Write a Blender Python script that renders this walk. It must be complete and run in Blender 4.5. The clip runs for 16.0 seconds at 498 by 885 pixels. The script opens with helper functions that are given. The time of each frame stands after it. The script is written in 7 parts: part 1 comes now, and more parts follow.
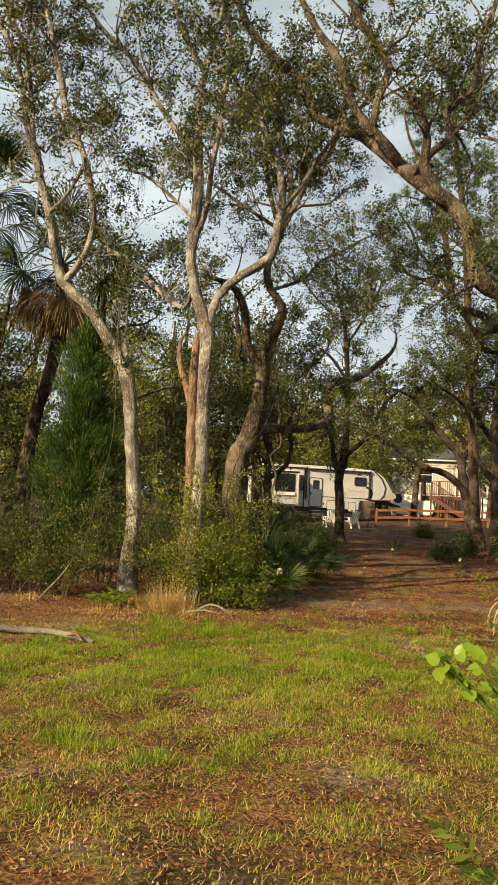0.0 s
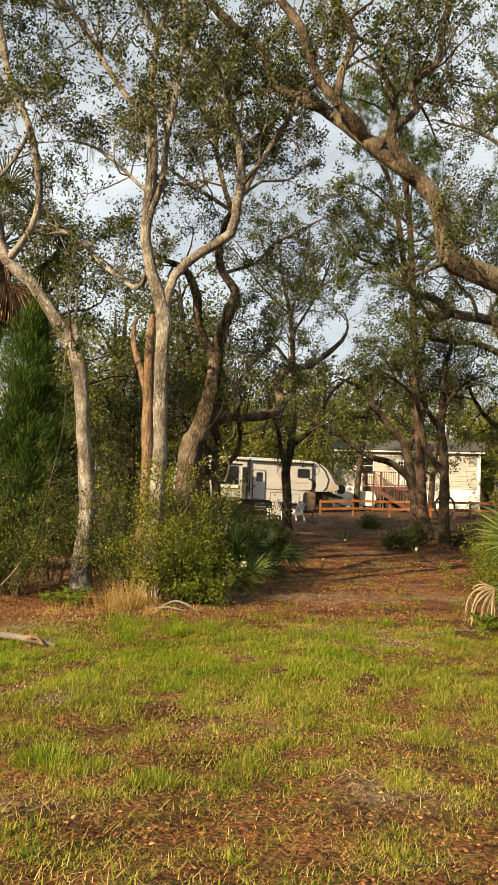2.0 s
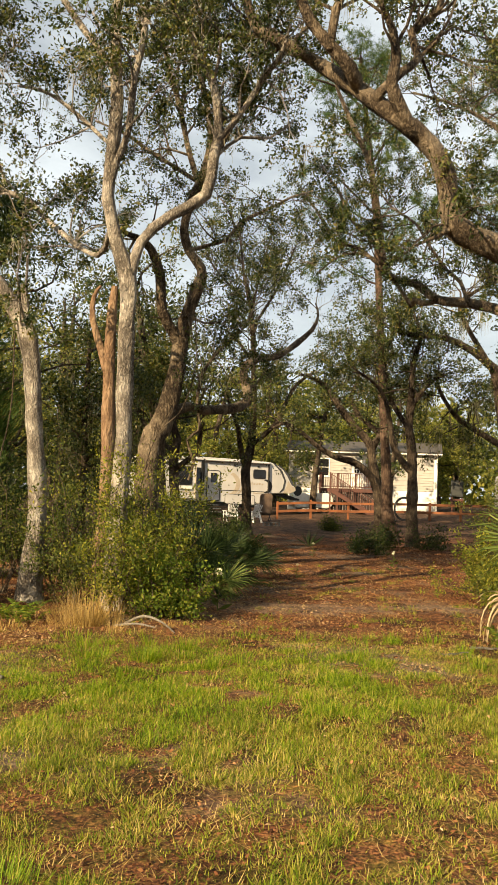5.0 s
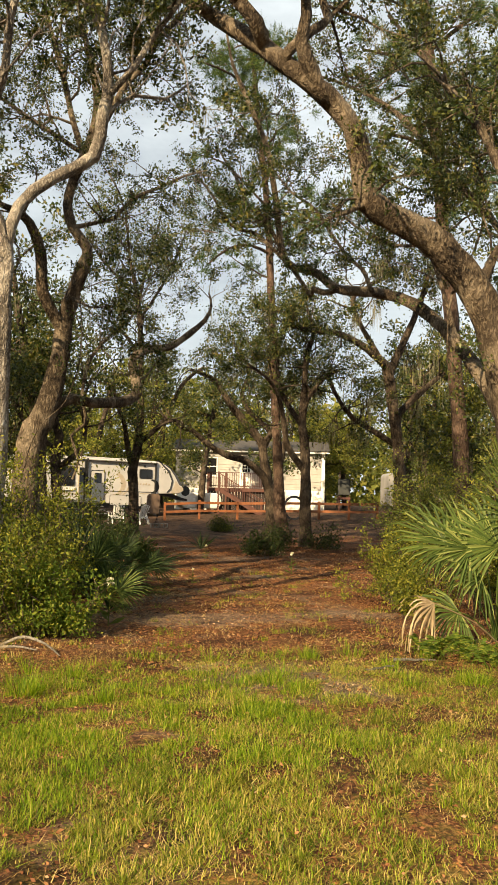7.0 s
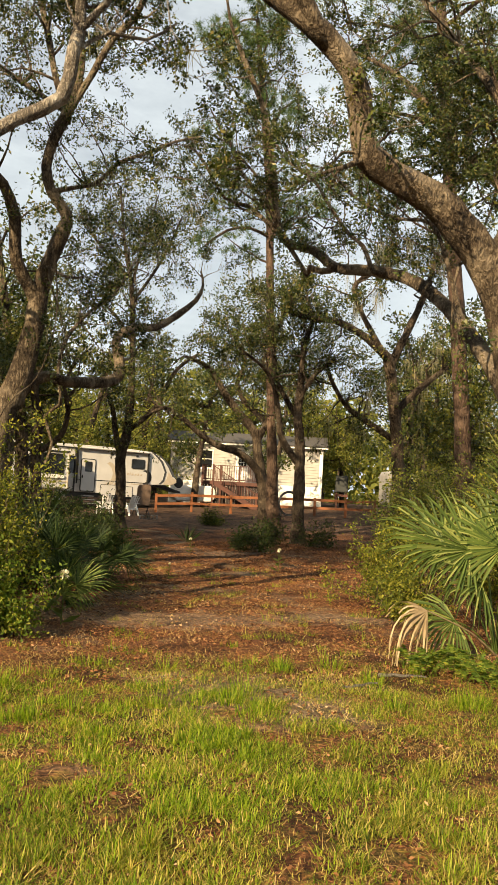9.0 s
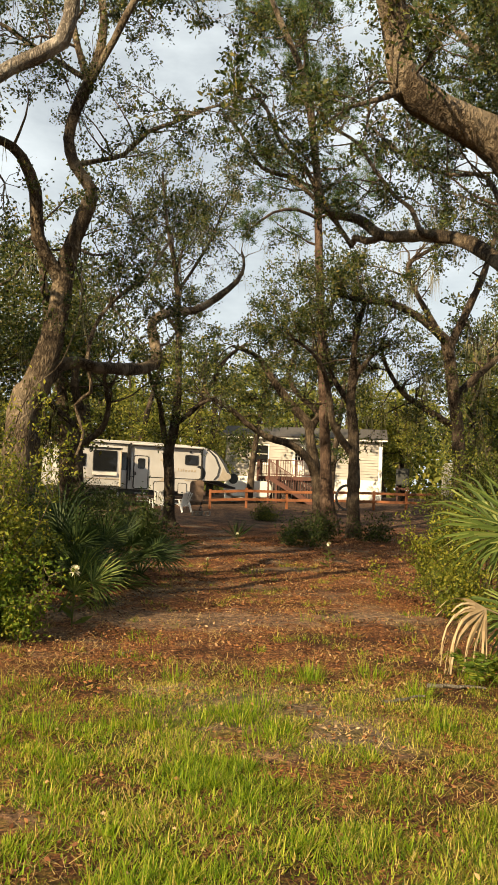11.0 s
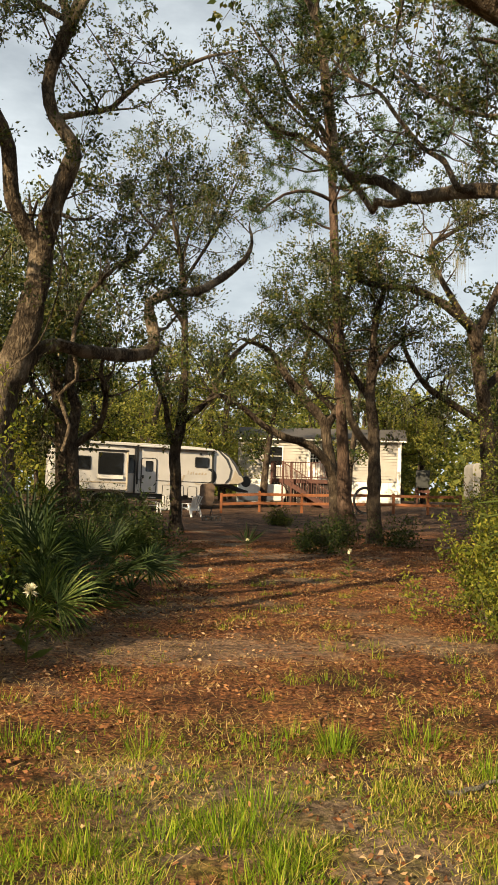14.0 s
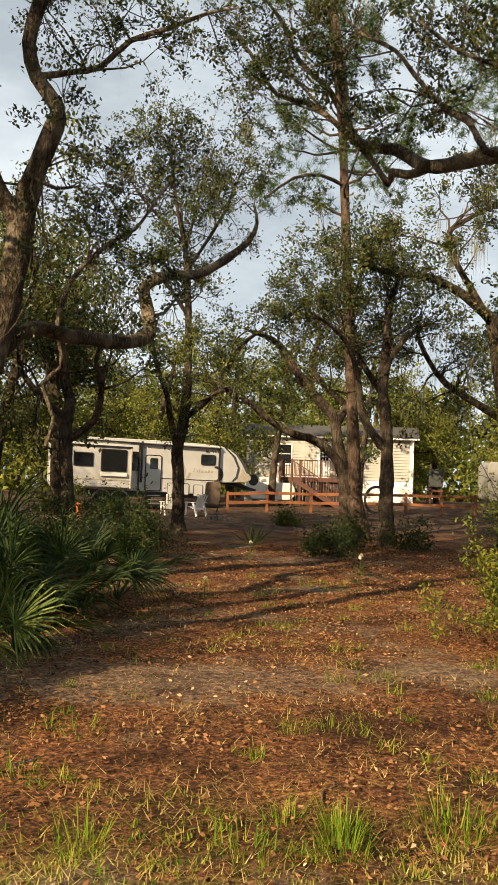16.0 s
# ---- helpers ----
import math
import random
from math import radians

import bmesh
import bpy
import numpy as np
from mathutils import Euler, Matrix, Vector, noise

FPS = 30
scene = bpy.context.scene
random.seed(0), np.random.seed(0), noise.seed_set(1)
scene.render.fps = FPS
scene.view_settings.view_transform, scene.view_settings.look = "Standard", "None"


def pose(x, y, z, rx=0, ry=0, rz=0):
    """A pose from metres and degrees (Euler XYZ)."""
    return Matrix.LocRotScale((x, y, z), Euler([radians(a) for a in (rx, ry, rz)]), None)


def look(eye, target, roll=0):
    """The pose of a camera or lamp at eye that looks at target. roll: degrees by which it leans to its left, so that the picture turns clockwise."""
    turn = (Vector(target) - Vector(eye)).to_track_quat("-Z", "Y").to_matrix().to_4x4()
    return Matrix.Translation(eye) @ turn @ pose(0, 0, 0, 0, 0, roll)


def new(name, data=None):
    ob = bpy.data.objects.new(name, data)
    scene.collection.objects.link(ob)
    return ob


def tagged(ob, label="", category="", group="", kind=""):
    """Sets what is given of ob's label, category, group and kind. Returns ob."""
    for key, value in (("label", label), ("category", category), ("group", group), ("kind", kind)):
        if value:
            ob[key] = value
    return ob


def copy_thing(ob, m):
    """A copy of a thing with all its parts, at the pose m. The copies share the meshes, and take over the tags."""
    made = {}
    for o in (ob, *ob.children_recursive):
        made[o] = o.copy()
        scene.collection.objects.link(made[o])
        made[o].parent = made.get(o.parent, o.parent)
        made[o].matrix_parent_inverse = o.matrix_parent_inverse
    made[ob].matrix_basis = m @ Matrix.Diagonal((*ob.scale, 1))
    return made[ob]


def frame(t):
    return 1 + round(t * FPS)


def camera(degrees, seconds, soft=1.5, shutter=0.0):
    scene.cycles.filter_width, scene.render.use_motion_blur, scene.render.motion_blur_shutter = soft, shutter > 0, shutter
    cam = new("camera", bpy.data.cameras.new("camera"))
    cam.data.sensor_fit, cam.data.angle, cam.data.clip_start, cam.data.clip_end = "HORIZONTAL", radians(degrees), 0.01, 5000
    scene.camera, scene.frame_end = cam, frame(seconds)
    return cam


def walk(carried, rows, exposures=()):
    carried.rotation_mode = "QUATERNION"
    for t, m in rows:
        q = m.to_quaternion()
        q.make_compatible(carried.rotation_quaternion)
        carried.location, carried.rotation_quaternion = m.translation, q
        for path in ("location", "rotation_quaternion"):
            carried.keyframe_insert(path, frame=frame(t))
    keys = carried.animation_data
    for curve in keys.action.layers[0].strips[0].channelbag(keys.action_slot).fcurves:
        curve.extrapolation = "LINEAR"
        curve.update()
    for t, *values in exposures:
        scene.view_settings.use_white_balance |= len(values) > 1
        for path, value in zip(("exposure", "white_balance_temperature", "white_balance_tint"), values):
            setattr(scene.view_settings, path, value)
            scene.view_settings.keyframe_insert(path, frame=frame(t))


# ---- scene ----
cam = camera(34.0, 16.0, soft=1.5)
METRES, EYE, TILT, LEAN, TURN = 10.35, 1.6, 0.0, 0.0, 0.0
ROWS = [
    (0.0, 0.0, 0.0, 0.0, -0.19, 3.65, -2.94),
    (0.5, -0.0077, 0.0134, -0.0036, -0.27, 3.52, -3.08),
    (1.0, -0.0252, 0.0286, -0.0026, -0.33, 3.48, -2.6),
    (1.5, -0.0386, 0.0496, -0.0072, -1.87, 3.17, -2.14),
    (2.0, -0.0479, 0.0775, -0.0111, -4.81, 3.46, -2.04),
    (2.5, -0.0611, 0.1028, -0.0136, -5.32, 3.3, -2.29),
    (3.0, -0.077, 0.1279, -0.015, -6.36, 3.22, -2.48),
    (3.5, -0.081, 0.1586, -0.0172, -7.75, 3.58, -2.49),
    (6.0, -0.0805, 0.3314, -0.0238, -9.8, 3.91, -1.53),
    (6.5, -0.0827, 0.3628, -0.0244, -12.88, 4.09, -1.58),
    (7.0, -0.0774, 0.3912, -0.0247, -16.79, 4.1, -1.48),
    (7.5, -0.0575, 0.421, -0.0274, -16.89, 4.2, -2.84),
    (8.0, -0.0408, 0.4456, -0.0288, -16.89, 3.99, -3.05),
    (8.5, -0.028, 0.4739, -0.0306, -16.86, 3.83, -3.05),
    (9.0, -0.011, 0.5007, -0.0325, -16.79, 3.81, -3.2),
    (9.5, 0.0102, 0.5279, -0.0353, -14.29, 3.58, -3.38),
    (12.0, 0.0767, 0.6654, -0.0494, -12.1, 3.53, -2.03),
    (12.5, 0.0826, 0.6997, -0.0484, -11.9, 3.72, -1.81),
    (13.0, 0.0919, 0.7325, -0.051, -11.32, 3.77, -1.94),
    (13.5, 0.1055, 0.7659, -0.0527, -11.22, 3.79, -1.96),
    (14.0, 0.1116, 0.7976, -0.0534, -11.29, 3.77, -1.85),
    (14.5, 0.115, 0.8325, -0.0507, -11.47, 3.8, -1.62),
    (15.0, 0.1274, 0.8623, -0.0522, -11.31, 3.68, -1.76),
    (15.5, 0.143, 0.889, -0.0495, -11.02, 3.54, -1.95),
    (16.0, 0.15, 0.9182, -0.0506, -10.56, 3.62, -2.14),
]
walk(cam, [(t, pose(0, 0, EYE, TILT, LEAN, TURN) @ pose(METRES * x, METRES * y, METRES * z, 90 + pitch, roll, yaw)) for t, x, y, z, yaw, pitch, roll in ROWS],
     exposures=[(0.0, 1.0, 7900, 6), (2.0, 1.13, 8100, 9), (9.5, 1.2, 8100, 9), (12.0, 1.1, 8000, 9), (16.0, 1.06, 7800, 9)])

# ---- daylight: low warm sun behind the walker's left shoulder, pale sky with thin cloud ----
SUN_ELEVATION, SUN_BEARING = radians(27), radians(228)   # bearing clockwise from +y
sun_way = Vector((math.sin(SUN_BEARING) * math.cos(SUN_ELEVATION), math.cos(SUN_BEARING) * math.cos(SUN_ELEVATION), math.sin(SUN_ELEVATION)))
sun = new("sun", bpy.data.lights.new("sun", "SUN"))
sun.data.energy, sun.data.angle, sun.data.color = 5.0, radians(0.6), (1.0, 0.84, 0.62)
sun.matrix_world = look(sun_way * 100, (0, 0, 0))

world = bpy.data.worlds.new("world")
scene.world = world
world.use_nodes = True
wn, wl = world.node_tree.nodes, world.node_tree.links
wn.clear()
sky = wn.new("ShaderNodeTexSky")
sky.sky_type, sky.sun_disc, sky.sun_elevation, sky.sun_rotation = "NISHITA", False, SUN_ELEVATION, SUN_BEARING
sky.air_density, sky.dust_density, sky.ozone_density = 1.0, 1.5, 1.0
spot = wn.new("ShaderNodeTexCoord")
stretch = wn.new("ShaderNodeMapping")
stretch.inputs["Scale"].default_value = (2.0, 2.0, 5.0)
cloud = wn.new("ShaderNodeTexNoise")
cloud.inputs["Scale"].default_value, cloud.inputs["Detail"].default_value, cloud.inputs["Roughness"].default_value = 1.6, 6, 0.6
cover = wn.new("ShaderNodeMapRange")
cover.inputs["From Min"].default_value, cover.inputs["From Max"].default_value = 0.38, 0.68
cover.inputs["To Min"].default_value, cover.inputs["To Max"].default_value = 0.5, 1.0
mix_sky = wn.new("ShaderNodeMix")
mix_sky.data_type = "RGBA"
mix_sky.inputs["B"].default_value = (9.1, 11.0, 13.5, 1)
shine = wn.new("ShaderNodeBackground")
shine.inputs["Strength"].default_value = 0.042
out_world = wn.new("ShaderNodeOutputWorld")
wl.new(spot.outputs["Generated"], stretch.inputs["Vector"])
wl.new(stretch.outputs["Vector"], cloud.inputs["Vector"])
wl.new(cloud.outputs["Fac"], cover.inputs["Value"])
wl.new(cover.outputs["Result"], mix_sky.inputs["Factor"])
wl.new(sky.outputs["Color"], mix_sky.inputs["A"])
wl.new(mix_sky.outputs["Result"], shine.inputs["Color"])
wl.new(shine.outputs["Background"], out_world.inputs["Surface"])


# ---- materials ----
def ramp_node(nodes, stops):
    r = nodes.new("ShaderNodeValToRGB")
    e = r.color_ramp.elements
    while len(e) < len(stops):
        e.new(0.5)
    for el, (p, c) in zip(e, stops):
        el.position, el.color = p, (*c, 1)
    return r


def base_material(name, rough=0.7, metal=0.0):
    m = bpy.data.materials.new(name)
    m.use_nodes = True
    b = m.node_tree.nodes["Principled BSDF"]
    b.inputs["Roughness"].default_value, b.inputs["Metallic"].default_value = rough, metal
    return m, m.node_tree.nodes, m.node_tree.links, b


def plain(name, colour, rough=0.6, metal=0.0, vary=0.12, scale=6.0, bump=0.0, bump_scale=40.0):
    """Paint, plastic or metal with soft patches of wear in colour and gloss."""
    m, n, l, b = base_material(name, rough, metal)
    tc = n.new("ShaderNodeTexCoord")
    no = n.new("ShaderNodeTexNoise")
    no.inputs["Scale"].default_value, no.inputs["Detail"].default_value = scale, 5
    l.new(tc.outputs["Object"], no.inputs["Vector"])
    lo, hi = [c * (1 - vary) for c in colour], [min(1, c * (1 + vary)) for c in colour]
    r = ramp_node(n, [(0.3, lo), (0.7, hi)])
    l.new(no.outputs["Fac"], r.inputs["Fac"])
    l.new(r.outputs["Color"], b.inputs["Base Color"])
    if bump:
        no2 = n.new("ShaderNodeTexNoise")
        no2.inputs["Scale"].default_value, no2.inputs["Detail"].default_value = bump_scale, 4
        l.new(tc.outputs["Object"], no2.inputs["Vector"])
        bp = n.new("ShaderNodeBump")
        bp.inputs["Strength"].default_value, bp.inputs["Distance"].default_value = bump, 0.02
        l.new(no2.outputs["Fac"], bp.inputs["Height"])
        l.new(bp.outputs["Normal"], b.inputs["Normal"])
    return m


def leafy(name, stops, through_light=0.35, rough=0.6, gloss=0.15):
    """Thin leaves: each its own shade, some light passing through the blade."""
    m = bpy.data.materials.new(name)
    m.use_nodes = True
    n, l = m.node_tree.nodes, m.node_tree.links
    b = n["Principled BSDF"]
    b.inputs["Roughness"].default_value = rough
    b.inputs["Specular IOR Level"].default_value = gloss
    g = n.new("ShaderNodeNewGeometry")
    r = ramp_node(n, stops)
    tc = n.new("ShaderNodeTexCoord")
    no = n.new("ShaderNodeTexNoise")
    no.inputs["Scale"].default_value = 0.9
    l.new(tc.outputs["Object"], no.inputs["Vector"])
    ad = n.new("ShaderNodeMath")
    ad.operation = "MULTIPLY_ADD"
    ad.inputs[1].default_value, ad.inputs[2].default_value = 0.7, -0.35
    l.new(no.outputs["Fac"], ad.inputs[0])
    ad2 = n.new("ShaderNodeMath")
    ad2.operation, ad2.use_clamp = "ADD", True
    l.new(ad.outputs[0], ad2.inputs[0])
    l.new(g.outputs["Random Per Island"], ad2.inputs[1])
    l.new(ad2.outputs[0], r.inputs["Fac"])
    l.new(r.outputs["Color"], b.inputs["Base Color"])
    t = n.new("ShaderNodeBsdfTranslucent")
    warm = n.new("ShaderNodeMix")
    warm.data_type, warm.blend_type = "RGBA", "MULTIPLY"
    warm.inputs["Factor"].default_value = 1.0
    warm.inputs["B"].default_value = (1.5, 1.45, 0.6, 1)
    l.new(r.outputs["Color"], warm.inputs["A"])
    l.new(warm.outputs["Result"], t.inputs["Color"])
    mx = n.new("ShaderNodeMixShader")
    mx.inputs["Fac"].default_value = through_light
    l.new(b.outputs["BSDF"], mx.inputs[1])
    l.new(t.outputs["BSDF"], mx.inputs[2])
    l.new(mx.outputs["Shader"], n["Material Output"].inputs["Surface"])
    return m


def bark(name, dark, mid, light, furrow=14.0, depth=0.05):
    m, n, l, b = base_material(name, 0.9)
    b.inputs["Specular IOR Level"].default_value = 0.2
    tc = n.new("ShaderNodeTexCoord")
    mp = n.new("ShaderNodeMapping")
    mp.inputs["Scale"].default_value = (1, 1, 0.42)
    l.new(tc.outputs["Object"], mp.inputs["Vector"])
    v = n.new("ShaderNodeTexVoronoi")
    v.feature = "DISTANCE_TO_EDGE"
    v.inputs["Scale"].default_value = furrow
    no = n.new("ShaderNodeTexNoise")
    no.inputs["Scale"].default_value, no.inputs["Detail"].default_value = furrow * 1.5, 7
    l.new(mp.outputs["Vector"], no.inputs["Vector"])
    wob = n.new("ShaderNodeMix")
    wob.data_type = "RGBA"
    wob.inputs["Factor"].default_value = 0.17
    l.new(mp.outputs["Vector"], wob.inputs["A"])
    l.new(no.outputs["Color"], wob.inputs["B"])
    l.new(wob.outputs["Result"], v.inputs["Vector"])
    big = n.new("ShaderNodeTexNoise")
    big.inputs["Scale"].default_value, big.inputs["Detail"].default_value = 1.7, 5
    l.new(tc.outputs["Object"], big.inputs["Vector"])
    r1 = ramp_node(n, [(0.02, dark), (0.16, mid), (0.42, light)])
    l.new(v.outputs["Distance"], r1.inputs["Fac"])
    r2 = ramp_node(n, [(0.38, [c * 0.4 for c in mid]), (0.5, mid), (0.6, [c * 1.2 for c in light])])
    l.new(big.outputs["Fac"], r2.inputs["Fac"])
    mx = n.new("ShaderNodeMix")
    mx.data_type = "RGBA"
    mx.inputs["Factor"].default_value = 0.48
    l.new(r1.outputs["Color"], mx.inputs["A"])
    l.new(r2.outputs["Color"], mx.inputs["B"])
    l.new(mx.outputs["Result"], b.inputs["Base Color"])
    ad = n.new("ShaderNodeMath")
    ad.operation = "ADD"
    l.new(v.outputs["Distance"], ad.inputs[0])
    l.new(no.outputs["Fac"], ad.inputs[1])
    bp = n.new("ShaderNodeBump")
    bp.inputs["Strength"].default_value, bp.inputs["Distance"].default_value = 1.0, depth
    l.new(ad.outputs[0], bp.inputs["Height"])
    l.new(bp.outputs["Normal"], b.inputs["Normal"])
    return m


def islands(name, stops, rough=0.8, through_light=0.0):
    return leafy(name, stops, through_light, rough, 0.1)


BARK_PALE = bark("pale oak bark", (0.035, 0.028, 0.022), (0.25, 0.215, 0.175), (0.54, 0.495, 0.42), 15, 0.08)
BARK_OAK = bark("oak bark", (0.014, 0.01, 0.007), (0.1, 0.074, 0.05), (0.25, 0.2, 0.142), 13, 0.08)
# oak bark again, darker: the canopy's shade is put into its colours
BARK_SHADED = bark("shaded oak bark", (0.012, 0.008, 0.006), (0.056, 0.041, 0.029), (0.13, 0.1, 0.071), 11, 0.08)
BARK_PINE = bark("pine bark", (0.02, 0.013, 0.009), (0.07, 0.044, 0.032), (0.125, 0.084, 0.062), 9, 0.07)
WOOD_DEAD = bark("weathered dead wood", (0.08, 0.045, 0.028), (0.2, 0.125, 0.075), (0.29, 0.2, 0.125), 10)
BARK_GREY = bark("lichen-grey dead wood", (0.07, 0.06, 0.048), (0.2, 0.175, 0.14), (0.33, 0.3, 0.25), 18)
LEAF_OAK = leafy("live oak leaves", [(0.0, (0.012, 0.024, 0.008)), (0.5, (0.046, 0.068, 0.017)), (0.85, (0.105, 0.11, 0.027)), (1.0, (0.17, 0.14, 0.042))], 0.26, 0.45, 0.3)
LEAF_OAK_DARK = leafy("dark oak leaves", [(0.0, (0.01, 0.018, 0.006)), (0.6, (0.036, 0.052, 0.014)), (1.0, (0.11, 0.1, 0.028))], 0.26, 0.45, 0.3)
LEAF_WOOD = leafy("woodland leaves", [(0.0, (0.055, 0.072, 0.02)), (0.5, (0.13, 0.15, 0.037)), (1.0, (0.27, 0.25, 0.062))], 0.4)
LEAF_YELLOW = leafy("young yellow-green leaves", [(0.0, (0.045, 0.065, 0.014)), (0.5, (0.125, 0.15, 0.026)), (1.0, (0.3, 0.28, 0.05))], 0.42)
LEAF_SHRUB = leafy("shrub leaves", [(0.0, (0.022, 0.038, 0.011)), (0.5, (0.068, 0.092, 0.023)), (1.0, (0.18, 0.18, 0.042))], 0.35)
LEAF_LIME = leafy("bright green leaves", [(0.0, (0.05, 0.09, 0.016)), (0.6, (0.115, 0.175, 0.026)), (1.0, (0.27, 0.27, 0.05))], 0.45)
LEAF_VINE = leafy("glossy vine leaves", [(0.0, (0.14, 0.24, 0.02)), (0.6, (0.24, 0.34, 0.03)), (1.0, (0.36, 0.4, 0.05))], 0.45, 0.4, 0.3)
# darker shrub leaf, shade under the trees put into its colour
LEAF_SHADED = leafy("shaded shrub leaves", [(0.0, (0.012, 0.024, 0.009)), (0.6, (0.034, 0.056, 0.017)), (1.0, (0.085, 0.1, 0.028))], 0.28)
LEAF_CEDAR = leafy("cedar sprays", [(0.0, (0.018, 0.042, 0.012)), (0.6, (0.04, 0.082, 0.018)), (1.0, (0.085, 0.125, 0.028))], 0.25, 0.6)
NEEDLES = leafy("pine needles", [(0.0, (0.022, 0.05, 0.022)), (0.6, (0.055, 0.1, 0.034)), (1.0, (0.13, 0.155, 0.04))], 0.3, 0.5)
PALM_GREEN = leafy("palm blades", [(0.0, (0.045, 0.075, 0.02)), (0.6, (0.1, 0.145, 0.036)), (1.0, (0.24, 0.26, 0.085))], 0.3, 0.5)
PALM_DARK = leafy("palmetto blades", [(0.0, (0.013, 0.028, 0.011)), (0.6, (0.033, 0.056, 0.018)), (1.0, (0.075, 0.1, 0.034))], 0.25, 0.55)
PALM_DEAD = islands("dry palm blades", [(0.0, (0.22, 0.16, 0.095)), (0.6, (0.34, 0.26, 0.16)), (1.0, (0.46, 0.37, 0.25))], 0.7, 0.2)
PALM_SKIRT = islands("old brown palm fronds", [(0.0, (0.07, 0.045, 0.025)), (0.6, (0.16, 0.1, 0.055)), (1.0, (0.26, 0.18, 0.1))], 0.8, 0.1)
FLOWER = islands("cream flower", [(0.0, (0.5, 0.47, 0.34)), (1.0, (0.75, 0.72, 0.58))], 0.8, 0.2)
MOSS = islands("grey hanging moss", [(0.0, (0.12, 0.12, 0.08)), (0.6, (0.22, 0.21, 0.15)), (1.0, (0.32, 0.3, 0.21))], 0.9, 0.2)
GRASS = leafy("grass blades", [(0.0, (0.03, 0.066, 0.006)), (0.35, (0.11, 0.19, 0.013)), (0.7, (0.22, 0.31, 0.025)), (0.9, (0.33, 0.35, 0.05)), (1.0, (0.48, 0.38, 0.11))], 0.45, 0.5)
GRASS_TIRED = leafy("tired grass blades", [(0.0, (0.05, 0.066, 0.01)), (0.35, (0.16, 0.175, 0.024)), (0.7, (0.29, 0.265, 0.05)), (1.0, (0.52, 0.41, 0.15))], 0.38, 0.6)
GRASS_DRY = islands("dry grass", [(0.0, (0.2, 0.12, 0.045)), (0.5, (0.38, 0.26, 0.1)), (1.0, (0.6, 0.45, 0.2))], 0.8, 0.25)
LITTER = islands("fallen oak leaves", [(0.0, (0.03, 0.012, 0.007)), (0.35, (0.13, 0.052, 0.024)), (0.75, (0.25, 0.115, 0.05)), (0.93, (0.33, 0.18, 0.09)), (1.0, (0.46, 0.32, 0.19))], 0.65, 0.1)


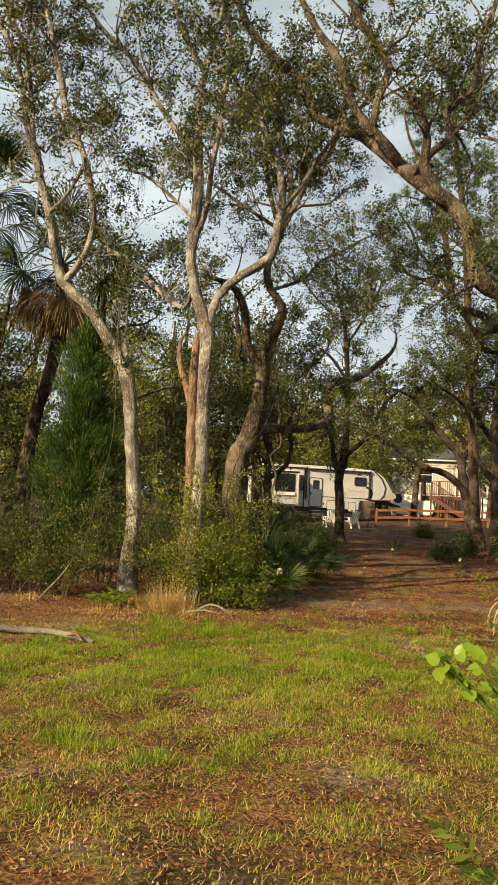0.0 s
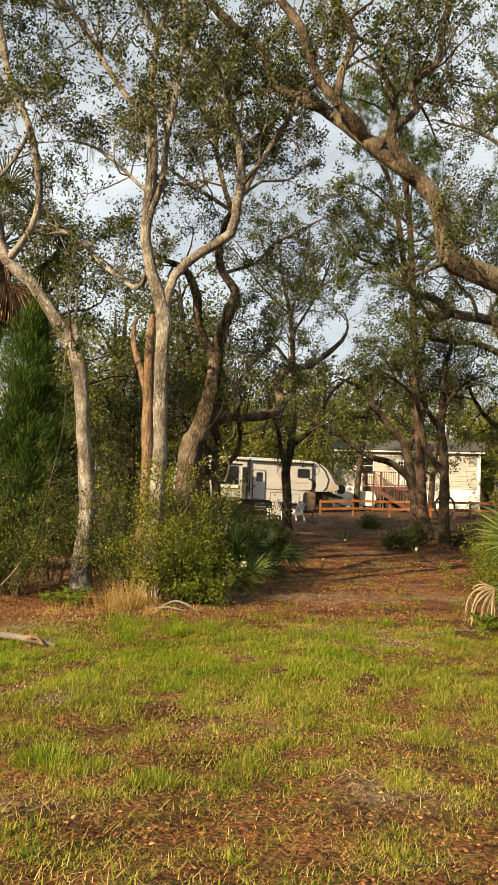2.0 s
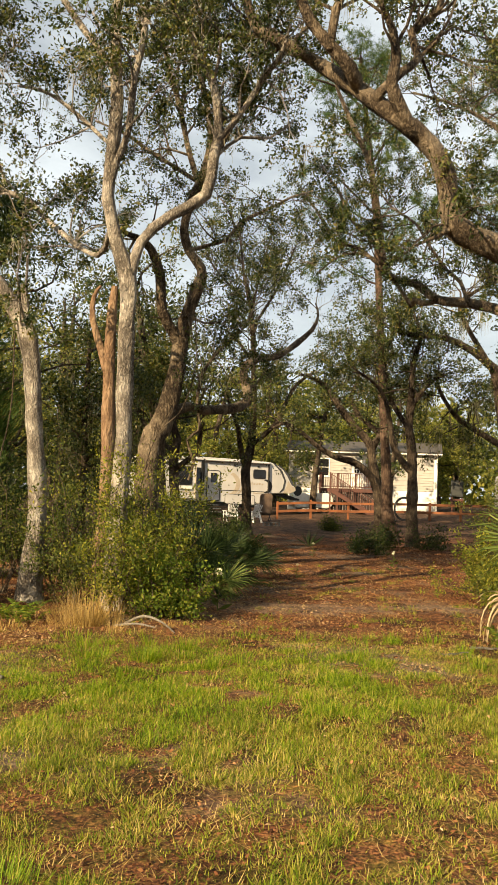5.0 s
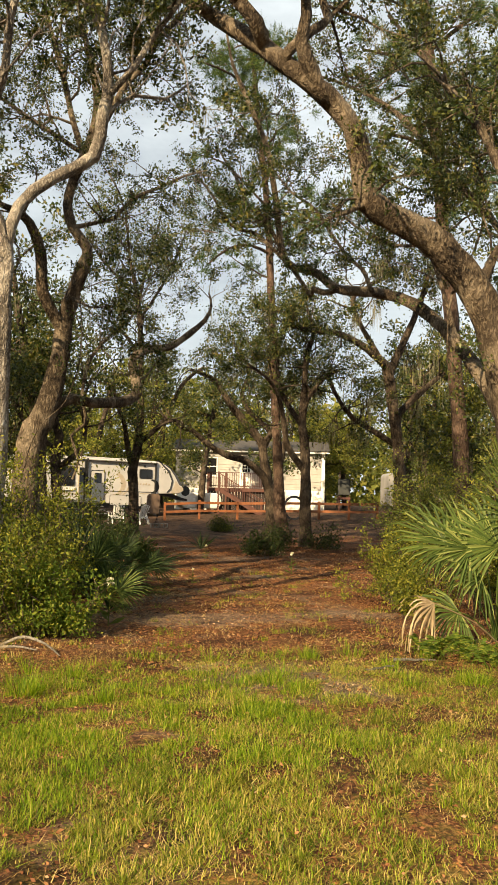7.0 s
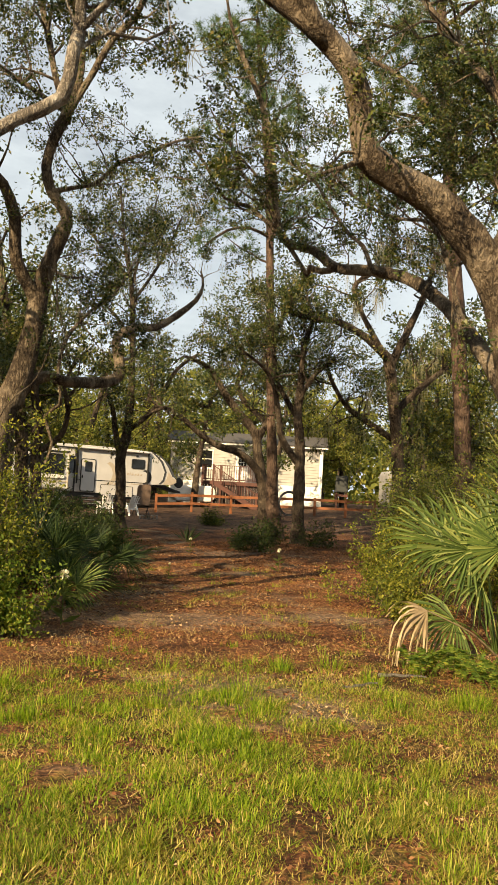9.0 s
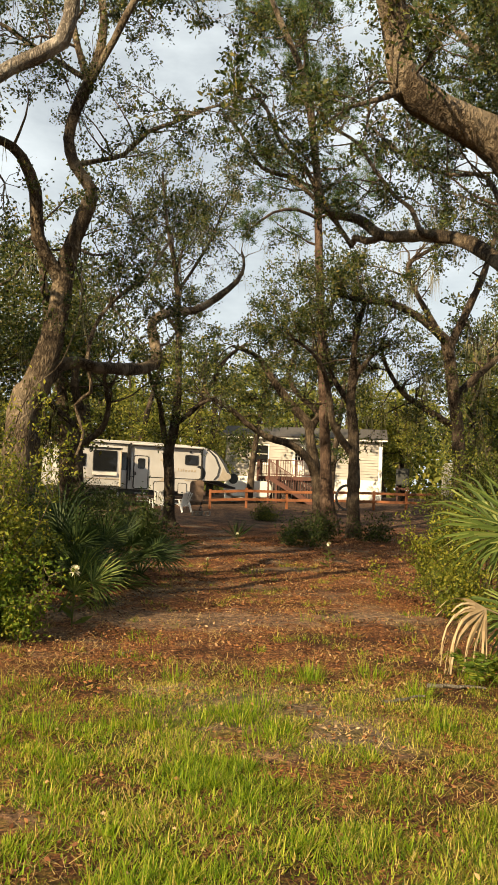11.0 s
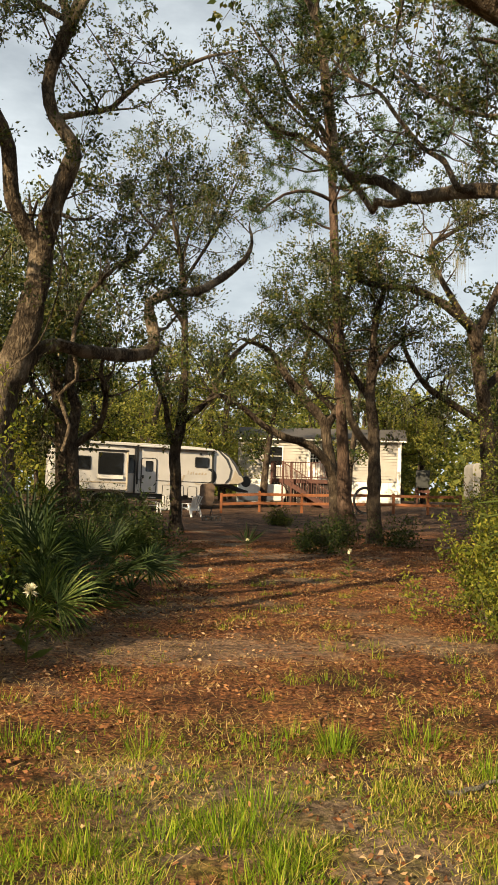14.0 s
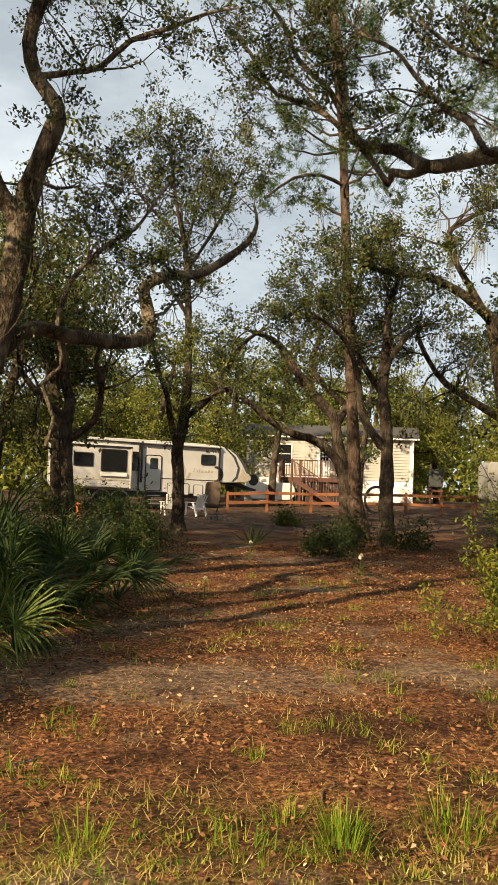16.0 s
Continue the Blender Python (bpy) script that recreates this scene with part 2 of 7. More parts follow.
def ground_material():
    m, n, l, b = base_material("leaf-strewn sandy soil", 0.95)
    b.inputs["Specular IOR Level"].default_value = 0.15
    tc = n.new("ShaderNodeTexCoord")

    def noise_of(scale, detail=6, rough=0.6):
        t = n.new("ShaderNodeTexNoise")
        t.inputs["Scale"].default_value, t.inputs["Detail"].default_value, t.inputs["Roughness"].default_value = scale, detail, rough
        l.new(tc.outputs["Object"], t.inputs["Vector"])
        return t

    def blend(fac, a, c):
        x = n.new("ShaderNodeMix")
        x.data_type = "RGBA"
        l.new(fac, x.inputs["Factor"])
        l.new(a, x.inputs["A"])
        l.new(c, x.inputs["B"])
        return x.outputs["Result"]

    fine, mid, broad = noise_of(38, 8, 0.7), noise_of(5.5), noise_of(0.45, 4)
    litter = ramp_node(n, [(0.36, (0.016, 0.007, 0.005)), (0.5, (0.12, 0.05, 0.022)), (0.64, (0.33, 0.155, 0.07))])
    l.new(fine.outputs["Fac"], litter.inputs["Fac"])
    sand = ramp_node(n, [(0.3, (0.07, 0.05, 0.035)), (0.7, (0.21, 0.16, 0.115))])
    l.new(fine.outputs["Fac"], sand.inputs["Fac"])
    moss_c = ramp_node(n, [(0.3, (0.035, 0.04, 0.008)), (0.5, (0.12, 0.11, 0.022)), (0.7, (0.22, 0.18, 0.05))])
    l.new(fine.outputs["Fac"], moss_c.inputs["Fac"])
    f1 = ramp_node(n, [(0.52, (0, 0, 0)), (0.62, (1, 1, 1))])
    l.new(broad.outputs["Fac"], f1.inputs["Fac"])
    f2 = ramp_node(n, [(0.47, (0, 0, 0)), (0.6, (0.6, 0.6, 0.6))])
    l.new(mid.outputs["Fac"], f2.inputs["Fac"])
    # the mown lawn ends at the edge of the wood
    sep = n.new("ShaderNodeSeparateXYZ")
    l.new(tc.outputs["Object"], sep.inputs["Vector"])
    edge = n.new("ShaderNodeMapRange")
    edge.inputs["From Min"].default_value, edge.inputs["From Max"].default_value = 12.2, 14.5
    edge.inputs["To Min"].default_value, edge.inputs["To Max"].default_value = 1.0, 0.0
    l.new(sep.outputs["Y"], edge.inputs["Value"])
    lawn = n.new("ShaderNodeMath")
    lawn.operation = "MULTIPLY"
    l.new(edge.outputs["Result"], lawn.inputs[0])
    l.new(f2.outputs["Color"], lawn.inputs[1])
    c0 = blend(f1.outputs["Color"], litter.outputs["Color"], sand.outputs["Color"])
    bare_sum = None
    for cx, cy, sx, sy in ((2.1, 16.3, 1.9, 0.9), (4.9, 16.4, 1.3, 0.7), (4.6, 28.0, 2.6, 1.5)):
        off = n.new("ShaderNodeVectorMath")
        off.operation = "SUBTRACT"
        off.inputs[1].default_value = (cx, cy, 0)
        l.new(tc.outputs["Object"], off.inputs[0])
        shrink = n.new("ShaderNodeVectorMath")
        shrink.operation = "MULTIPLY"
        shrink.inputs[1].default_value = (1 / sx, 1 / sy, 0)
        l.new(off.outputs["Vector"], shrink.inputs[0])
        far = n.new("ShaderNodeVectorMath")
        far.operation = "LENGTH"
        l.new(shrink.outputs["Vector"], far.inputs[0])
        ragged = n.new("ShaderNodeMath")
        ragged.operation = "MULTIPLY_ADD"
        ragged.inputs[1].default_value = 2.2
        l.new(mid.outputs["Fac"], ragged.inputs[0])
        l.new(far.outputs["Value"], ragged.inputs[2])
        near = n.new("ShaderNodeMapRange")
        near.inputs["From Min"].default_value, near.inputs["From Max"].default_value = 1.7, 2.15
        near.inputs["To Min"].default_value, near.inputs["To Max"].default_value = 0.6, 0.0
        l.new(ragged.outputs[0], near.inputs["Value"])
        if bare_sum is None:
            bare_sum = near.outputs["Result"]
        else:
            top = n.new("ShaderNodeMath")
            top.operation = "MAXIMUM"
            l.new(bare_sum, top.inputs[0])
            l.new(near.outputs["Result"], top.inputs[1])
            bare_sum = top.outputs[0]
    grey_sand = ramp_node(n, [(0.3, (0.08, 0.062, 0.048)), (0.7, (0.27, 0.215, 0.165))])
    l.new(fine.outputs["Fac"], grey_sand.inputs["Fac"])
    c1 = blend(bare_sum, c0, grey_sand.outputs["Color"])
    c2 = blend(lawn.outputs[0], c1, moss_c.outputs["Color"])
    drive = n.new("ShaderNodeMapRange")
    drive.inputs["From Min"].default_value, drive.inputs["From Max"].default_value = 36, 40
    l.new(sep.outputs["Y"], drive.inputs["Value"])
    pale = ramp_node(n, [(0.35, (0.035, 0.019, 0.012)), (0.65, (0.12, 0.075, 0.052))])
    l.new(mid.outputs["Fac"], pale.inputs["Fac"])
    c3 = blend(drive.outputs["Result"], c2, pale.outputs["Color"])
    # dark gaps and pale crumbs between the leaves
    speck = noise_of(15, 9, 0.75)
    depth = ramp_node(n, [(0.36, (0.22, 0.19, 0.17)), (0.5, (0.9, 0.87, 0.84)), (0.65, (1.75, 1.62, 1.45))])
    l.new(speck.outputs["Fac"], depth.inputs["Fac"])
    mul = n.new("ShaderNodeMix")
    mul.data_type, mul.blend_type = "RGBA", "MULTIPLY"
    mul.inputs["Factor"].default_value = 1.0
    l.new(c3, mul.inputs["A"])
    l.new(depth.outputs["Color"], mul.inputs["B"])
    # broad noise: darker patches of soil and lighter ones
    soil_patch = noise_of(1.3, 5, 0.65)
    tone = ramp_node(n, [(0.38, (0.45, 0.42, 0.4)), (0.5, (1, 1, 1)), (0.62, (1.3, 1.25, 1.15))])
    l.new(soil_patch.outputs["Fac"], tone.inputs["Fac"])
    patched = n.new("ShaderNodeMix")
    patched.data_type, patched.blend_type = "RGBA", "MULTIPLY"
    patched.inputs["Factor"].default_value = 1.0
    l.new(mul.outputs["Result"], patched.inputs["A"])
    l.new(tone.outputs["Color"], patched.inputs["B"])
    l.new(patched.outputs["Result"], b.inputs["Base Color"])
    bp = n.new("ShaderNodeBump")
    bp.inputs["Strength"].default_value, bp.inputs["Distance"].default_value = 0.8, 0.04
    l.new(fine.outputs["Fac"], bp.inputs["Height"])
    l.new(bp.outputs["Normal"], b.inputs["Normal"])
    return m


GROUND = ground_material()


# ---- helpers for geometry ----
rng = np.random.default_rng(7)


def part(name, me, material, parent=None, label=""):
    """Link a mesh as one object under a thing or a part."""
    ob = new(name, me)
    if material is not None and not me.materials:
        me.materials.append(material)
    if parent is not None:
        ob.parent = parent
    return tagged(ob, label)


def thing(name, label, category, at=(0, 0, 0), rz=0.0, group="", kind=""):
    ob = new(name)
    ob.matrix_world = pose(*at, 0, 0, rz)
    return tagged(ob, label, category, group, kind)


def mesh_of(name, verts, faces, smooth=False):
    me = bpy.data.meshes.new(name)
    me.from_pydata([tuple(v) for v in verts], [], [tuple(f) for f in faces])
    if smooth:
        me.shade_smooth()
    me.update()
    return me


def mesh_quads(name, verts, loops, size):
    """A mesh from numpy arrays in which every face has the same number of corners."""
    me = bpy.data.meshes.new(name)
    verts, loops = np.asarray(verts, np.float32).reshape(-1, 3), np.asarray(loops, np.int32).ravel()
    count = len(loops) // size
    me.vertices.add(len(verts))
    me.vertices.foreach_set("co", verts.ravel())
    me.loops.add(len(loops))
    me.loops.foreach_set("vertex_index", loops)
    me.polygons.add(count)
    me.polygons.foreach_set("loop_start", np.arange(0, len(loops), size, dtype=np.int32))
    me.update(calc_edges=True)
    me.validate()
    return me


def bm_mesh(name, build, bevel=0.0):
    bm = bmesh.new()
    build(bm)
    if bevel:
        bmesh.ops.bevel(bm, geom=bm.edges[:], offset=bevel, segments=2, affect="EDGES", profile=0.5)
    me = bpy.data.meshes.new(name)
    bm.to_mesh(me)
    bm.free()
    return me


def box(bm, x0, x1, y0, y1, z0, z1):
    v = [bm.verts.new((x, y, z)) for x in (x0, x1) for y in (y0, y1) for z in (z0, z1)]
    for f in ((0, 1, 3, 2), (4, 6, 7, 5), (0, 4, 5, 1), (2, 3, 7, 6), (0, 2, 6, 4), (1, 5, 7, 3)):
        bm.faces.new([v[i] for i in f])


def box_mesh(name, x0, x1, y0, y1, z0, z1, bevel=0.0):
    return bm_mesh(name, lambda bm: box(bm, x0, x1, y0, y1, z0, z1), bevel)


def beam_mesh(name, a, b, w, h, bevel=0.0):
    """A straight timber from a to b, w wide and h deep."""
    a, b = Vector(a), Vector(b)
    way = (b - a).normalized()
    side = way.cross(Vector((0, 0, 1)))
    side = Vector((1, 0, 0)) if side.length < 0.01 else side.normalized()
    up = side.cross(way).normalized()

    def build(bm):
        v = [bm.verts.new(p + side * (sx * w / 2) + up * (sz * h / 2)) for p in (a, b) for sx in (-1, 1) for sz in (-1, 1)]
        for f in ((0, 1, 3, 2), (4, 6, 7, 5), (0, 4, 5, 1), (2, 3, 7, 6), (0, 2, 6, 4), (1, 5, 7, 3)):
            bm.faces.new([v[i] for i in f])
    return bm_mesh(name, build, bevel)


def prism(bm, outline, y0, y1):
    """An outline in x and z, drawn out from y0 to y1."""
    a = [bm.verts.new((x, y0, z)) for x, z in outline]
    b = [bm.verts.new((x, y1, z)) for x, z in outline]
    bm.faces.new(a)
    bm.faces.new(b[::-1])
    k = len(a)
    for i in range(k):
        bm.faces.new((a[i], b[i], b[(i + 1) % k], a[(i + 1) % k]))
    bmesh.ops.recalc_face_normals(bm, faces=bm.faces[:])


def smooth_path(pts, step=0.25):
    """Catmull-Rom through points with radius: rows of x, y, z, r."""
    p = np.asarray(pts, float)
    p = np.vstack([2 * p[0] - p[1], p, 2 * p[-1] - p[-2]])
    p[:, 3] = np.maximum(p[:, 3], 0.004)
    out = []
    for i in range(1, len(p) - 2):
        k = max(2, int(np.linalg.norm(p[i + 1, :3] - p[i, :3]) / step))
        t = np.linspace(0, 1, k, endpoint=False)[:, None]
        a, b, c, d = p[i - 1], p[i], p[i + 1], p[i + 2]
        out.append(0.5 * (2 * b + (c - a) * t + (2 * a - 5 * b + 4 * c - d) * t ** 2 + (3 * b - a - 3 * c + d) * t ** 3))
    out.append(p[-2][None])
    out = np.vstack(out)
    out[:, 3] = np.maximum(out[:, 3], 0.004)
    return out


def tube_arrays(path, sides, rough=0.0):
    """Rings along a path, closed at the tip."""
    pos, rad = path[:, :3], path[:, 3]
    tan = np.gradient(pos, axis=0)
    tan /= np.linalg.norm(tan, axis=1)[:, None] + 1e-9
    ref = np.array([0.3, 1.0, 0.1]) if abs(tan[0, 1]) < 0.8 else np.array([1.0, 0.1, 0.2])
    u = np.cross(tan, ref)
    u /= np.linalg.norm(u, axis=1)[:, None] + 1e-9
    v = np.cross(tan, u)
    a = np.linspace(0, 2 * math.pi, sides, endpoint=False)
    r = rad[:, None] * (1 + rough * rng.normal(0, 1, (len(rad), sides)))
    if rough:
        lobes = 1 + 0.07 * np.sin(a[None] * 3 + pos[:, 2:3] * 1.3)
        r = r * lobes
    ring = pos[:, None] + r[..., None] * (np.cos(a)[None, :, None] * u[:, None] + np.sin(a)[None, :, None] * v[:, None])
    n = len(path)
    i, j = np.meshgrid(np.arange(n - 1), np.arange(sides), indexing="ij")
    q = np.stack([i * sides + j, i * sides + (j + 1) % sides, (i + 1) * sides + (j + 1) % sides, (i + 1) * sides + j], -1).reshape(-1, 4)
    return ring.reshape(-1, 3), q


def tubes_mesh(name, paths, sides, rough=0.0):
    vs, qs, k = [], [], 0
    for p in paths:
        v, q = tube_arrays(p, sides, rough)
        vs.append(v)
        qs.append(q + k)
        k += len(v)
    me = mesh_quads(name, np.vstack(vs), np.vstack(qs), 4)
    me.shade_smooth()
    return me


def unit(v):
    return v / (np.linalg.norm(v, axis=-1, keepdims=True) + 1e-9)


def leaf_arrays(centre, way, length, width, fold=0.25):
    """Folded four-cornered leaf blades."""
    n = len(centre)
    way = unit(way)
    side = unit(np.cross(way, rng.normal(0, 1, (n, 3))))
    up = np.cross(side, way)
    L = np.broadcast_to(length, (n,))[:, None]
    W = np.broadcast_to(width, (n,))[:, None]
    mid = centre + way * L * 0.5
    lift = up * W * fold
    v = np.stack([centre, mid + side * W / 2 + lift, centre + way * L, mid - side * W / 2 + lift], 1)
    return v


def leaves_mesh(name, centre, way, length, width, fold=0.25):
    v = leaf_arrays(centre, way, length, width, fold)
    return mesh_quads(name, v, np.arange(len(v) * 4), 4)


def blades_mesh(name, base, tip_way, height, width, bend):
    """Grass blades: tapered strips that lean over."""
    n = len(base)
    side = unit(np.stack([-tip_way[:, 1], tip_way[:, 0], np.zeros(n)], 1)) * width[:, None] / 2
    tip = base + np.array([0, 0, 1.0]) * (height * (1 - 0.35 * bend))[:, None] + tip_way * (height * bend)[:, None]
    v = np.stack([base - side, base + side, tip], 1)
    return mesh_quads(name, v, np.arange(n * 3), 3)


# ---- the lie of the land ----
LAND_Y = [-400, -10, 0, 5, 7.5, 14, 24, 32, 38, 45, 50, 60, 100, 800]
LAND_Z = [0.6, 0.35, 0.02, -0.34, -0.46, -0.47, -0.44, -0.34, -0.20, 0.02, 0.16, 0.45, 0.7, 0.7]


def land(x, y):
    x, y = np.asarray(x, float), np.asarray(y, float)
    z = np.interp(y, LAND_Y, LAND_Z)
    z = z + np.clip((y - 38) / 10, 0, 1) * np.clip(0.03 * (x - 6), -0.15, 0.45)
    z = z + 0.025 * np.sin(x * 1.7 + 0.6 * y) * np.cos(y * 1.3) + 0.012 * np.sin(x * 4.1 + 2) * np.sin(y * 3.7)
    return z


def at_land(x, y, dz=0.0):
    return (x, y, float(land(x, y)) + dz)


# ---- ground, one sheet to the horizon ----
def build_ground():
    xs = np.unique(np.concatenate([np.linspace(-900, -60, 12), np.linspace(-60, -10, 26), np.arange(-10, 14, 0.3), np.linspace(14, 70, 30), np.linspace(70, 900, 12)]))
    ys = np.unique(np.concatenate([np.linspace(-400, -20, 10), np.linspace(-20, 2, 16), np.arange(2, 30, 0.3), np.linspace(30, 80, 60), np.linspace(80, 1200, 14)]))
    X, Y = np.meshgrid(xs, ys, indexing="ij")
    Z = land(X, Y)
    near = (np.abs(X) < 14) & (Y > 2) & (Y < 30)
    Z = Z + near * rng.normal(0, 0.006, X.shape)
    n, m = X.shape
    i, j = np.meshgrid(np.arange(n - 1), np.arange(m - 1), indexing="ij")
    q = np.stack([i * m + j, (i + 1) * m + j, (i + 1) * m + j + 1, i * m + j + 1], -1)
    me = mesh_quads("ground", np.stack([X, Y, Z], -1), q, 4)
    me.shade_smooth()
    tagged(part("ground", me, GROUND), "sandy woodland ground strewn with brown leaves and patches of lawn", "ground", kind="structure")


build_ground()


def wave(x, y, s, seed):
    """Smooth patchy field, about 0 to 1."""
    g = np.random.default_rng(seed)
    f = np.zeros_like(x)
    for _ in range(7):
        a, p, k = g.uniform(0, 6.28), g.uniform(0, 6.28), g.uniform(0.6, 1.8) / s
        f += np.sin(k * (x * math.cos(a) + y * math.sin(a)) * 6.28 + p)
    return 1 / (1 + np.exp(-f))


def lawn_density(x, y):
    """How thick the green grass stands: lush in a band, thin near by and under the trees."""
    band = np.exp(-((y - (10.2 + 0.10 * (x - 0.5))) / 2.4) ** 2) * np.clip(1.15 - np.abs(x - 0.3) / 6.5, 0, 1)
    near = np.clip(0.95 * (wave(x, y, 1.7, 12) - 0.05), 0.22, 0.7) * np.clip((y - 2.5) / 4, 0.4, 1) * np.clip((10.5 - y) / 1.5, 0, 1)
    edge = np.clip((14.0 - 0.16 * np.abs(x - 2.4) - y) / 1.0, 0, 1)
    patch = wave(x, y, 2.6, 3) * 0.6 + wave(x, y, 0.9, 4) * 1.1 - 0.35
    return np.clip((band * 1.1 + near) * edge * (0.25 + patch), 0, 1.2)


def build_grass():
    n = 1300000
    x, y = rng.uniform(-6.0, 7.5, n), rng.uniform(2.4, 14.2, n)
    d = lawn_density(x, y)
    keep = rng.uniform(0, 1, n) < d * 0.8
    x, y, d = x[keep], y[keep], d[keep]
    n = len(x)
    # blades gather loosely round tufts of uneven size
    k = 4200
    tx, ty = rng.uniform(-6.0, 7.5, k), rng.uniform(2.4, 14.2, k)
    pick = rng.integers(0, k, n)
    near_d = lawn_density(tx, ty)[pick]
    tufted = (rng.uniform(0, 1, n) < 0.72) & (rng.uniform(0, 1, n) < near_d * 1.3)
    r = rng.normal(0, 0.042, (2, n)) * (0.4 + (pick % 7) / 5)
    x, y = np.where(tufted, tx[pick] + r[0], x), np.where(tufted, ty[pick] + r[1], y)
    a = rng.uniform(0, 6.28, n)
    lush = np.clip(lawn_density(x, y), 0, 1)
    tall = (0.026 + 0.03 * rng.uniform(0, 1, n) + 0.055 * lush * rng.uniform(0.3, 1, n)) * np.where(tufted, 0.75 + 0.17 * (pick % 6), 0.85)
    # lone tufts standing in the leaf litter under the trees
    k = 150
    each = 34
    gx = np.repeat(rng.uniform(-1.5, 6.5, k), each)
    gy = np.repeat(13.2 + 10 * rng.uniform(0, 1, k) ** 1.4, each)
    spread = np.repeat(rng.uniform(0.03, 0.1, k), each)
    high = np.repeat(rng.uniform(0.07, 0.17, k), each)
    m = k * each
    x = np.concatenate([x, gx + spread * rng.normal(0, 1, m)])
    y = np.concatenate([y, gy + spread * rng.normal(0, 1, m)])
    a = np.concatenate([a, rng.uniform(0, 6.28, m)])
    tall = np.concatenate([tall, high * rng.uniform(0.5, 1, m)])
    n += m
    base = np.stack([x, y, land(x, y) - 0.008], 1)
    way = np.stack([np.cos(a), np.sin(a), np.zeros(n)], 1)
    wide, bend = rng.uniform(0.005, 0.011, n), rng.uniform(0.2, 1.5, n)
    fresh = 1.15 * np.exp(-((y - 10.9) / 2.0) ** 2) * np.clip((3.4 - x) / 2.4, 0.2, 1) * (0.45 + wave(x, y, 1.6, 21)) + 0.9 * (y > 13.2) * wave(x, y, 0.8, 22)
    lively = rng.uniform(0, 1, n) < np.clip(fresh, 0.25, 1)
    for name, mask, material, label in (("lawn_grass", lively, GRASS, "bright green lawn grass lit by low sun"), ("thin_grass", ~lively, GRASS_TIRED, "thin olive and tan lawn grass")):
        me = blades_mesh("lawn", base[mask], way[mask], tall[mask] * (1.0 if material is GRASS else 0.8), wide[mask], bend[mask])
        tagged(part(name, me, material), label, "grass", kind="stuff")
    # dry straw, bent low among the green
    n = 330000
    x, y = rng.uniform(-7, 9, n), rng.uniform(2.2, 27, n)
    w = np.where(y < 14, 0.75, 0.5 * np.exp(-(y - 14) / 9)) * (0.2 + wave(x, y, 1.3, 8))
    keep = rng.uniform(0, 1, n) < w
    x, y = x[keep], y[keep]
    n = len(x)
    a = rng.uniform(0, 6.28, n)
    base = np.stack([x, y, land(x, y) - 0.004], 1)
    way = np.stack([np.cos(a), np.sin(a), np.zeros(n)], 1)
    me = blades_mesh("straw", base, way, rng.uniform(0.03, 0.09, n), rng.uniform(0.003, 0.007, n), rng.uniform(0.8, 1.9, n))
    tagged(part("dry_straw", me, GRASS_DRY), "dry tan straw scattered through the lawn", "straw", kind="stuff")


BARE = ((2.1, 16.3, 1.9, 0.9), (4.9, 16.4, 1.3, 0.7))


def bare(x, y):
    """Where raw sand shows: 1 in the middle, 0 outside."""
    return np.maximum.reduce([np.clip(1.3 - np.hypot((x - cx) / sx, (y - cy) / sy), 0, 1) for cx, cy, sx, sy in BARE])


def build_litter():
    n = 265000
    x = rng.uniform(-8, 12, n)
    y = 2.4 + 30 * rng.uniform(0, 1, n) ** 1.25
    w = np.where(y < 12.5, 0.9 * (1 - 0.8 * np.clip(1.3 * lawn_density(x, y), 0, 1)), 0.95) * (0.12 + wave(x, y, 1.4, 5) ** 1.3) * (1 - 0.8 * bare(x, y))
    keep = rng.uniform(0, 1, n) < w
    x, y = x[keep], y[keep]
    n = len(x)
    a = rng.uniform(0, 6.28, n)
    centre = np.stack([x, y, land(x, y) + rng.uniform(0.002, 0.022, n)], 1)
    way = np.stack([np.cos(a), np.sin(a), rng.normal(0, 0.3, n)], 1)
    size = rng.uniform(0.016, 0.04, n) * (1 + 0.03 * np.maximum(y - 8, 0))
    me = leaves_mesh("litter", centre, way, size, size * 0.5, 0.35)
    tagged(part("leaf_litter", me, LITTER), "brown fallen oak leaves covering the ground", "fallen leaves", kind="stuff")


build_grass()
build_litter()


# ---- trees ----
def to_ground(pts):
    """Carry a trunk down into the soil, a little flared."""
    x, y, z, r = pts[0]
    g = float(land(x, y))
    if z > g + 0.15:
        return [(x, y, g - 0.15, r * 1.35), (x, y, g + 0.25, r * 1.12)] + list(pts) if z > g + 0.6 else [(x, y, g - 0.15, r * 1.3)] + list(pts)
    return list(pts)


def sub_path(start, way, length, radius, droop=0.0, wander=0.35, k=6):
    """A crooked branch from start."""
    p, w, out = np.array(start, float), unit(np.array(way, float)), []
    for i in range(k):
        f = i / (k - 1)
        out.append((*p, radius * (1 - 0.85 * f)))
        w = unit(w + rng.normal(0, wander, 3) + np.array([0, 0, 0.08 - droop * f]))
        p = p + w * length / (k - 1)
    return np.array(out)


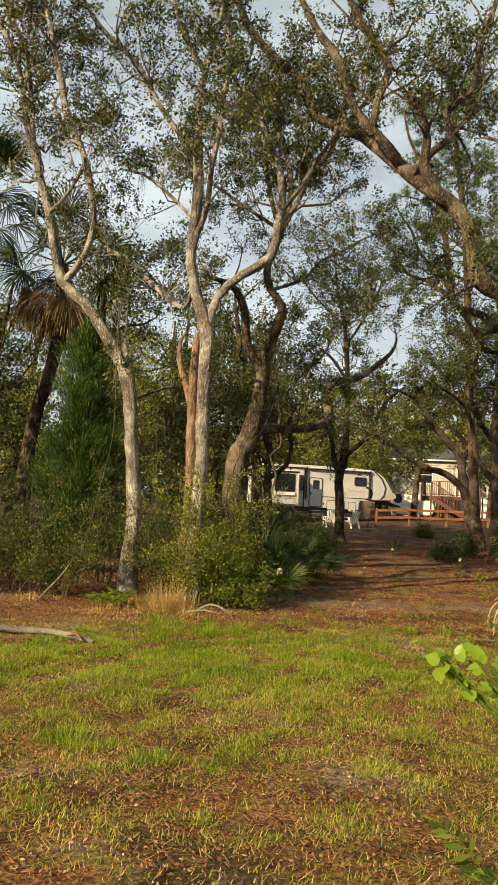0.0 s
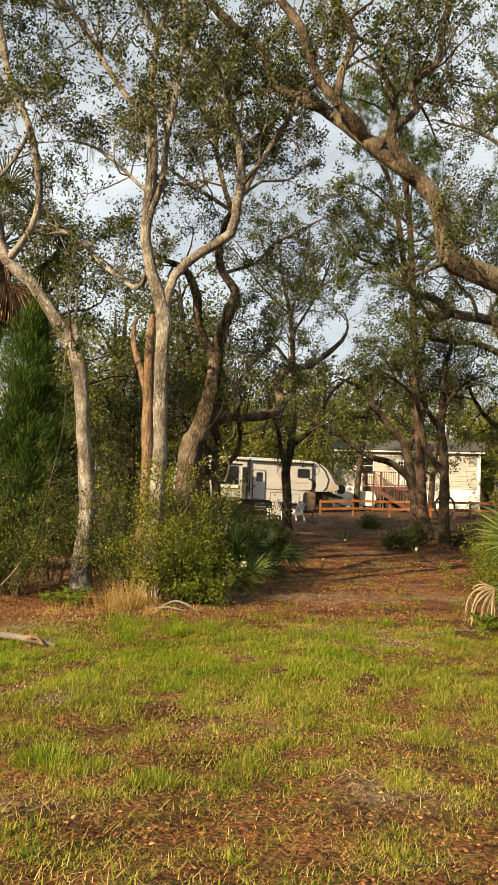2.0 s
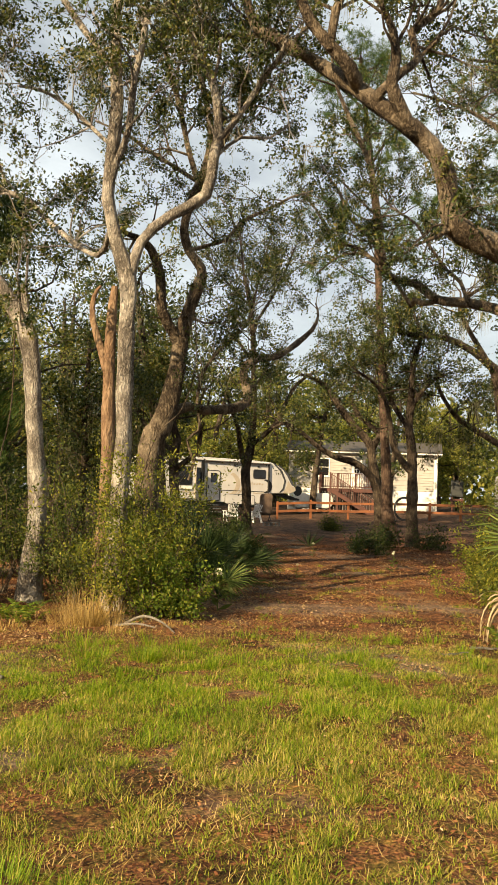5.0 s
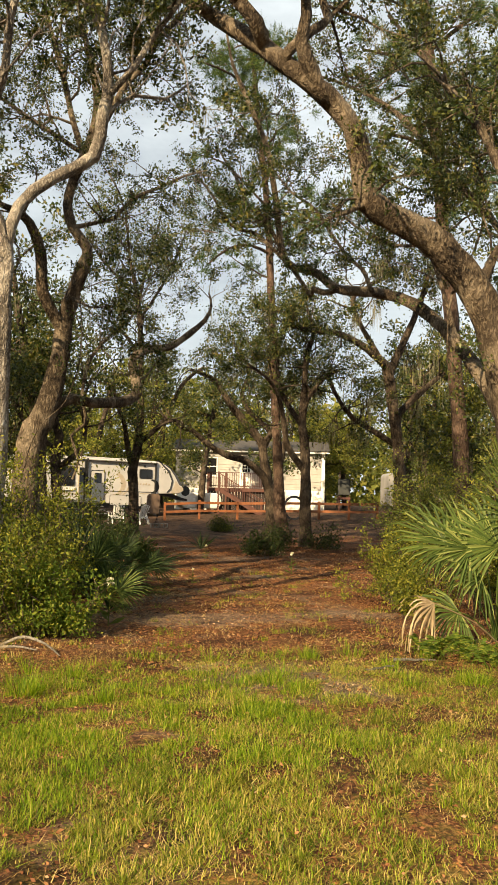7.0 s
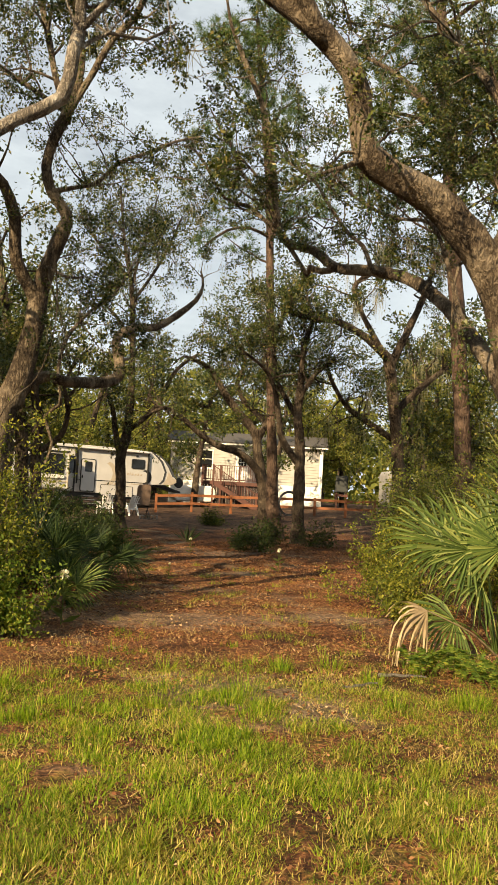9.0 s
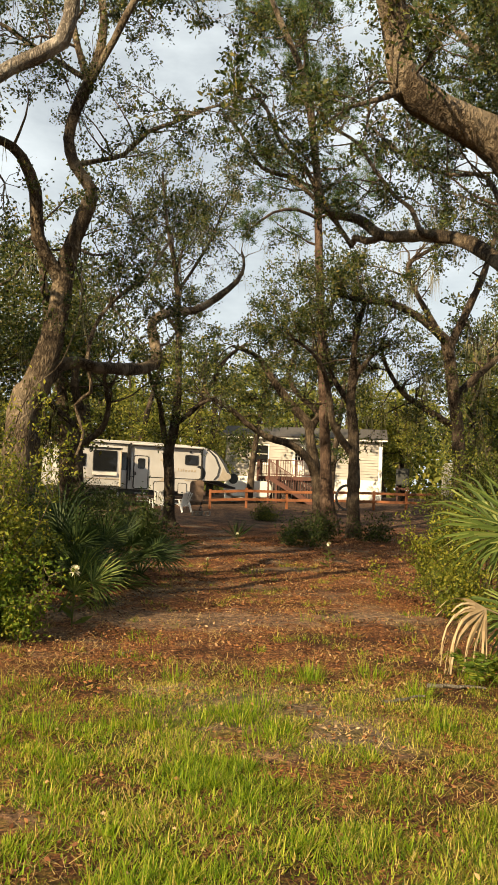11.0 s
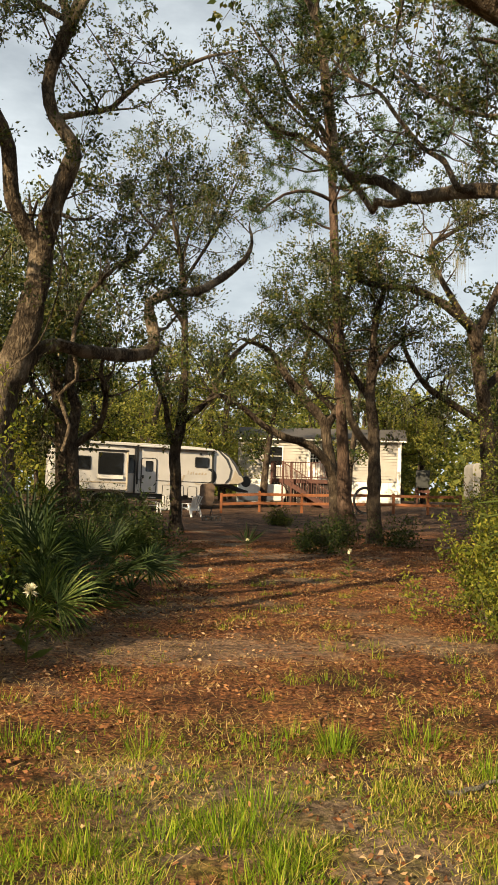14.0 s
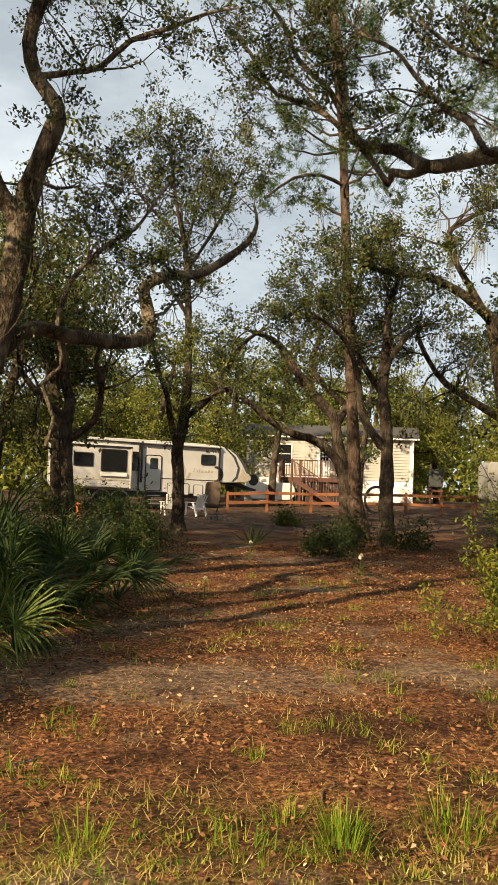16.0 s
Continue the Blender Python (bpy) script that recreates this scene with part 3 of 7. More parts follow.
def foliage(limbs, per_m, length, twigs, leaves, leaf, spread, lift=0.25, first=0.3, thin=0.085, low=-9.0):
    """Side branches, twigs and leaf places along the limbs of a tree."""
    subs, fine, centre, way = [], [], [], []
    for path in limbs:
        seg = np.linalg.norm(np.diff(path[:, :3], axis=0), axis=1)
        total = seg.sum()
        n = max(2, int(per_m * total * (1 - first)))
        for f in np.concatenate([rng.uniform(first, 1, n), [1.0]]):
            i = min(len(path) - 2, int(f * (len(path) - 1)))
            if (path[i, 3] > thin and f < 1) or path[i, 2] < low:
                continue
            tan = unit(path[i + 1, :3] - path[i, :3])
            out = unit(rng.normal(0, 1, 3) + np.array([0, 0, lift]))
            d = unit(0.45 * tan + out) if f < 1 else tan
            L = length * rng.uniform(0.55, 1.25)
            s = sub_path(path[i, :3], d, L, min(path[i, 3] * 0.5, 0.012 + 0.012 * L), 0.05)
            subs.append(s)
            for _ in range(twigs):
                g = rng.integers(3, len(s))
                td = unit(unit(s[g, :3] - s[g - 1, :3]) + rng.normal(0, 0.8, 3) + np.array([0, 0, 0.15]))
                t = sub_path(s[g, :3], td, L * rng.uniform(0.25, 0.55), 0.008, 0.12, 0.4, 4)
                fine.append(t)
                m = rng.poisson(leaves * rng.uniform(0.3, 2.2))
                if m:
                    h = rng.uniform(0.45, 1.05, m)
                    c = np.stack([np.interp(h * 3, range(4), t[:, k]) for k in range(3)], 1) + rng.normal(0, spread, (m, 3))
                    centre.append(c)
                    way.append(unit(t[-1, :3] - t[0, :3])[None] * 0.6 + rng.normal(0, 0.7, (m, 3)))
    centre, way = np.vstack(centre), np.vstack(way)
    return subs, fine, centre, way, leaf * rng.uniform(0.6, 1.3, len(centre))


def moss_strands(limbs, count, long):
    """Hanging tufts of grey moss as thin tapering ribbons."""
    v = []
    for _ in range(count):
        p = limbs[rng.integers(len(limbs))]
        q = p[rng.integers(len(p) // 3, len(p)), :3]
        for _ in range(12):
            a = q + rng.normal(0, 0.10, 3) * (1, 1, 0.3)
            L, w, ang = long * rng.uniform(0.2, 1.1), rng.uniform(0.003, 0.009), rng.uniform(0, 3.14)
            s = np.array([math.cos(ang), math.sin(ang), 0]) * w
            sway = rng.normal(0, 0.05, 3) * (1, 1, 0)
            v += [a - s, a + s, a + sway + s * 0.3 - (0, 0, L), a + sway - s * 0.3 - (0, 0, L)]
    return mesh_quads("moss", np.array(v), np.arange(len(v)), 4)


def oak(name, label, limbs, wood, green, per_m=1.6, length=1.7, twigs=5, leaves=16, leaf=0.075, spread=0.10, moss=0, moss_long=0.5, first=0.3, width=0.5, thin=0.085, low=-9.0, sparse=()):
    """A crooked tree: the first path is its trunk, the others its limbs; the crown grows from all of them, thinly from the sparse ones."""
    x, y = limbs[0][0][:2]
    t = thing(name, label, "tree", at_land(x, y))
    back = t.matrix_world.inverted().translation
    shift = np.array([back.x, back.y, back.z, 0])
    paths = []
    for i, l in enumerate(limbs):
        if i:
            # every limb springs from the nearest wood already standing
            first_point = np.array(l[0][:3]) + shift[:3]
            wood_so_far = np.vstack(paths)
            near = wood_so_far[np.argmin(np.linalg.norm(wood_so_far[:, :3] - first_point, axis=1))]
            if np.linalg.norm(near[:3] - first_point) > 0.04:
                l = [(*(near - shift)[:3], min(l[0][3] * 1.05, near[3]))] + list(l)
        paths.append(smooth_path(to_ground(l) if i == 0 else l) + shift)
    for i, p in enumerate(paths):
        big = p[:, 3].max() > 0.12
        part("trunk" if i == 0 else "limb", tubes_mesh("limb", [p], 16 if big else 9, 0.075), wood, t)
    if leaves:
        dense = [p for i, p in enumerate(paths) if i not in sparse]
        subs, fine, c, w, s = foliage(dense, per_m, length, twigs, leaves, leaf, spread, first=first, thin=thin, low=low)
        if sparse:
            more = foliage([paths[i] for i in sparse], per_m * 0.3, length * 0.8, twigs, leaves, leaf, spread, first=first, thin=thin, low=low)
            subs, fine = subs + more[0], fine + more[1]
            c, w, s = np.vstack([c, more[2]]), np.vstack([w, more[3]]), np.concatenate([s, more[4]])
        for s_path in subs:
            part("branch", tubes_mesh("branch", [s_path], 5), wood, t)
        tagged(part("twig_mass", tubes_mesh("twigs", fine, 3), wood, t), kind="stuff")
        tagged(part("crown", leaves_mesh("crown", c, w, s, s * width), green, t), kind="stuff")
        if moss:
            tagged(part("hanging_moss", moss_strands(paths[1:] + subs, moss, moss_long), MOSS, t, "grey hanging moss"), kind="stuff")
    return t


def needle_tufts(points, size, count=26):
    """Bundles of long needles round each twig end."""
    n = len(points)
    way = unit(rng.normal(0, 1, (n, count, 3)) + np.array([0, 0, 0.35]))
    base = np.repeat(points[:, None], count, 1) + rng.normal(0, size * 0.12, (n, count, 3))
    L = size * rng.uniform(0.6, 1.1, (n, count, 1))
    side = unit(np.cross(way, rng.normal(0, 1, (n, count, 3)))) * size * 0.028
    v = np.stack([base - side, base + side, base + way * L], 2)
    return mesh_quads("needles", v, np.arange(n * count * 3), 3)


def pine(name, label, limbs, top, count, spread_r, tuft=0.32):
    x, y = limbs[0][0][:2]
    t = thing(name, label, "tree", at_land(x, y))
    back = t.matrix_world.inverted().translation
    shift = np.array([back.x, back.y, back.z, 0])
    paths = [smooth_path(to_ground(l) if i == 0 else l, 0.5) + shift for i, l in enumerate(limbs)]
    for i, p in enumerate(paths):
        part("trunk" if i == 0 else "limb", tubes_mesh("limb", [p], 14 if i == 0 else 8, 0.04), BARK_PINE, t)
    trunk, ends, boughs = paths[0], [], []
    for _ in range(count):
        f = rng.uniform(top, 1)
        p = trunk[min(len(trunk) - 1, int(f * len(trunk))), :3]
        a = rng.uniform(0, 6.28)
        L = spread_r * rng.uniform(0.5, 1.1) * (1.25 - 0.7 * (f - top) / (1 - top))
        s = sub_path(p, (math.cos(a), math.sin(a), 0.1), L, 0.05, 0.06, 0.22, 7)
        boughs.append(s)
    for s in boughs + [p for p in paths[1:]]:
        for _ in range(11):
            q = s[rng.integers(len(s) // 2, len(s)), :3]
            e = q + rng.normal(0, 0.4, 3) * (1, 1, 0.7)
            ends += [e + rng.normal(0, 0.13, 3) for _ in range(4)]
    for s in boughs:
        part("branch", tubes_mesh("branch", [s], 5), BARK_PINE, t)
    tagged(part("crown", needle_tufts(np.array(ends), tuft), NEEDLES, t), kind="stuff")
    return t


# the trees along the walk: rows of x, y, z and radius
oak("oak_tree", "slender pale-barked oak with a bent trunk and a snapped stub", [
    [(-2.28, 16.50, -0.04, 0.194), (-2.25, 16.50, 0.53, 0.158), (-2.24, 16.50, 1.21, 0.149), (-2.36, 16.50, 2.23, 0.136), (-2.45, 16.50, 3.26, 0.137), (-2.62, 16.50, 4.07, 0.151), (-3.13, 16.50, 4.83, 0.117), (-3.51, 16.50, 5.36, 0.109), (-4.00, 16.50, 5.75, 0.101), (-4.20, 16.50, 6.45, 0.098), (-4.39, 16.50, 7.27, 0.090), (-4.69, 16.50, 8.21, 0.077), (-5.00, 16.50, 9.22, 0.065), (-5.20, 16.50, 10.24, 0.051), (-5.53, 16.50, 10.96, 0.042), (-6.07, 16.50, 11.91, 0.032)],
    [(-3.98, 16.50, 5.72, 0.083), (-3.55, 16.39, 6.31, 0.069), (-3.39, 16.28, 6.95, 0.064), (-3.48, 16.17, 7.67, 0.065), (-3.63, 16.06, 8.26, 0.065), (-3.98, 15.94, 9.01, 0.066), (-4.15, 15.83, 9.82, 0.063), (-4.35, 15.72, 10.57, 0.049), (-4.55, 15.61, 11.31, 0.040), (-4.76, 15.50, 12.15, 0.025)],
    [(-4.59, 16.50, 7.98, 0.058), (-4.83, 16.70, 8.65, 0.064), (-5.01, 16.90, 9.72, 0.061), (-5.27, 17.10, 10.94, 0.053), (-5.70, 17.30, 11.80, 0.044), (-6.02, 17.50, 12.82, 0.029)],
    [(-2.59, 16.50, 3.95, 0.080), (-2.61, 16.45, 4.35, 0.067), (-2.65, 16.40, 4.74, 0.049)],
    [(-4.25, 16.40, 7.24, 0.042), (-3.89, 16.23, 7.61, 0.037), (-3.65, 16.07, 7.97, 0.033), (-3.57, 15.90, 8.14, 0.028)]],
    BARK_PALE, LEAF_OAK, per_m=4.6, length=1.6, twigs=9, leaves=34, leaf=0.07, spread=0.062, moss=14, first=0.3)
oak("oak_tree", "pale-barked oak that forks into twisting upright limbs", [
    [(-0.93, 15.80, 0.36, 0.167), (-0.93, 15.80, 1.29, 0.142), (-0.90, 15.80, 2.05, 0.129), (-0.93, 15.80, 3.27, 0.130), (-0.93, 15.80, 4.15, 0.118), (-0.94, 15.80, 4.77, 0.136), (-1.15, 15.80, 5.38, 0.112), (-1.33, 15.80, 6.10, 0.100), (-1.31, 15.80, 6.78, 0.092), (-1.26, 15.80, 7.47, 0.107), (-1.31, 15.80, 8.33, 0.091), (-1.33, 15.80, 9.25, 0.070), (-1.25, 15.80, 10.02, 0.057), (-1.06, 15.80, 10.79, 0.043), (-0.96, 15.80, 11.50, 0.039), (-0.97, 15.80, 12.45, 0.025)],
    [(-0.93, 15.80, 4.77, 0.102), (-0.77, 15.80, 5.42, 0.086), (-0.31, 15.80, 5.90, 0.091), (0.25, 15.80, 6.30, 0.091), (0.35, 15.80, 6.93, 0.088), (0.41, 15.80, 7.50, 0.076), (0.29, 15.80, 8.18, 0.068), (0.04, 15.80, 8.69, 0.059), (-0.24, 15.80, 9.25, 0.051), (-0.60, 15.80, 9.76, 0.042), (-0.83, 15.80, 10.27, 0.033), (-1.12, 15.80, 10.90, 0.024)],
    [(-1.33, 15.80, 6.16, 0.061), (-1.22, 15.71, 6.68, 0.057), (-1.06, 15.63, 7.13, 0.053), (-1.00, 15.54, 8.01, 0.053), (-0.87, 15.46, 8.66, 0.049), (-0.85, 15.37, 9.30, 0.045), (-0.74, 15.29, 9.94, 0.037), (-0.85, 15.20, 10.79, 0.028)],
    [(-1.37, 15.80, 8.27, 0.050), (-1.74, 15.90, 8.76, 0.055), (-2.19, 16.00, 9.40, 0.052), (-2.71, 16.10, 10.28, 0.049), (-3.47, 16.20, 11.01, 0.045), (-3.90, 16.30, 11.66, 0.041), (-4.30, 16.40, 12.44, 0.027)],
    [(0.39, 15.80, 7.21, 0.049), (0.73, 15.60, 7.61, 0.044), (1.07, 15.40, 8.17, 0.040), (1.31, 15.20, 8.49, 0.031), (1.42, 15.00, 8.90, 0.018)],
    [(0.37, 15.80, 6.95, 0.035), (0.82, 16.07, 7.45, 0.027), (1.36, 16.33, 7.61, 0.023), (1.83, 16.60, 8.11, 0.014)],
    [(-1.23, 15.80, 5.71, 0.052), (-1.49, 16.60, 5.37, 0.045), (-2.26, 17.40, 6.02, 0.052), (-3.05, 18.20, 6.84, 0.051), (-4.13, 19.00, 7.22, 0.037)],
    [(-1.36, 15.90, 7.04, 0.036), (-1.88, 16.27, 7.61, 0.037), (-2.48, 16.63, 8.14, 0.029), (-3.02, 17.00, 8.38, 0.020)],
    [(-1.25, 15.80, 9.96, 0.042), (-1.46, 15.60, 10.19, 0.047), (-1.69, 15.40, 10.52, 0.038), (-1.86, 15.20, 10.96, 0.033), (-1.99, 15.00, 11.61, 0.019)]],
    BARK_PALE, LEAF_OAK, per_m=4.6, length=1.6, twigs=9, leaves=34, leaf=0.07, spread=0.062, moss=30, first=0.3)
oak("dead_tree", "dead reddish-brown snag with peeling bark beside a pale oak", [
    [(-1.17, 16.60, 0.29, 0.132), (-1.15, 16.60, 1.26, 0.118), (-1.17, 16.60, 2.41, 0.110), (-1.20, 16.60, 3.34, 0.097), (-1.20, 16.60, 4.27, 0.084), (-1.17, 16.60, 4.86, 0.058)],
    [(-1.23, 16.60, 3.34, 0.066), (-1.34, 16.60, 3.74, 0.062), (-1.51, 16.60, 4.26, 0.058), (-1.51, 16.60, 4.67, 0.040), (-1.40, 16.60, 4.85, 0.027)]],
    WOOD_DEAD, LEAF_OAK, leaves=0)
oak("oak_tree", "large crooked oak with a low elbowed limb", [
    [(-0.31, 21.60, 2.40, 0.300), (-0.12, 21.60, 2.88, 0.256), (0.09, 21.60, 3.55, 0.211), (0.23, 21.60, 4.33, 0.194), (0.31, 21.60, 5.05, 0.177), (0.46, 21.60, 5.73, 0.155), (0.66, 21.60, 6.37, 0.142), (0.70, 21.60, 6.68, 0.114), (0.37, 21.60, 7.12, 0.106), (0.24, 21.60, 7.59, 0.097), (0.35, 21.60, 8.15, 0.108), (0.59, 21.60, 8.81, 0.099), (0.79, 21.60, 9.73, 0.081), (0.69, 21.60, 10.59, 0.072), (0.45, 21.60, 11.42, 0.058), (0.25, 21.60, 12.26, 0.043)],
    [(0.26, 21.60, 4.87, 0.130), (-0.19, 21.38, 5.60, 0.120), (-0.27, 21.16, 6.35, 0.111), (-0.52, 20.94, 6.88, 0.092), (-0.86, 20.72, 7.04, 0.069), (-1.34, 20.50, 7.11, 0.041)],
    [(0.55, 21.60, 8.66, 0.069), (1.00, 21.42, 9.56, 0.070), (1.35, 21.23, 10.28, 0.071), (1.74, 21.05, 10.71, 0.066), (1.96, 20.87, 11.22, 0.061), (2.49, 20.68, 11.86, 0.052), (3.08, 20.50, 12.64, 0.032)],
    [(0.44, 21.60, 7.13, 0.053), (0.88, 21.75, 7.33, 0.044), (1.30, 21.90, 7.55, 0.044), (1.73, 22.05, 8.11, 0.040), (2.30, 22.20, 8.46, 0.036), (2.96, 22.35, 8.91, 0.026), (3.52, 22.50, 9.18, 0.016)],
    [(0.60, 21.60, 8.57, 0.069), (0.33, 21.83, 9.49, 0.066), (0.09, 22.05, 10.57, 0.063), (-0.16, 22.27, 11.54, 0.054), (-0.43, 22.50, 12.53, 0.039)],
    [(0.59, 21.60, 8.75, 0.050), (-0.12, 22.08, 9.33, 0.051), (-0.74, 22.55, 9.88, 0.048), (-1.25, 23.02, 10.39, 0.038), (-2.03, 23.50, 10.87, 0.023)],
    [(0.22, 21.60, 5.46, 0.042), (0.43, 21.40, 5.50, 0.037), (0.77, 21.20, 5.32, 0.027), (1.09, 21.00, 5.31, 0.014)],
    [(0.02, 21.80, 3.00, 0.145), (0.27, 21.96, 3.32, 0.121), (0.58, 22.11, 3.48, 0.109), (0.95, 22.27, 3.43, 0.106), (1.70, 23.80, 3.64, 0.128), (2.20, 24.60, 3.85, 0.13), (2.40, 24.90, 4.11, 0.128), (2.32, 25.00, 4.61, 0.115), (2.28, 25.00, 4.98, 0.108), (2.74, 25.20, 5.27, 0.112), (3.33, 25.60, 5.44, 0.098), (3.95, 26.00, 5.92, 0.082), (4.45, 26.20, 6.41, 0.062), (4.64, 26.30, 6.86, 0.038), (4.58, 26.40, 7.26, 0.024)],
    [(2.34, 24.90, 4.38, 0.042), (2.67, 25.27, 4.53, 0.030), (3.01, 25.63, 5.04, 0.026), (3.33, 26.00, 5.33, 0.014)],
    [(0.81, 22.50, 3.44, 0.042), (0.96, 23.00, 4.43, 0.040), (1.52, 23.50, 5.25, 0.038), (2.01, 24.00, 5.75, 0.032), (2.41, 24.50, 6.54, 0.025), (2.64, 25.00, 7.02, 0.018)],
    [(0.85, 22.60, 3.37, 0.035), (0.91, 22.70, 2.98, 0.039), (0.62, 22.80, 2.71, 0.035), (0.81, 22.90, 2.18, 0.032), (0.70, 23.00, 1.73, 0.029)]],
    BARK_OAK, LEAF_OAK, sparse=(8,), per_m=4.6, length=1.7, twigs=9, leaves=36, leaf=0.07, spread=0.062, low=4.9, moss=40, first=0.3)
oak("oak_tree", "massive live oak with thick arching and sinuous limbs", [
    [(7.31, 14.90, 0.52, 0.417), (6.96, 14.80, 1.61, 0.353), (6.61, 14.70, 2.76, 0.308), (6.37, 14.70, 3.58, 0.287), (6.16, 14.70, 4.15, 0.267), (5.83, 14.70, 4.70, 0.253), (5.45, 14.70, 5.07, 0.231), (5.07, 14.70, 5.36, 0.210), (4.50, 14.68, 5.56, 0.194), (4.06, 14.60, 5.75, 0.178), (3.94, 14.55, 6.20, 0.160), (3.76, 14.50, 6.71, 0.155), (3.36, 14.50, 7.12, 0.149), (2.92, 14.60, 7.44, 0.138), (2.54, 15.00, 7.95, 0.129), (2.17, 15.60, 8.55, 0.115), (1.93, 16.10, 9.01, 0.098), (1.60, 16.80, 9.69, 0.080), (1.11, 17.40, 10.30, 0.059)],
    [(3.41, 14.50, 7.01, 0.110), (3.10, 14.40, 7.34, 0.110), (2.88, 14.30, 7.71, 0.097), (2.91, 14.20, 8.05, 0.079), (2.81, 14.10, 8.44, 0.059), (2.55, 14.00, 8.86, 0.040)],
    [(2.77, 14.50, 7.67, 0.076), (3.15, 14.64, 8.12, 0.069), (3.48, 14.79, 8.47, 0.066), (3.39, 14.93, 8.97, 0.063), (3.90, 15.07, 9.51, 0.060), (4.05, 15.21, 10.38, 0.062), (4.31, 15.36, 11.16, 0.054), (4.54, 15.50, 12.07, 0.041)],
    [(2.31, 14.60, 8.06, 0.102), (1.67, 14.72, 8.83, 0.087), (1.32, 14.84, 9.80, 0.081), (0.87, 14.96, 10.51, 0.073), (0.58, 15.08, 11.13, 0.056), (0.39, 15.20, 11.88, 0.039)],
    [(1.98, 14.60, 8.31, 0.068), (2.03, 14.52, 8.91, 0.065), (2.22, 14.44, 9.52, 0.070), (1.88, 14.36, 9.99, 0.066), (1.42, 14.28, 10.67, 0.054), (1.19, 14.20, 11.14, 0.036)],
    [(1.45, 15.60, 8.90, 0.091), (0.95, 15.77, 9.24, 0.079), (0.76, 15.93, 9.90, 0.081), (0.16, 16.10, 10.49, 0.087), (-0.39, 16.27, 11.16, 0.080), (-0.72, 16.43, 11.91, 0.072), (-1.01, 16.60, 12.75, 0.047)],
    [(1.59, 15.60, 8.74, 0.045), (1.01, 15.87, 9.14, 0.042), (0.40, 16.13, 9.19, 0.038), (0.19, 16.40, 9.03, 0.019)],
    [(4.06, 14.60, 5.71, 0.051), (3.71, 14.47, 5.47, 0.031), (3.33, 14.33, 5.26, 0.018), (3.01, 14.20, 4.98, 0.009)],
    [(6.02, 14.70, 4.73, 0.081), (6.45, 14.93, 5.37, 0.063), (7.11, 15.17, 5.89, 0.052), (7.91, 15.40, 6.56, 0.035)],
    [(6.67, 14.70, 2.60, 0.114), (6.90, 14.40, 3.92, 0.094), (7.02, 14.10, 5.20, 0.075), (6.86, 13.80, 6.07, 0.055), (6.41, 13.50, 6.84, 0.030)],
    [(6.86, 14.80, 1.69, 0.145), (6.87, 15.20, 2.47, 0.132), (6.98, 15.90, 3.22, 0.125), (6.96, 16.80, 4.16, 0.121), (6.88, 17.80, 4.96, 0.117), (6.76, 18.60, 5.45, 0.113), (6.63, 19.90, 5.91, 0.108), (6.43, 21.30, 6.31, 0.105), (6.13, 22.00, 6.85, 0.098), (5.74, 22.50, 7.07, 0.095), (5.53, 22.70, 7.42, 0.085), (5.45, 22.80, 8.07, 0.081), (5.31, 22.80, 9.03, 0.071), (5.08, 22.80, 10.13, 0.067), (4.55, 22.80, 11.24, 0.057), (4.15, 22.80, 12.08, 0.040), (3.96, 22.80, 12.90, 0.023)],
    [(6.43, 21.30, 6.29, 0.075), (6.21, 21.60, 6.27, 0.071), (6.04, 21.90, 6.41, 0.067), (6.09, 22.20, 6.33, 0.057), (5.82, 22.50, 6.91, 0.053), (5.39, 22.80, 7.50, 0.048), (4.88, 23.10, 8.01, 0.049), (4.38, 23.40, 8.24, 0.038), (3.90, 23.70, 9.13, 0.034), (3.58, 24.00, 9.63, 0.023)],
    [(5.50, 22.70, 7.48, 0.053), (5.24, 22.88, 8.13, 0.049), (4.68, 23.06, 8.74, 0.044), (4.41, 23.24, 9.48, 0.039), (4.15, 23.42, 9.94, 0.023), (3.95, 23.60, 10.41, 0.017)],
    [(6.96, 17.00, 4.35, 0.048), (7.05, 17.60, 5.36, 0.042), (6.99, 18.20, 6.39, 0.039), (6.57, 18.80, 6.62, 0.031), (6.08, 19.40, 7.08, 0.028), (5.68, 20.00, 7.82, 0.019)],
    [(6.34, 19.20, 5.67, 0.046), (6.35, 19.75, 6.33, 0.043), (6.26, 20.30, 6.73, 0.038), (6.03, 20.85, 7.45, 0.036), (5.86, 21.40, 8.17, 0.034), (5.47, 21.95, 8.70, 0.028), (5.22, 22.50, 9.38, 0.017)],
    [(6.92, 16.10, 3.47, 0.056), (7.71, 16.60, 4.81, 0.060), (8.28, 17.50, 6.58, 0.066), (8.18, 19.50, 8.67, 0.065), (7.82, 21.00, 10.54, 0.055), (7.09, 22.00, 11.57, 0.040), (6.09, 22.50, 12.05, 0.023)],
    [(6.55, 14.70, 3.10, 0.130), (7.15, 15.40, 5.60, 0.105), (7.45, 16.60, 7.80, 0.085), (7.20, 18.00, 9.80, 0.062), (6.50, 19.00, 11.60, 0.035)],
    [(7.20, 15.50, 5.90, 0.080), (8.10, 17.00, 7.70, 0.070), (8.90, 19.00, 9.60, 0.055), (9.10, 20.50, 11.60, 0.030)]],
    BARK_OAK, LEAF_OAK, sparse=(3, 5, 10, 11, 12), per_m=4.6, length=1.7, twigs=9, leaves=38, leaf=0.07, spread=0.062, first=0.3, moss=14)
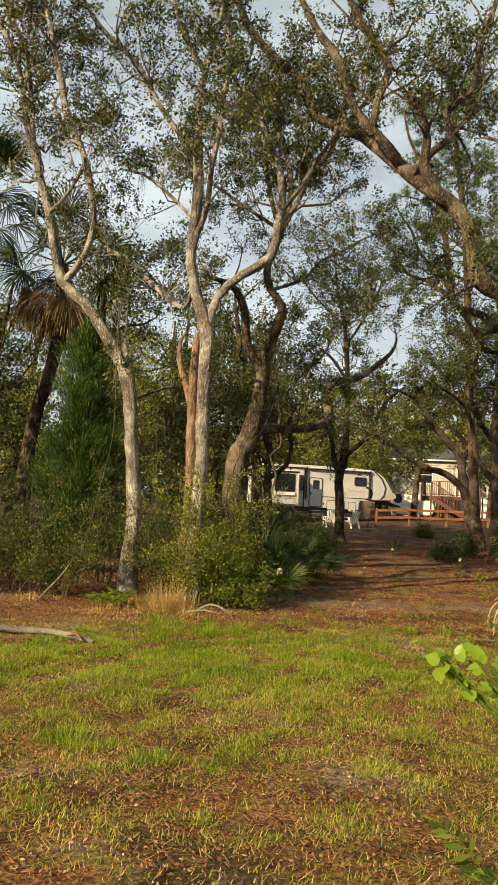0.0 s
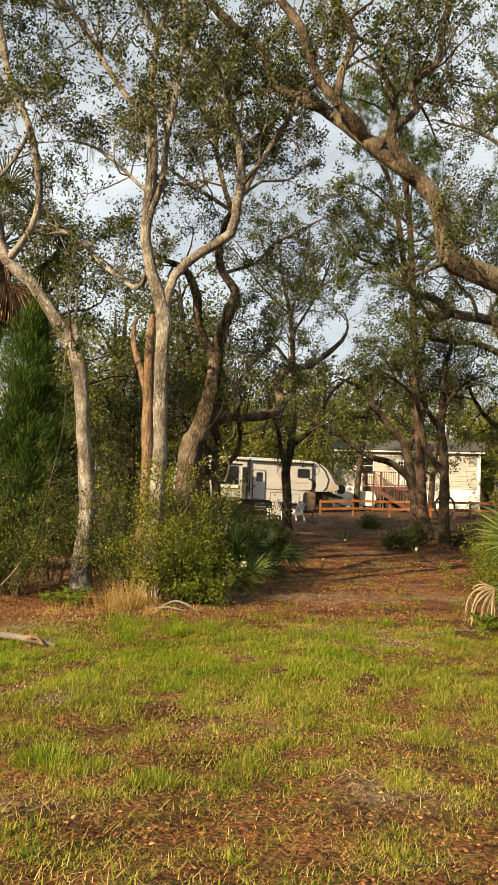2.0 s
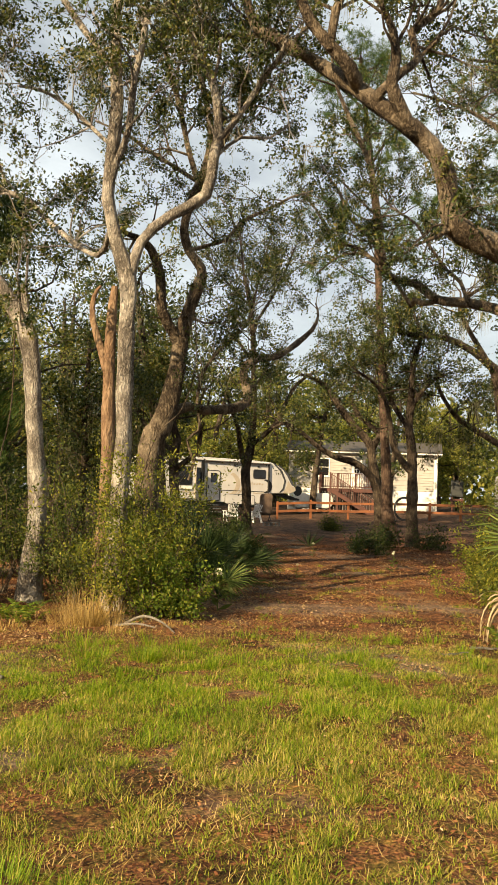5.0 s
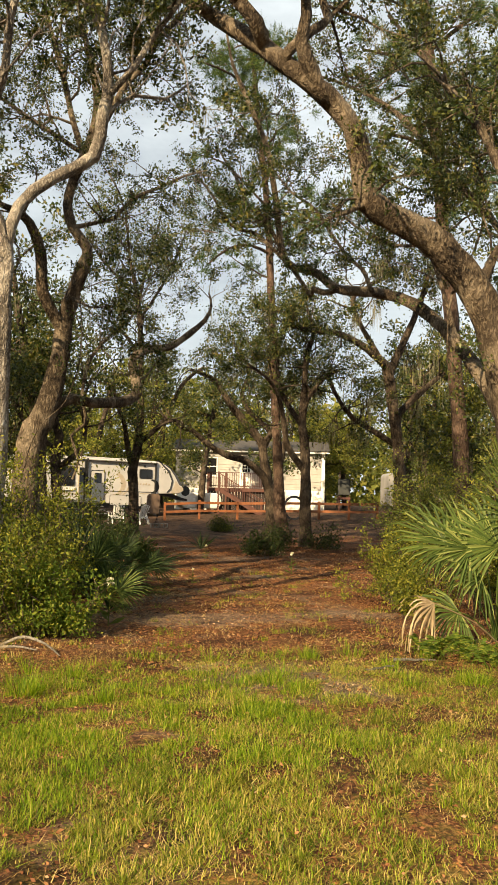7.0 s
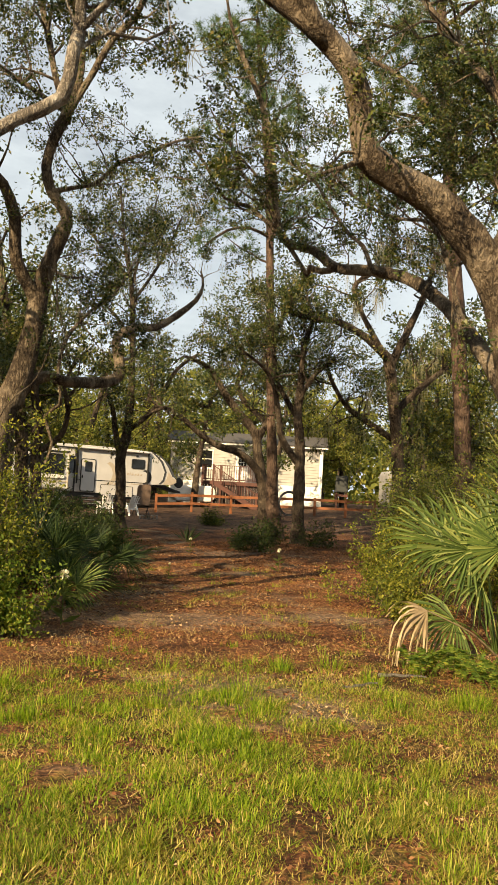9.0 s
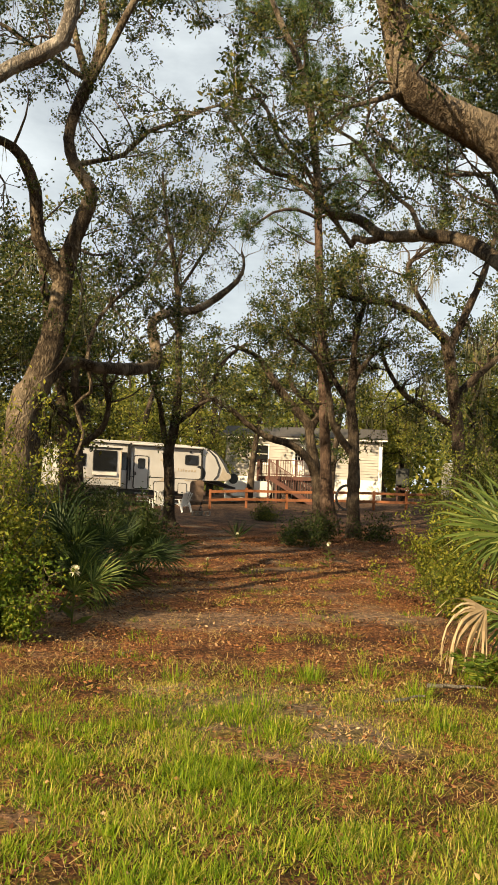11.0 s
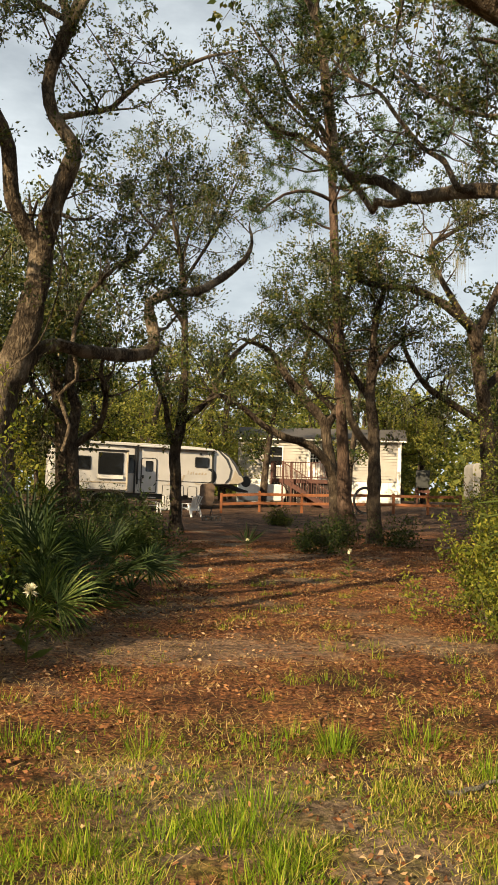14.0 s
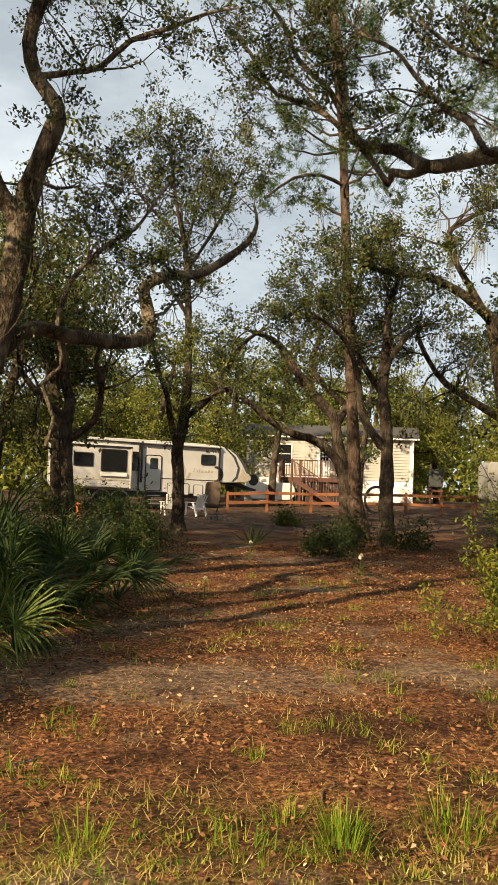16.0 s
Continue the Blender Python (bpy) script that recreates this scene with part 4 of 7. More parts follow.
oak("oak_tree", "shaded oak forking low, standing beside a tall pine", [
    [(9.98, 32.40, -0.42, 0.309), (9.95, 32.40, 0.48, 0.218), (9.93, 32.40, 2.13, 0.192), (9.84, 32.40, 3.47, 0.180), (9.74, 32.40, 4.30, 0.154), (9.80, 32.40, 5.49, 0.117), (9.88, 32.40, 6.88, 0.099), (10.12, 32.40, 7.75, 0.080), (9.83, 32.40, 8.59, 0.054)],
    [(9.76, 32.40, 4.13, 0.103), (9.14, 32.67, 5.17, 0.085), (8.94, 32.95, 6.06, 0.073), (9.08, 33.23, 7.35, 0.054), (9.50, 33.50, 8.52, 0.035)],
    [(9.90, 32.40, 2.47, 0.128), (9.10, 32.12, 3.34, 0.114), (8.82, 31.84, 4.20, 0.094), (8.52, 31.56, 5.11, 0.074), (8.00, 31.28, 5.67, 0.055), (7.26, 31.00, 6.04, 0.036)],
    [(9.76, 32.40, 4.13, 0.090), (9.82, 32.10, 5.12, 0.077), (10.21, 31.80, 5.77, 0.064), (10.76, 31.50, 6.25, 0.039)]],
    BARK_SHADED, LEAF_OAK, per_m=5.2, length=2.0, twigs=8, leaves=32, leaf=0.105, low=4.4, spread=0.1, thin=0.12, first=0.4, moss=8)
oak("oak_tree", "leaning oak with crooked dark limbs", [
    [(10.24, 37.00, 0.12, 0.349), (10.17, 37.00, 1.10, 0.257), (10.02, 37.00, 1.89, 0.227), (9.75, 37.00, 3.06, 0.197), (9.59, 37.00, 3.85, 0.182), (8.89, 37.00, 4.61, 0.166), (8.25, 37.00, 5.36, 0.151), (7.72, 37.00, 6.12, 0.120), (7.30, 37.00, 6.49, 0.090), (6.49, 37.00, 6.73, 0.060)],
    [(10.11, 37.00, 1.69, 0.197), (9.71, 36.79, 2.36, 0.165), (8.83, 36.57, 2.99, 0.148), (7.98, 36.36, 3.17, 0.131), (7.14, 36.14, 3.55, 0.108), (6.41, 35.93, 4.06, 0.092), (5.60, 35.71, 4.45, 0.070), (5.03, 35.50, 4.21, 0.042)],
    [(9.59, 37.00, 3.75, 0.136), (10.08, 37.20, 4.30, 0.115), (9.29, 37.40, 5.08, 0.100), (8.89, 37.60, 5.89, 0.093), (9.23, 37.80, 6.98, 0.079), (8.71, 38.00, 8.02, 0.048)],
    [(9.64, 37.00, 3.45, 0.136), (10.14, 36.75, 4.65, 0.113), (10.33, 36.50, 5.82, 0.091), (9.90, 36.25, 7.33, 0.060), (9.39, 36.00, 8.41, 0.038)]],
    BARK_SHADED, LEAF_OAK, per_m=5.2, length=2.0, twigs=8, leaves=32, leaf=0.105, low=3.9, spread=0.1, thin=0.12, first=0.4, moss=8)
oak("oak_tree", "thin forked oak standing before the camper", [
    [(4.25, 36.50, -0.49, 0.322), (4.23, 36.50, 0.16, 0.222), (4.19, 36.50, 1.46, 0.186), (4.11, 36.50, 2.39, 0.179), (4.27, 36.50, 3.44, 0.179), (4.35, 36.50, 4.68, 0.137), (4.33, 36.50, 6.20, 0.116), (4.21, 36.50, 8.11, 0.103), (4.08, 36.50, 9.26, 0.075), (3.88, 36.50, 10.41, 0.045)],
    [(4.11, 36.50, 2.49, 0.129), (3.82, 36.25, 3.39, 0.106), (3.65, 36.00, 4.20, 0.085), (3.27, 35.75, 5.06, 0.070), (3.07, 35.50, 5.93, 0.042)],
    [(4.33, 36.50, 3.54, 0.108), (4.94, 36.70, 4.07, 0.102), (5.43, 36.90, 4.60, 0.088), (5.82, 37.10, 5.43, 0.089), (6.32, 37.30, 6.29, 0.076), (7.14, 37.50, 6.99, 0.046)],
    [(4.28, 36.50, 6.96, 0.073), (3.59, 36.25, 7.81, 0.066), (2.99, 36.00, 8.26, 0.036)],
    [(4.14, 36.50, 8.88, 0.059), (3.68, 36.25, 10.88, 0.053), (3.35, 36.00, 12.87, 0.031)],
    [(4.17, 36.50, 8.50, 0.059), (5.27, 36.75, 10.44, 0.054), (6.03, 37.00, 12.41, 0.032)],
    [(4.04, 36.50, 9.45, 0.052), (2.71, 36.00, 10.50, 0.044), (2.02, 35.50, 11.18, 0.022)],
    [(4.09, 36.50, 9.07, 0.052), (4.47, 36.75, 10.95, 0.046), (5.00, 37.00, 13.10, 0.024)]],
    BARK_SHADED, LEAF_OAK, per_m=5, length=1.9, twigs=8, leaves=24, leaf=0.105, low=7.2, spread=0.1, thin=0.12, first=0.45, moss=10)
oak("oak_tree", "mossy oak with a long level limb", [
    [(14.22, 33.00, 0.24, 0.352), (14.04, 32.83, 1.30, 0.258), (13.86, 32.67, 3.21, 0.226), (13.54, 32.50, 4.90, 0.210), (13.23, 32.33, 6.39, 0.195), (12.83, 32.17, 6.81, 0.164), (11.84, 32.00, 7.36, 0.132), (10.78, 31.83, 7.65, 0.115), (9.65, 31.67, 7.63, 0.085), (8.65, 31.50, 7.73, 0.055)],
    [(14.00, 33.00, 3.62, 0.138), (12.66, 33.00, 4.33, 0.105), (11.82, 33.00, 4.86, 0.089), (11.19, 33.00, 5.79, 0.067), (10.97, 33.00, 6.55, 0.037)],
    [(13.56, 33.00, 6.43, 0.154), (14.28, 33.00, 7.97, 0.142), (14.90, 33.00, 9.43, 0.112), (15.32, 33.00, 10.88, 0.074)],
    [(13.86, 33.00, 4.79, 0.138), (14.95, 33.00, 5.84, 0.118), (16.02, 33.00, 6.70, 0.080)],
    [(12.75, 32.00, 6.77, 0.103), (11.51, 32.00, 8.85, 0.089), (12.30, 32.00, 9.68, 0.068), (13.51, 32.00, 10.38, 0.039)]],
    BARK_SHADED, LEAF_OAK, per_m=5.2, length=2.0, twigs=8, leaves=30, leaf=0.105, low=4.2, spread=0.1, thin=0.12, first=0.35, moss=90, moss_long=1.1)
oak("oak_tree", "shaded oak with gnarled dark limbs", [
    [(0.89, 30.00, 0.16, 0.216), (0.81, 30.00, 1.26, 0.162), (0.71, 30.00, 2.51, 0.152), (0.81, 30.00, 3.21, 0.130), (0.57, 30.00, 3.90, 0.109), (0.66, 30.00, 4.75, 0.077)],
    [(0.70, 30.00, 2.78, 0.087), (-0.11, 30.33, 3.48, 0.078), (-0.59, 30.67, 4.21, 0.068), (-0.95, 31.00, 5.11, 0.046)],
    [(0.79, 30.00, 2.23, 0.097), (1.38, 29.75, 2.73, 0.086), (1.55, 29.50, 3.48, 0.074), (1.38, 29.25, 4.12, 0.058), (1.61, 29.00, 4.91, 0.037)]],
    BARK_SHADED, LEAF_OAK, per_m=5, length=2.0, twigs=8, leaves=32, leaf=0.12, low=3.6, spread=0.16, thin=0.15, first=0.3, moss=20)
pine("pine_tree", "tall straight pine with reddish plated bark", [
    [(9.97, 35.00, 0.29, 0.325), (9.83, 35.00, 1.11, 0.240), (9.59, 35.00, 4.43, 0.170), (9.34, 35.00, 8.16, 0.160), (9.11, 35.00, 11.94, 0.144), (8.82, 35.00, 14.81, 0.126), (8.43, 35.00, 17.68, 0.107), (8.16, 35.00, 20.01, 0.077)],
    [(9.18, 35.00, 11.38, 0.068), (8.25, 34.67, 11.53, 0.059), (7.24, 34.33, 11.20, 0.050), (6.29, 34.00, 10.33, 0.028)],
    [(9.03, 35.00, 13.28, 0.054), (8.18, 34.67, 13.79, 0.046), (6.94, 34.33, 14.60, 0.038), (5.77, 34.00, 14.64, 0.022)],
    [(8.70, 35.00, 15.37, 0.055), (9.20, 34.50, 16.33, 0.048), (9.80, 34.00, 16.71, 0.032)],
    [(8.43, 35.00, 17.68, 0.057), (7.22, 34.50, 18.34, 0.049), (5.81, 34.00, 18.35, 0.032)]],
    top=0.55, count=26, spread_r=3.0)
pine("pine_tree", "tall stout pine with reddish plated bark", [
    [(14.56, 29.00, 0.18, 0.354), (14.32, 29.00, 3.90, 0.265), (14.06, 29.00, 6.91, 0.253), (13.72, 29.00, 9.75, 0.243), (13.46, 29.00, 12.62, 0.219), (13.16, 29.00, 15.50, 0.203), (12.86, 29.00, 18.41, 0.169), (12.51, 29.00, 21.32, 0.124)],
    [(13.51, 29.00, 12.04, 0.093), (14.10, 28.50, 12.54, 0.078), (15.05, 28.00, 12.89, 0.047)],
    [(13.33, 29.00, 13.57, 0.087), (11.95, 28.50, 13.87, 0.069), (10.70, 28.00, 13.59, 0.037)],
    [(13.05, 29.00, 16.46, 0.082), (11.61, 28.50, 16.66, 0.064), (9.97, 28.00, 16.39, 0.038)],
    [(13.01, 29.00, 17.45, 0.083), (14.07, 28.50, 18.40, 0.068), (14.81, 28.00, 18.87, 0.043)]],
    top=0.5, count=30, spread_r=3.4)
LEANING_TRUNK = [(-6.02, 22.00, 0.92, 0.216), (-6.00, 22.00, 2.14, 0.192), (-5.82, 22.00, 3.38, 0.180), (-5.55, 22.00, 4.47, 0.181), (-5.31, 22.00, 5.57, 0.169), (-5.22, 22.00, 6.51, 0.158), (-5.34, 22.00, 7.61, 0.136)]


# ---- cedar, palms, shrubs and the woods behind ----
def cedar(at, height, radius):
    t = thing("cedar_tree", "dense dark-green cedar with a pointed crown", "tree", at_land(*at))
    trunk = smooth_path([(0, 0, -0.1, 0.16), (0.05, 0, height * 0.5, 0.09), (0.1, 0.05, height, 0.015)])
    part("trunk", tubes_mesh("trunk", [trunk], 9, 0.04), BARK_SHADED, t)
    boughs, c, w = [], [], []
    for _ in range(190):
        f = rng.uniform(0.03, 0.98)
        a = rng.uniform(0, 6.28)
        L = radius * (1 - f) ** 0.7 * rng.uniform(0.65, 1.15) + 0.15
        s = sub_path((0, 0, f * height), (math.cos(a), math.sin(a), 0.35), L, 0.02, 0.02, 0.18, 6)
        boughs.append(s)
        m = int(70 + 140 * L)
        h = rng.uniform(0.25, 1.05, m) * 5
        p = np.stack([np.interp(h, range(6), s[:, k]) for k in range(3)], 1) + rng.normal(0, 0.11, (m, 3))
        c.append(p)
        w.append(unit(s[-1, :3] - s[0, :3])[None] + rng.normal(0, 0.35, (m, 3)) + (0, 0, 0.6))
    c, w = np.vstack(c), np.vstack(w)
    tagged(part("branchwork", tubes_mesh("boughs", boughs, 4), BARK_SHADED, t), kind="stuff")
    tagged(part("crown", leaves_mesh("crown", c, w, rng.uniform(0.1, 0.22, len(c)), 0.019), LEAF_CEDAR, t), kind="stuff")


def frond_arrays(hub, way, size, spread=2.6, count=26, droop=0.35, width=0.042, roll=None):
    """A fan leaf: folded blades spread round the end of the stalk."""
    way = unit(np.asarray(way, float))
    side = unit(np.cross(way, (0.05, 0.03, 1.0)))
    up = np.cross(side, way)
    a = rng.uniform(-0.9, 0.9) if roll is None else roll
    side, up = side * math.cos(a) + up * math.sin(a), up * math.cos(a) - side * math.sin(a)
    quads = []
    for k in range(count):
        a = (k / (count - 1) - 0.5) * spread * 2 * 0.62
        d = unit(way * math.cos(a) + side * math.sin(a) + up * rng.normal(0.05, 0.05))
        L = size * (0.72 + 0.28 * math.cos(a)) * rng.uniform(0.9, 1.08)
        n = unit(np.cross(d, up))
        w = width * size
        p0 = hub
        p1 = hub + d * L * 0.45
        p2 = p1 + unit(d + (0, 0, -droop * 0.6)) * L * 0.3
        p3 = p2 + unit(d + (0, 0, -droop * 2.0)) * L * 0.25
        ridge = up * w * 0.5
        for a0, a1, w0, w1 in ((p0, p1, 0.15, 1.0), (p1, p2, 1.0, 0.75), (p2, p3, 0.75, 0.05)):
            for sg in (-1, 1):
                quads.append([a0, a1, a1 + n * w * w1 * sg * 0.5 + ridge * 0.6, a0 + n * w * w0 * sg * 0.5 + ridge * 0.3])
    return np.array(quads)


def fan_palm(name, label, at, fronds, blade, stalk, trunk_h=0.0, trunk_r=0.18):
    """fronds: rows of (bearing, rise, stalk length, fan size, droop) and, where a fan bends away from its stalk, (fan bearing, fan rise, roll)."""
    t = thing(name, label, "palm", at_land(*at))
    if trunk_h:
        part("trunk", tubes_mesh("trunk", [smooth_path([(0, 0, -0.1, trunk_r * 1.2), (0, 0, trunk_h * 0.5, trunk_r), (0.05, 0, trunk_h, trunk_r)])], 12, 0.06), BARK_SHADED, t)
    for b, rise, length, size, droop, *bent in fronds:
        b, rise = radians(b), radians(rise)
        d = np.array([math.sin(b) * math.cos(rise), math.cos(b) * math.cos(rise), math.sin(rise)])
        p0 = np.array([0, 0, trunk_h])
        mid, end = p0 + d * length * 0.55 + (0, 0, 0.04), p0 + d * length - (0, 0, 0.05 * length)
        facing, roll = d - (0, 0, 0.3), None
        if bent:
            fb, fe, roll = radians(bent[0]), radians(bent[1]), bent[2]
            facing = np.array([math.sin(fb) * math.cos(fe), math.cos(fb) * math.cos(fe), math.sin(fe)])
        fr = part("frond", mesh_quads("fan", frond_arrays(end, facing, size, droop=droop, roll=roll), np.arange(26 * 6 * 4), 4), blade, t)
        part("stalk", tubes_mesh("stalk", [smooth_path([(*p0, 0.014), (*mid, 0.010), (*end, 0.007)])], 5), stalk, fr)
    return t


def random_fronds(n, length, size, low=10, high=75, droop=0.35, bearing=(0, 360)):
    return [(rng.uniform(*bearing), rng.uniform(low, high), length * rng.uniform(0.7, 1.15), size * rng.uniform(0.8, 1.15), droop * rng.uniform(0.6, 1.5)) for _ in range(n)]


def shrub(name, label, at, height, radius, green, stems=16, leaves=2200, leaf=0.05, width=0.45, spread=0.09, category="shrub"):
    t = thing(name, label, category, at_land(*at))
    paths, c, w = [], [], []
    for _ in range(stems):
        a, r = rng.uniform(0, 6.28), radius * rng.uniform(0.15, 0.5)
        start = np.array([math.cos(a) * r * 0.5, math.sin(a) * r * 0.5, -0.05])
        shoot = rng.uniform(0, 1) < 0.3
        lean = np.array([math.cos(a) * r, math.sin(a) * r, height * (rng.uniform(1.0, 1.3) if shoot else rng.uniform(0.45, 0.95))])
        s = sub_path(start, lean, np.linalg.norm(lean) * 1.1, 0.014, 0.03, 0.22, 7)
        paths.append(s)
        for _ in range(7):
            g = rng.integers(2, 7)
            tw = sub_path(s[g, :3], rng.normal(0, 1, 3) + (0, 0, 0.4), radius * rng.uniform(0.25, 0.6), 0.006, 0.05, 0.35, 4)
            paths.append(tw)
            m = max(4, int(leaves / (stems * 7) * rng.uniform(0.2, 1.9) * (0.55 if shoot else 1.1)))
            h = rng.uniform(0.1, 1.1, m) * 3
            c.append(np.stack([np.interp(h, range(4), tw[:, k]) for k in range(3)], 1) + rng.normal(0, spread * 0.62, (m, 3)))
            w.append(rng.normal(0, 1, (m, 3)) + (0, 0, 0.3))
    c, w = np.vstack(c), np.vstack(w)
    ok = c[:, 2] > 0.02
    c, w = c[ok], w[ok]
    tagged(part("stem_mass", tubes_mesh("stems", paths, 3), BARK_OAK, t), kind="stuff")
    s = leaf * rng.uniform(0.6, 1.35, len(c))
    tagged(part("foliage", leaves_mesh("leaves", c, w, s, s * width), green, t), kind="stuff")
    return t


def fern_patch(name, label, at, count, size, green, radius):
    """Feathery fronds, each a stem with paired leaflets."""
    t = thing(name, label, "fern", at_land(*at))
    for _ in range(count):
        a, r = rng.uniform(0, 6.28), radius * math.sqrt(rng.uniform(0, 1))
        p = np.array([math.cos(a) * r, math.sin(a) * r, 0])
        b = rng.uniform(0, 6.28)
        d = np.array([math.cos(b), math.sin(b), 0])
        L = size * rng.uniform(0.7, 1.2)
        f = np.linspace(0, 1, 22)
        rib = p[None] + d[None] * (L * f ** 1.4)[:, None] * 0.8 + np.array([0, 0, 1.0])[None] * (L * (f - 0.45 * f ** 2.4))[:, None]
        side = np.array([-d[1], d[0], 0])
        cs, ws, ls = [], [], []
        for k in range(4, 22):
            for sg in (-1, 1):
                cs.append(rib[k])
                ws.append(side * sg + d * 0.5 + rng.normal(0, 0.12, 3))
                ls.append(L * 0.16 * math.sin(math.pi * (0.12 + 0.85 * f[k])) + 0.01)
        fr = part("frond", leaves_mesh("frond", np.array(cs), np.array(ws), np.array(ls), np.array(ls) * 0.3, 0.1), green, t)
        part("stem", tubes_mesh("stem", [np.column_stack([rib, np.linspace(0.004, 0.0015, 22)])], 3), green, fr)
    return t


def far_tree(at, height, crown, green, wood=BARK_SHADED, leaf=0.16, leaves=9000, moss=0):
    """A woodland tree: a forked stem under a ragged crown."""
    t = thing("woodland_tree", "leafy oak in the woods behind the clearing", "tree", at_land(*at), group="trees of the woods")
    lean = rng.normal(0, 0.05, 2) * height
    trunk = smooth_path([(0, 0, -0.2, height * 0.022), (lean[0] * 0.3, lean[1] * 0.3, height * 0.3, height * 0.016), (lean[0], lean[1], height * 0.62, height * 0.011), (lean[0] * 1.3, lean[1], height * 0.8, 0.03)], 0.6)
    part("trunk", tubes_mesh("trunk", [trunk], 8, 0.04), wood, t)
    boughs, c = [], []
    for _ in range(15):
        f = rng.uniform(0.28, 0.98)
        p = trunk[int(f * (len(trunk) - 1)), :3]
        a = rng.uniform(0, 6.28)
        s = sub_path(p, (math.cos(a), math.sin(a), rng.uniform(0.0, 0.8)), crown * rng.uniform(0.6, 1.1), 0.06, 0.03, 0.3, 7)
        boughs.append(s)
        for _ in range(11):
            q = s[rng.integers(2, 7), :3] + rng.normal(0, crown * 0.14, 3)
            m = int(leaves / 165 * rng.uniform(0.4, 1.7))
            c.append(q + rng.normal(0, 1, (m, 3)) * crown * np.array([0.085, 0.085, 0.045]))
    c = np.vstack(c)
    for s in boughs:
        part("branch", tubes_mesh("branch", [s], 5), wood, t)
    s = leaf * rng.uniform(0.6, 1.3, len(c))
    tagged(part("crown", leaves_mesh("crown", c, rng.normal(0, 1, (len(c), 3)), s, s * 0.5), green, t), kind="stuff")
    if moss:
        tagged(part("hanging_moss", moss_strands(boughs, moss, 1.0), MOSS, t, "grey hanging moss"), kind="stuff")
    return t


cedar((-4.1, 20.0), 6.2, 1.5)

# woods behind and beside the clearing
for k in range(34):
    x = -44 + 92 * ((k * 0.618) % 1.0)
    y = 64 + 26 * ((k * 0.414) % 1.0)
    far_tree((x, y), rng.uniform(8, 14), rng.uniform(2.8, 4.2), (LEAF_WOOD, LEAF_WOOD, LEAF_OAK, LEAF_WOOD, LEAF_SHRUB)[k % 5], leaf=0.3, leaves=2800)
for x, y, h, r, g, m in ((-9.5, 27, 9, 3.2, LEAF_OAK_DARK, 10), (-6.2, 31, 11, 3.4, LEAF_OAK, 20), (-2.2, 29, 8.5, 2.6, LEAF_OAK, 30), (-3.5, 37, 12, 3.6, LEAF_WOOD, 10),
                         (-11, 38, 12, 3.8, LEAF_WOOD, 0), (-7.5, 51, 12, 3.6, LEAF_WOOD, 0), (-14, 30, 11, 3.6, LEAF_OAK_DARK, 0), (-7.5, 46, 12, 3.8, LEAF_WOOD, 0), (1.8, 57, 12, 3.6, LEAF_WOOD, 0),
                         (17.6, 39, 11, 3.2, LEAF_OAK, 60), (20.5, 36, 13, 3.8, LEAF_OAK, 40), (21.5, 45, 10.5, 2.6, LEAF_WOOD, 20), (17.2, 29.5, 7.5, 2.4, LEAF_OAK, 50), (23.5, 43, 12, 3.8, LEAF_WOOD, 10), (27, 50, 12, 4.0, LEAF_WOOD, 0), (30, 40, 13, 4.2, LEAF_WOOD, 0),
                         (8.3, 58.0, 12, 3.2, LEAF_WOOD, 0), (4.3, 56.5, 12, 3.2, LEAF_WOOD, 0), (-4.6, 25.6, 11, 3.3, LEAF_OAK, 20), (-8.6, 23.8, 10, 3.2, LEAF_OAK, 10), (-1.6, 34, 11, 3.2, LEAF_OAK, 10), (17.5, 25, 14, 3.8, LEAF_OAK, 20), (13, 66, 11, 3.6, LEAF_WOOD, 0), (7.5, 68, 12, 3.6, LEAF_WOOD, 0), (21.5, 63, 11, 3.4, LEAF_WOOD, 0), (25.5, 47.5, 9, 3.0, LEAF_OAK, 30)):
    far_tree((x, y), h, r, g, leaf=0.11 if y < 32 else 0.185, leaves=10500 if y < 32 else 5600, moss=m)
for x, y, h, r in ((-0.5, 57.5, 17, 4.2), (-5.0, 56, 17, 4.2), (19.5, 62, 10, 3.2), (23.5, 60, 9, 3.0), (27.5, 58, 11, 3.4), (31, 62, 12, 3.8)):
    far_tree((x, y), h, r, LEAF_OAK if x < 5 else LEAF_WOOD, leaf=0.19, leaves=7000)
far_tree((0.6, 33.5), 12.5, 2.7, LEAF_OAK, leaf=0.14, leaves=8000, moss=10)
far_tree((11.15, 54.3), 11, 2.7, LEAF_OAK, leaf=0.2, leaves=4500)
far_tree((15.6, 52.3), 10, 1.8, LEAF_OAK, leaf=0.2, leaves=2200)


def far_woods():
    """The wall of trees beyond, too far to tell one from another."""
    n = 34000
    x, f = rng.uniform(-120, 130, n), rng.uniform(0, 1, n) ** 1.15
    y = 104 + rng.uniform(0, 16, n)
    top = 11 + 3.5 * np.sin(x * 0.31) + 2.5 * np.sin(x * 0.83 + 1) + 1.5 * np.sin(x * 1.9)
    c = np.stack([x, y, 0.5 + f * top], 1)
    s = rng.uniform(0.8, 1.6, n)
    me = leaves_mesh("woods", c, rng.normal(0, 1, (n, 3)), s, s * 0.6)
    tagged(part("far_woods", me, LEAF_WOOD), "hazy green treeline far beyond the yard", "woods", kind="stuff")


far_woods()

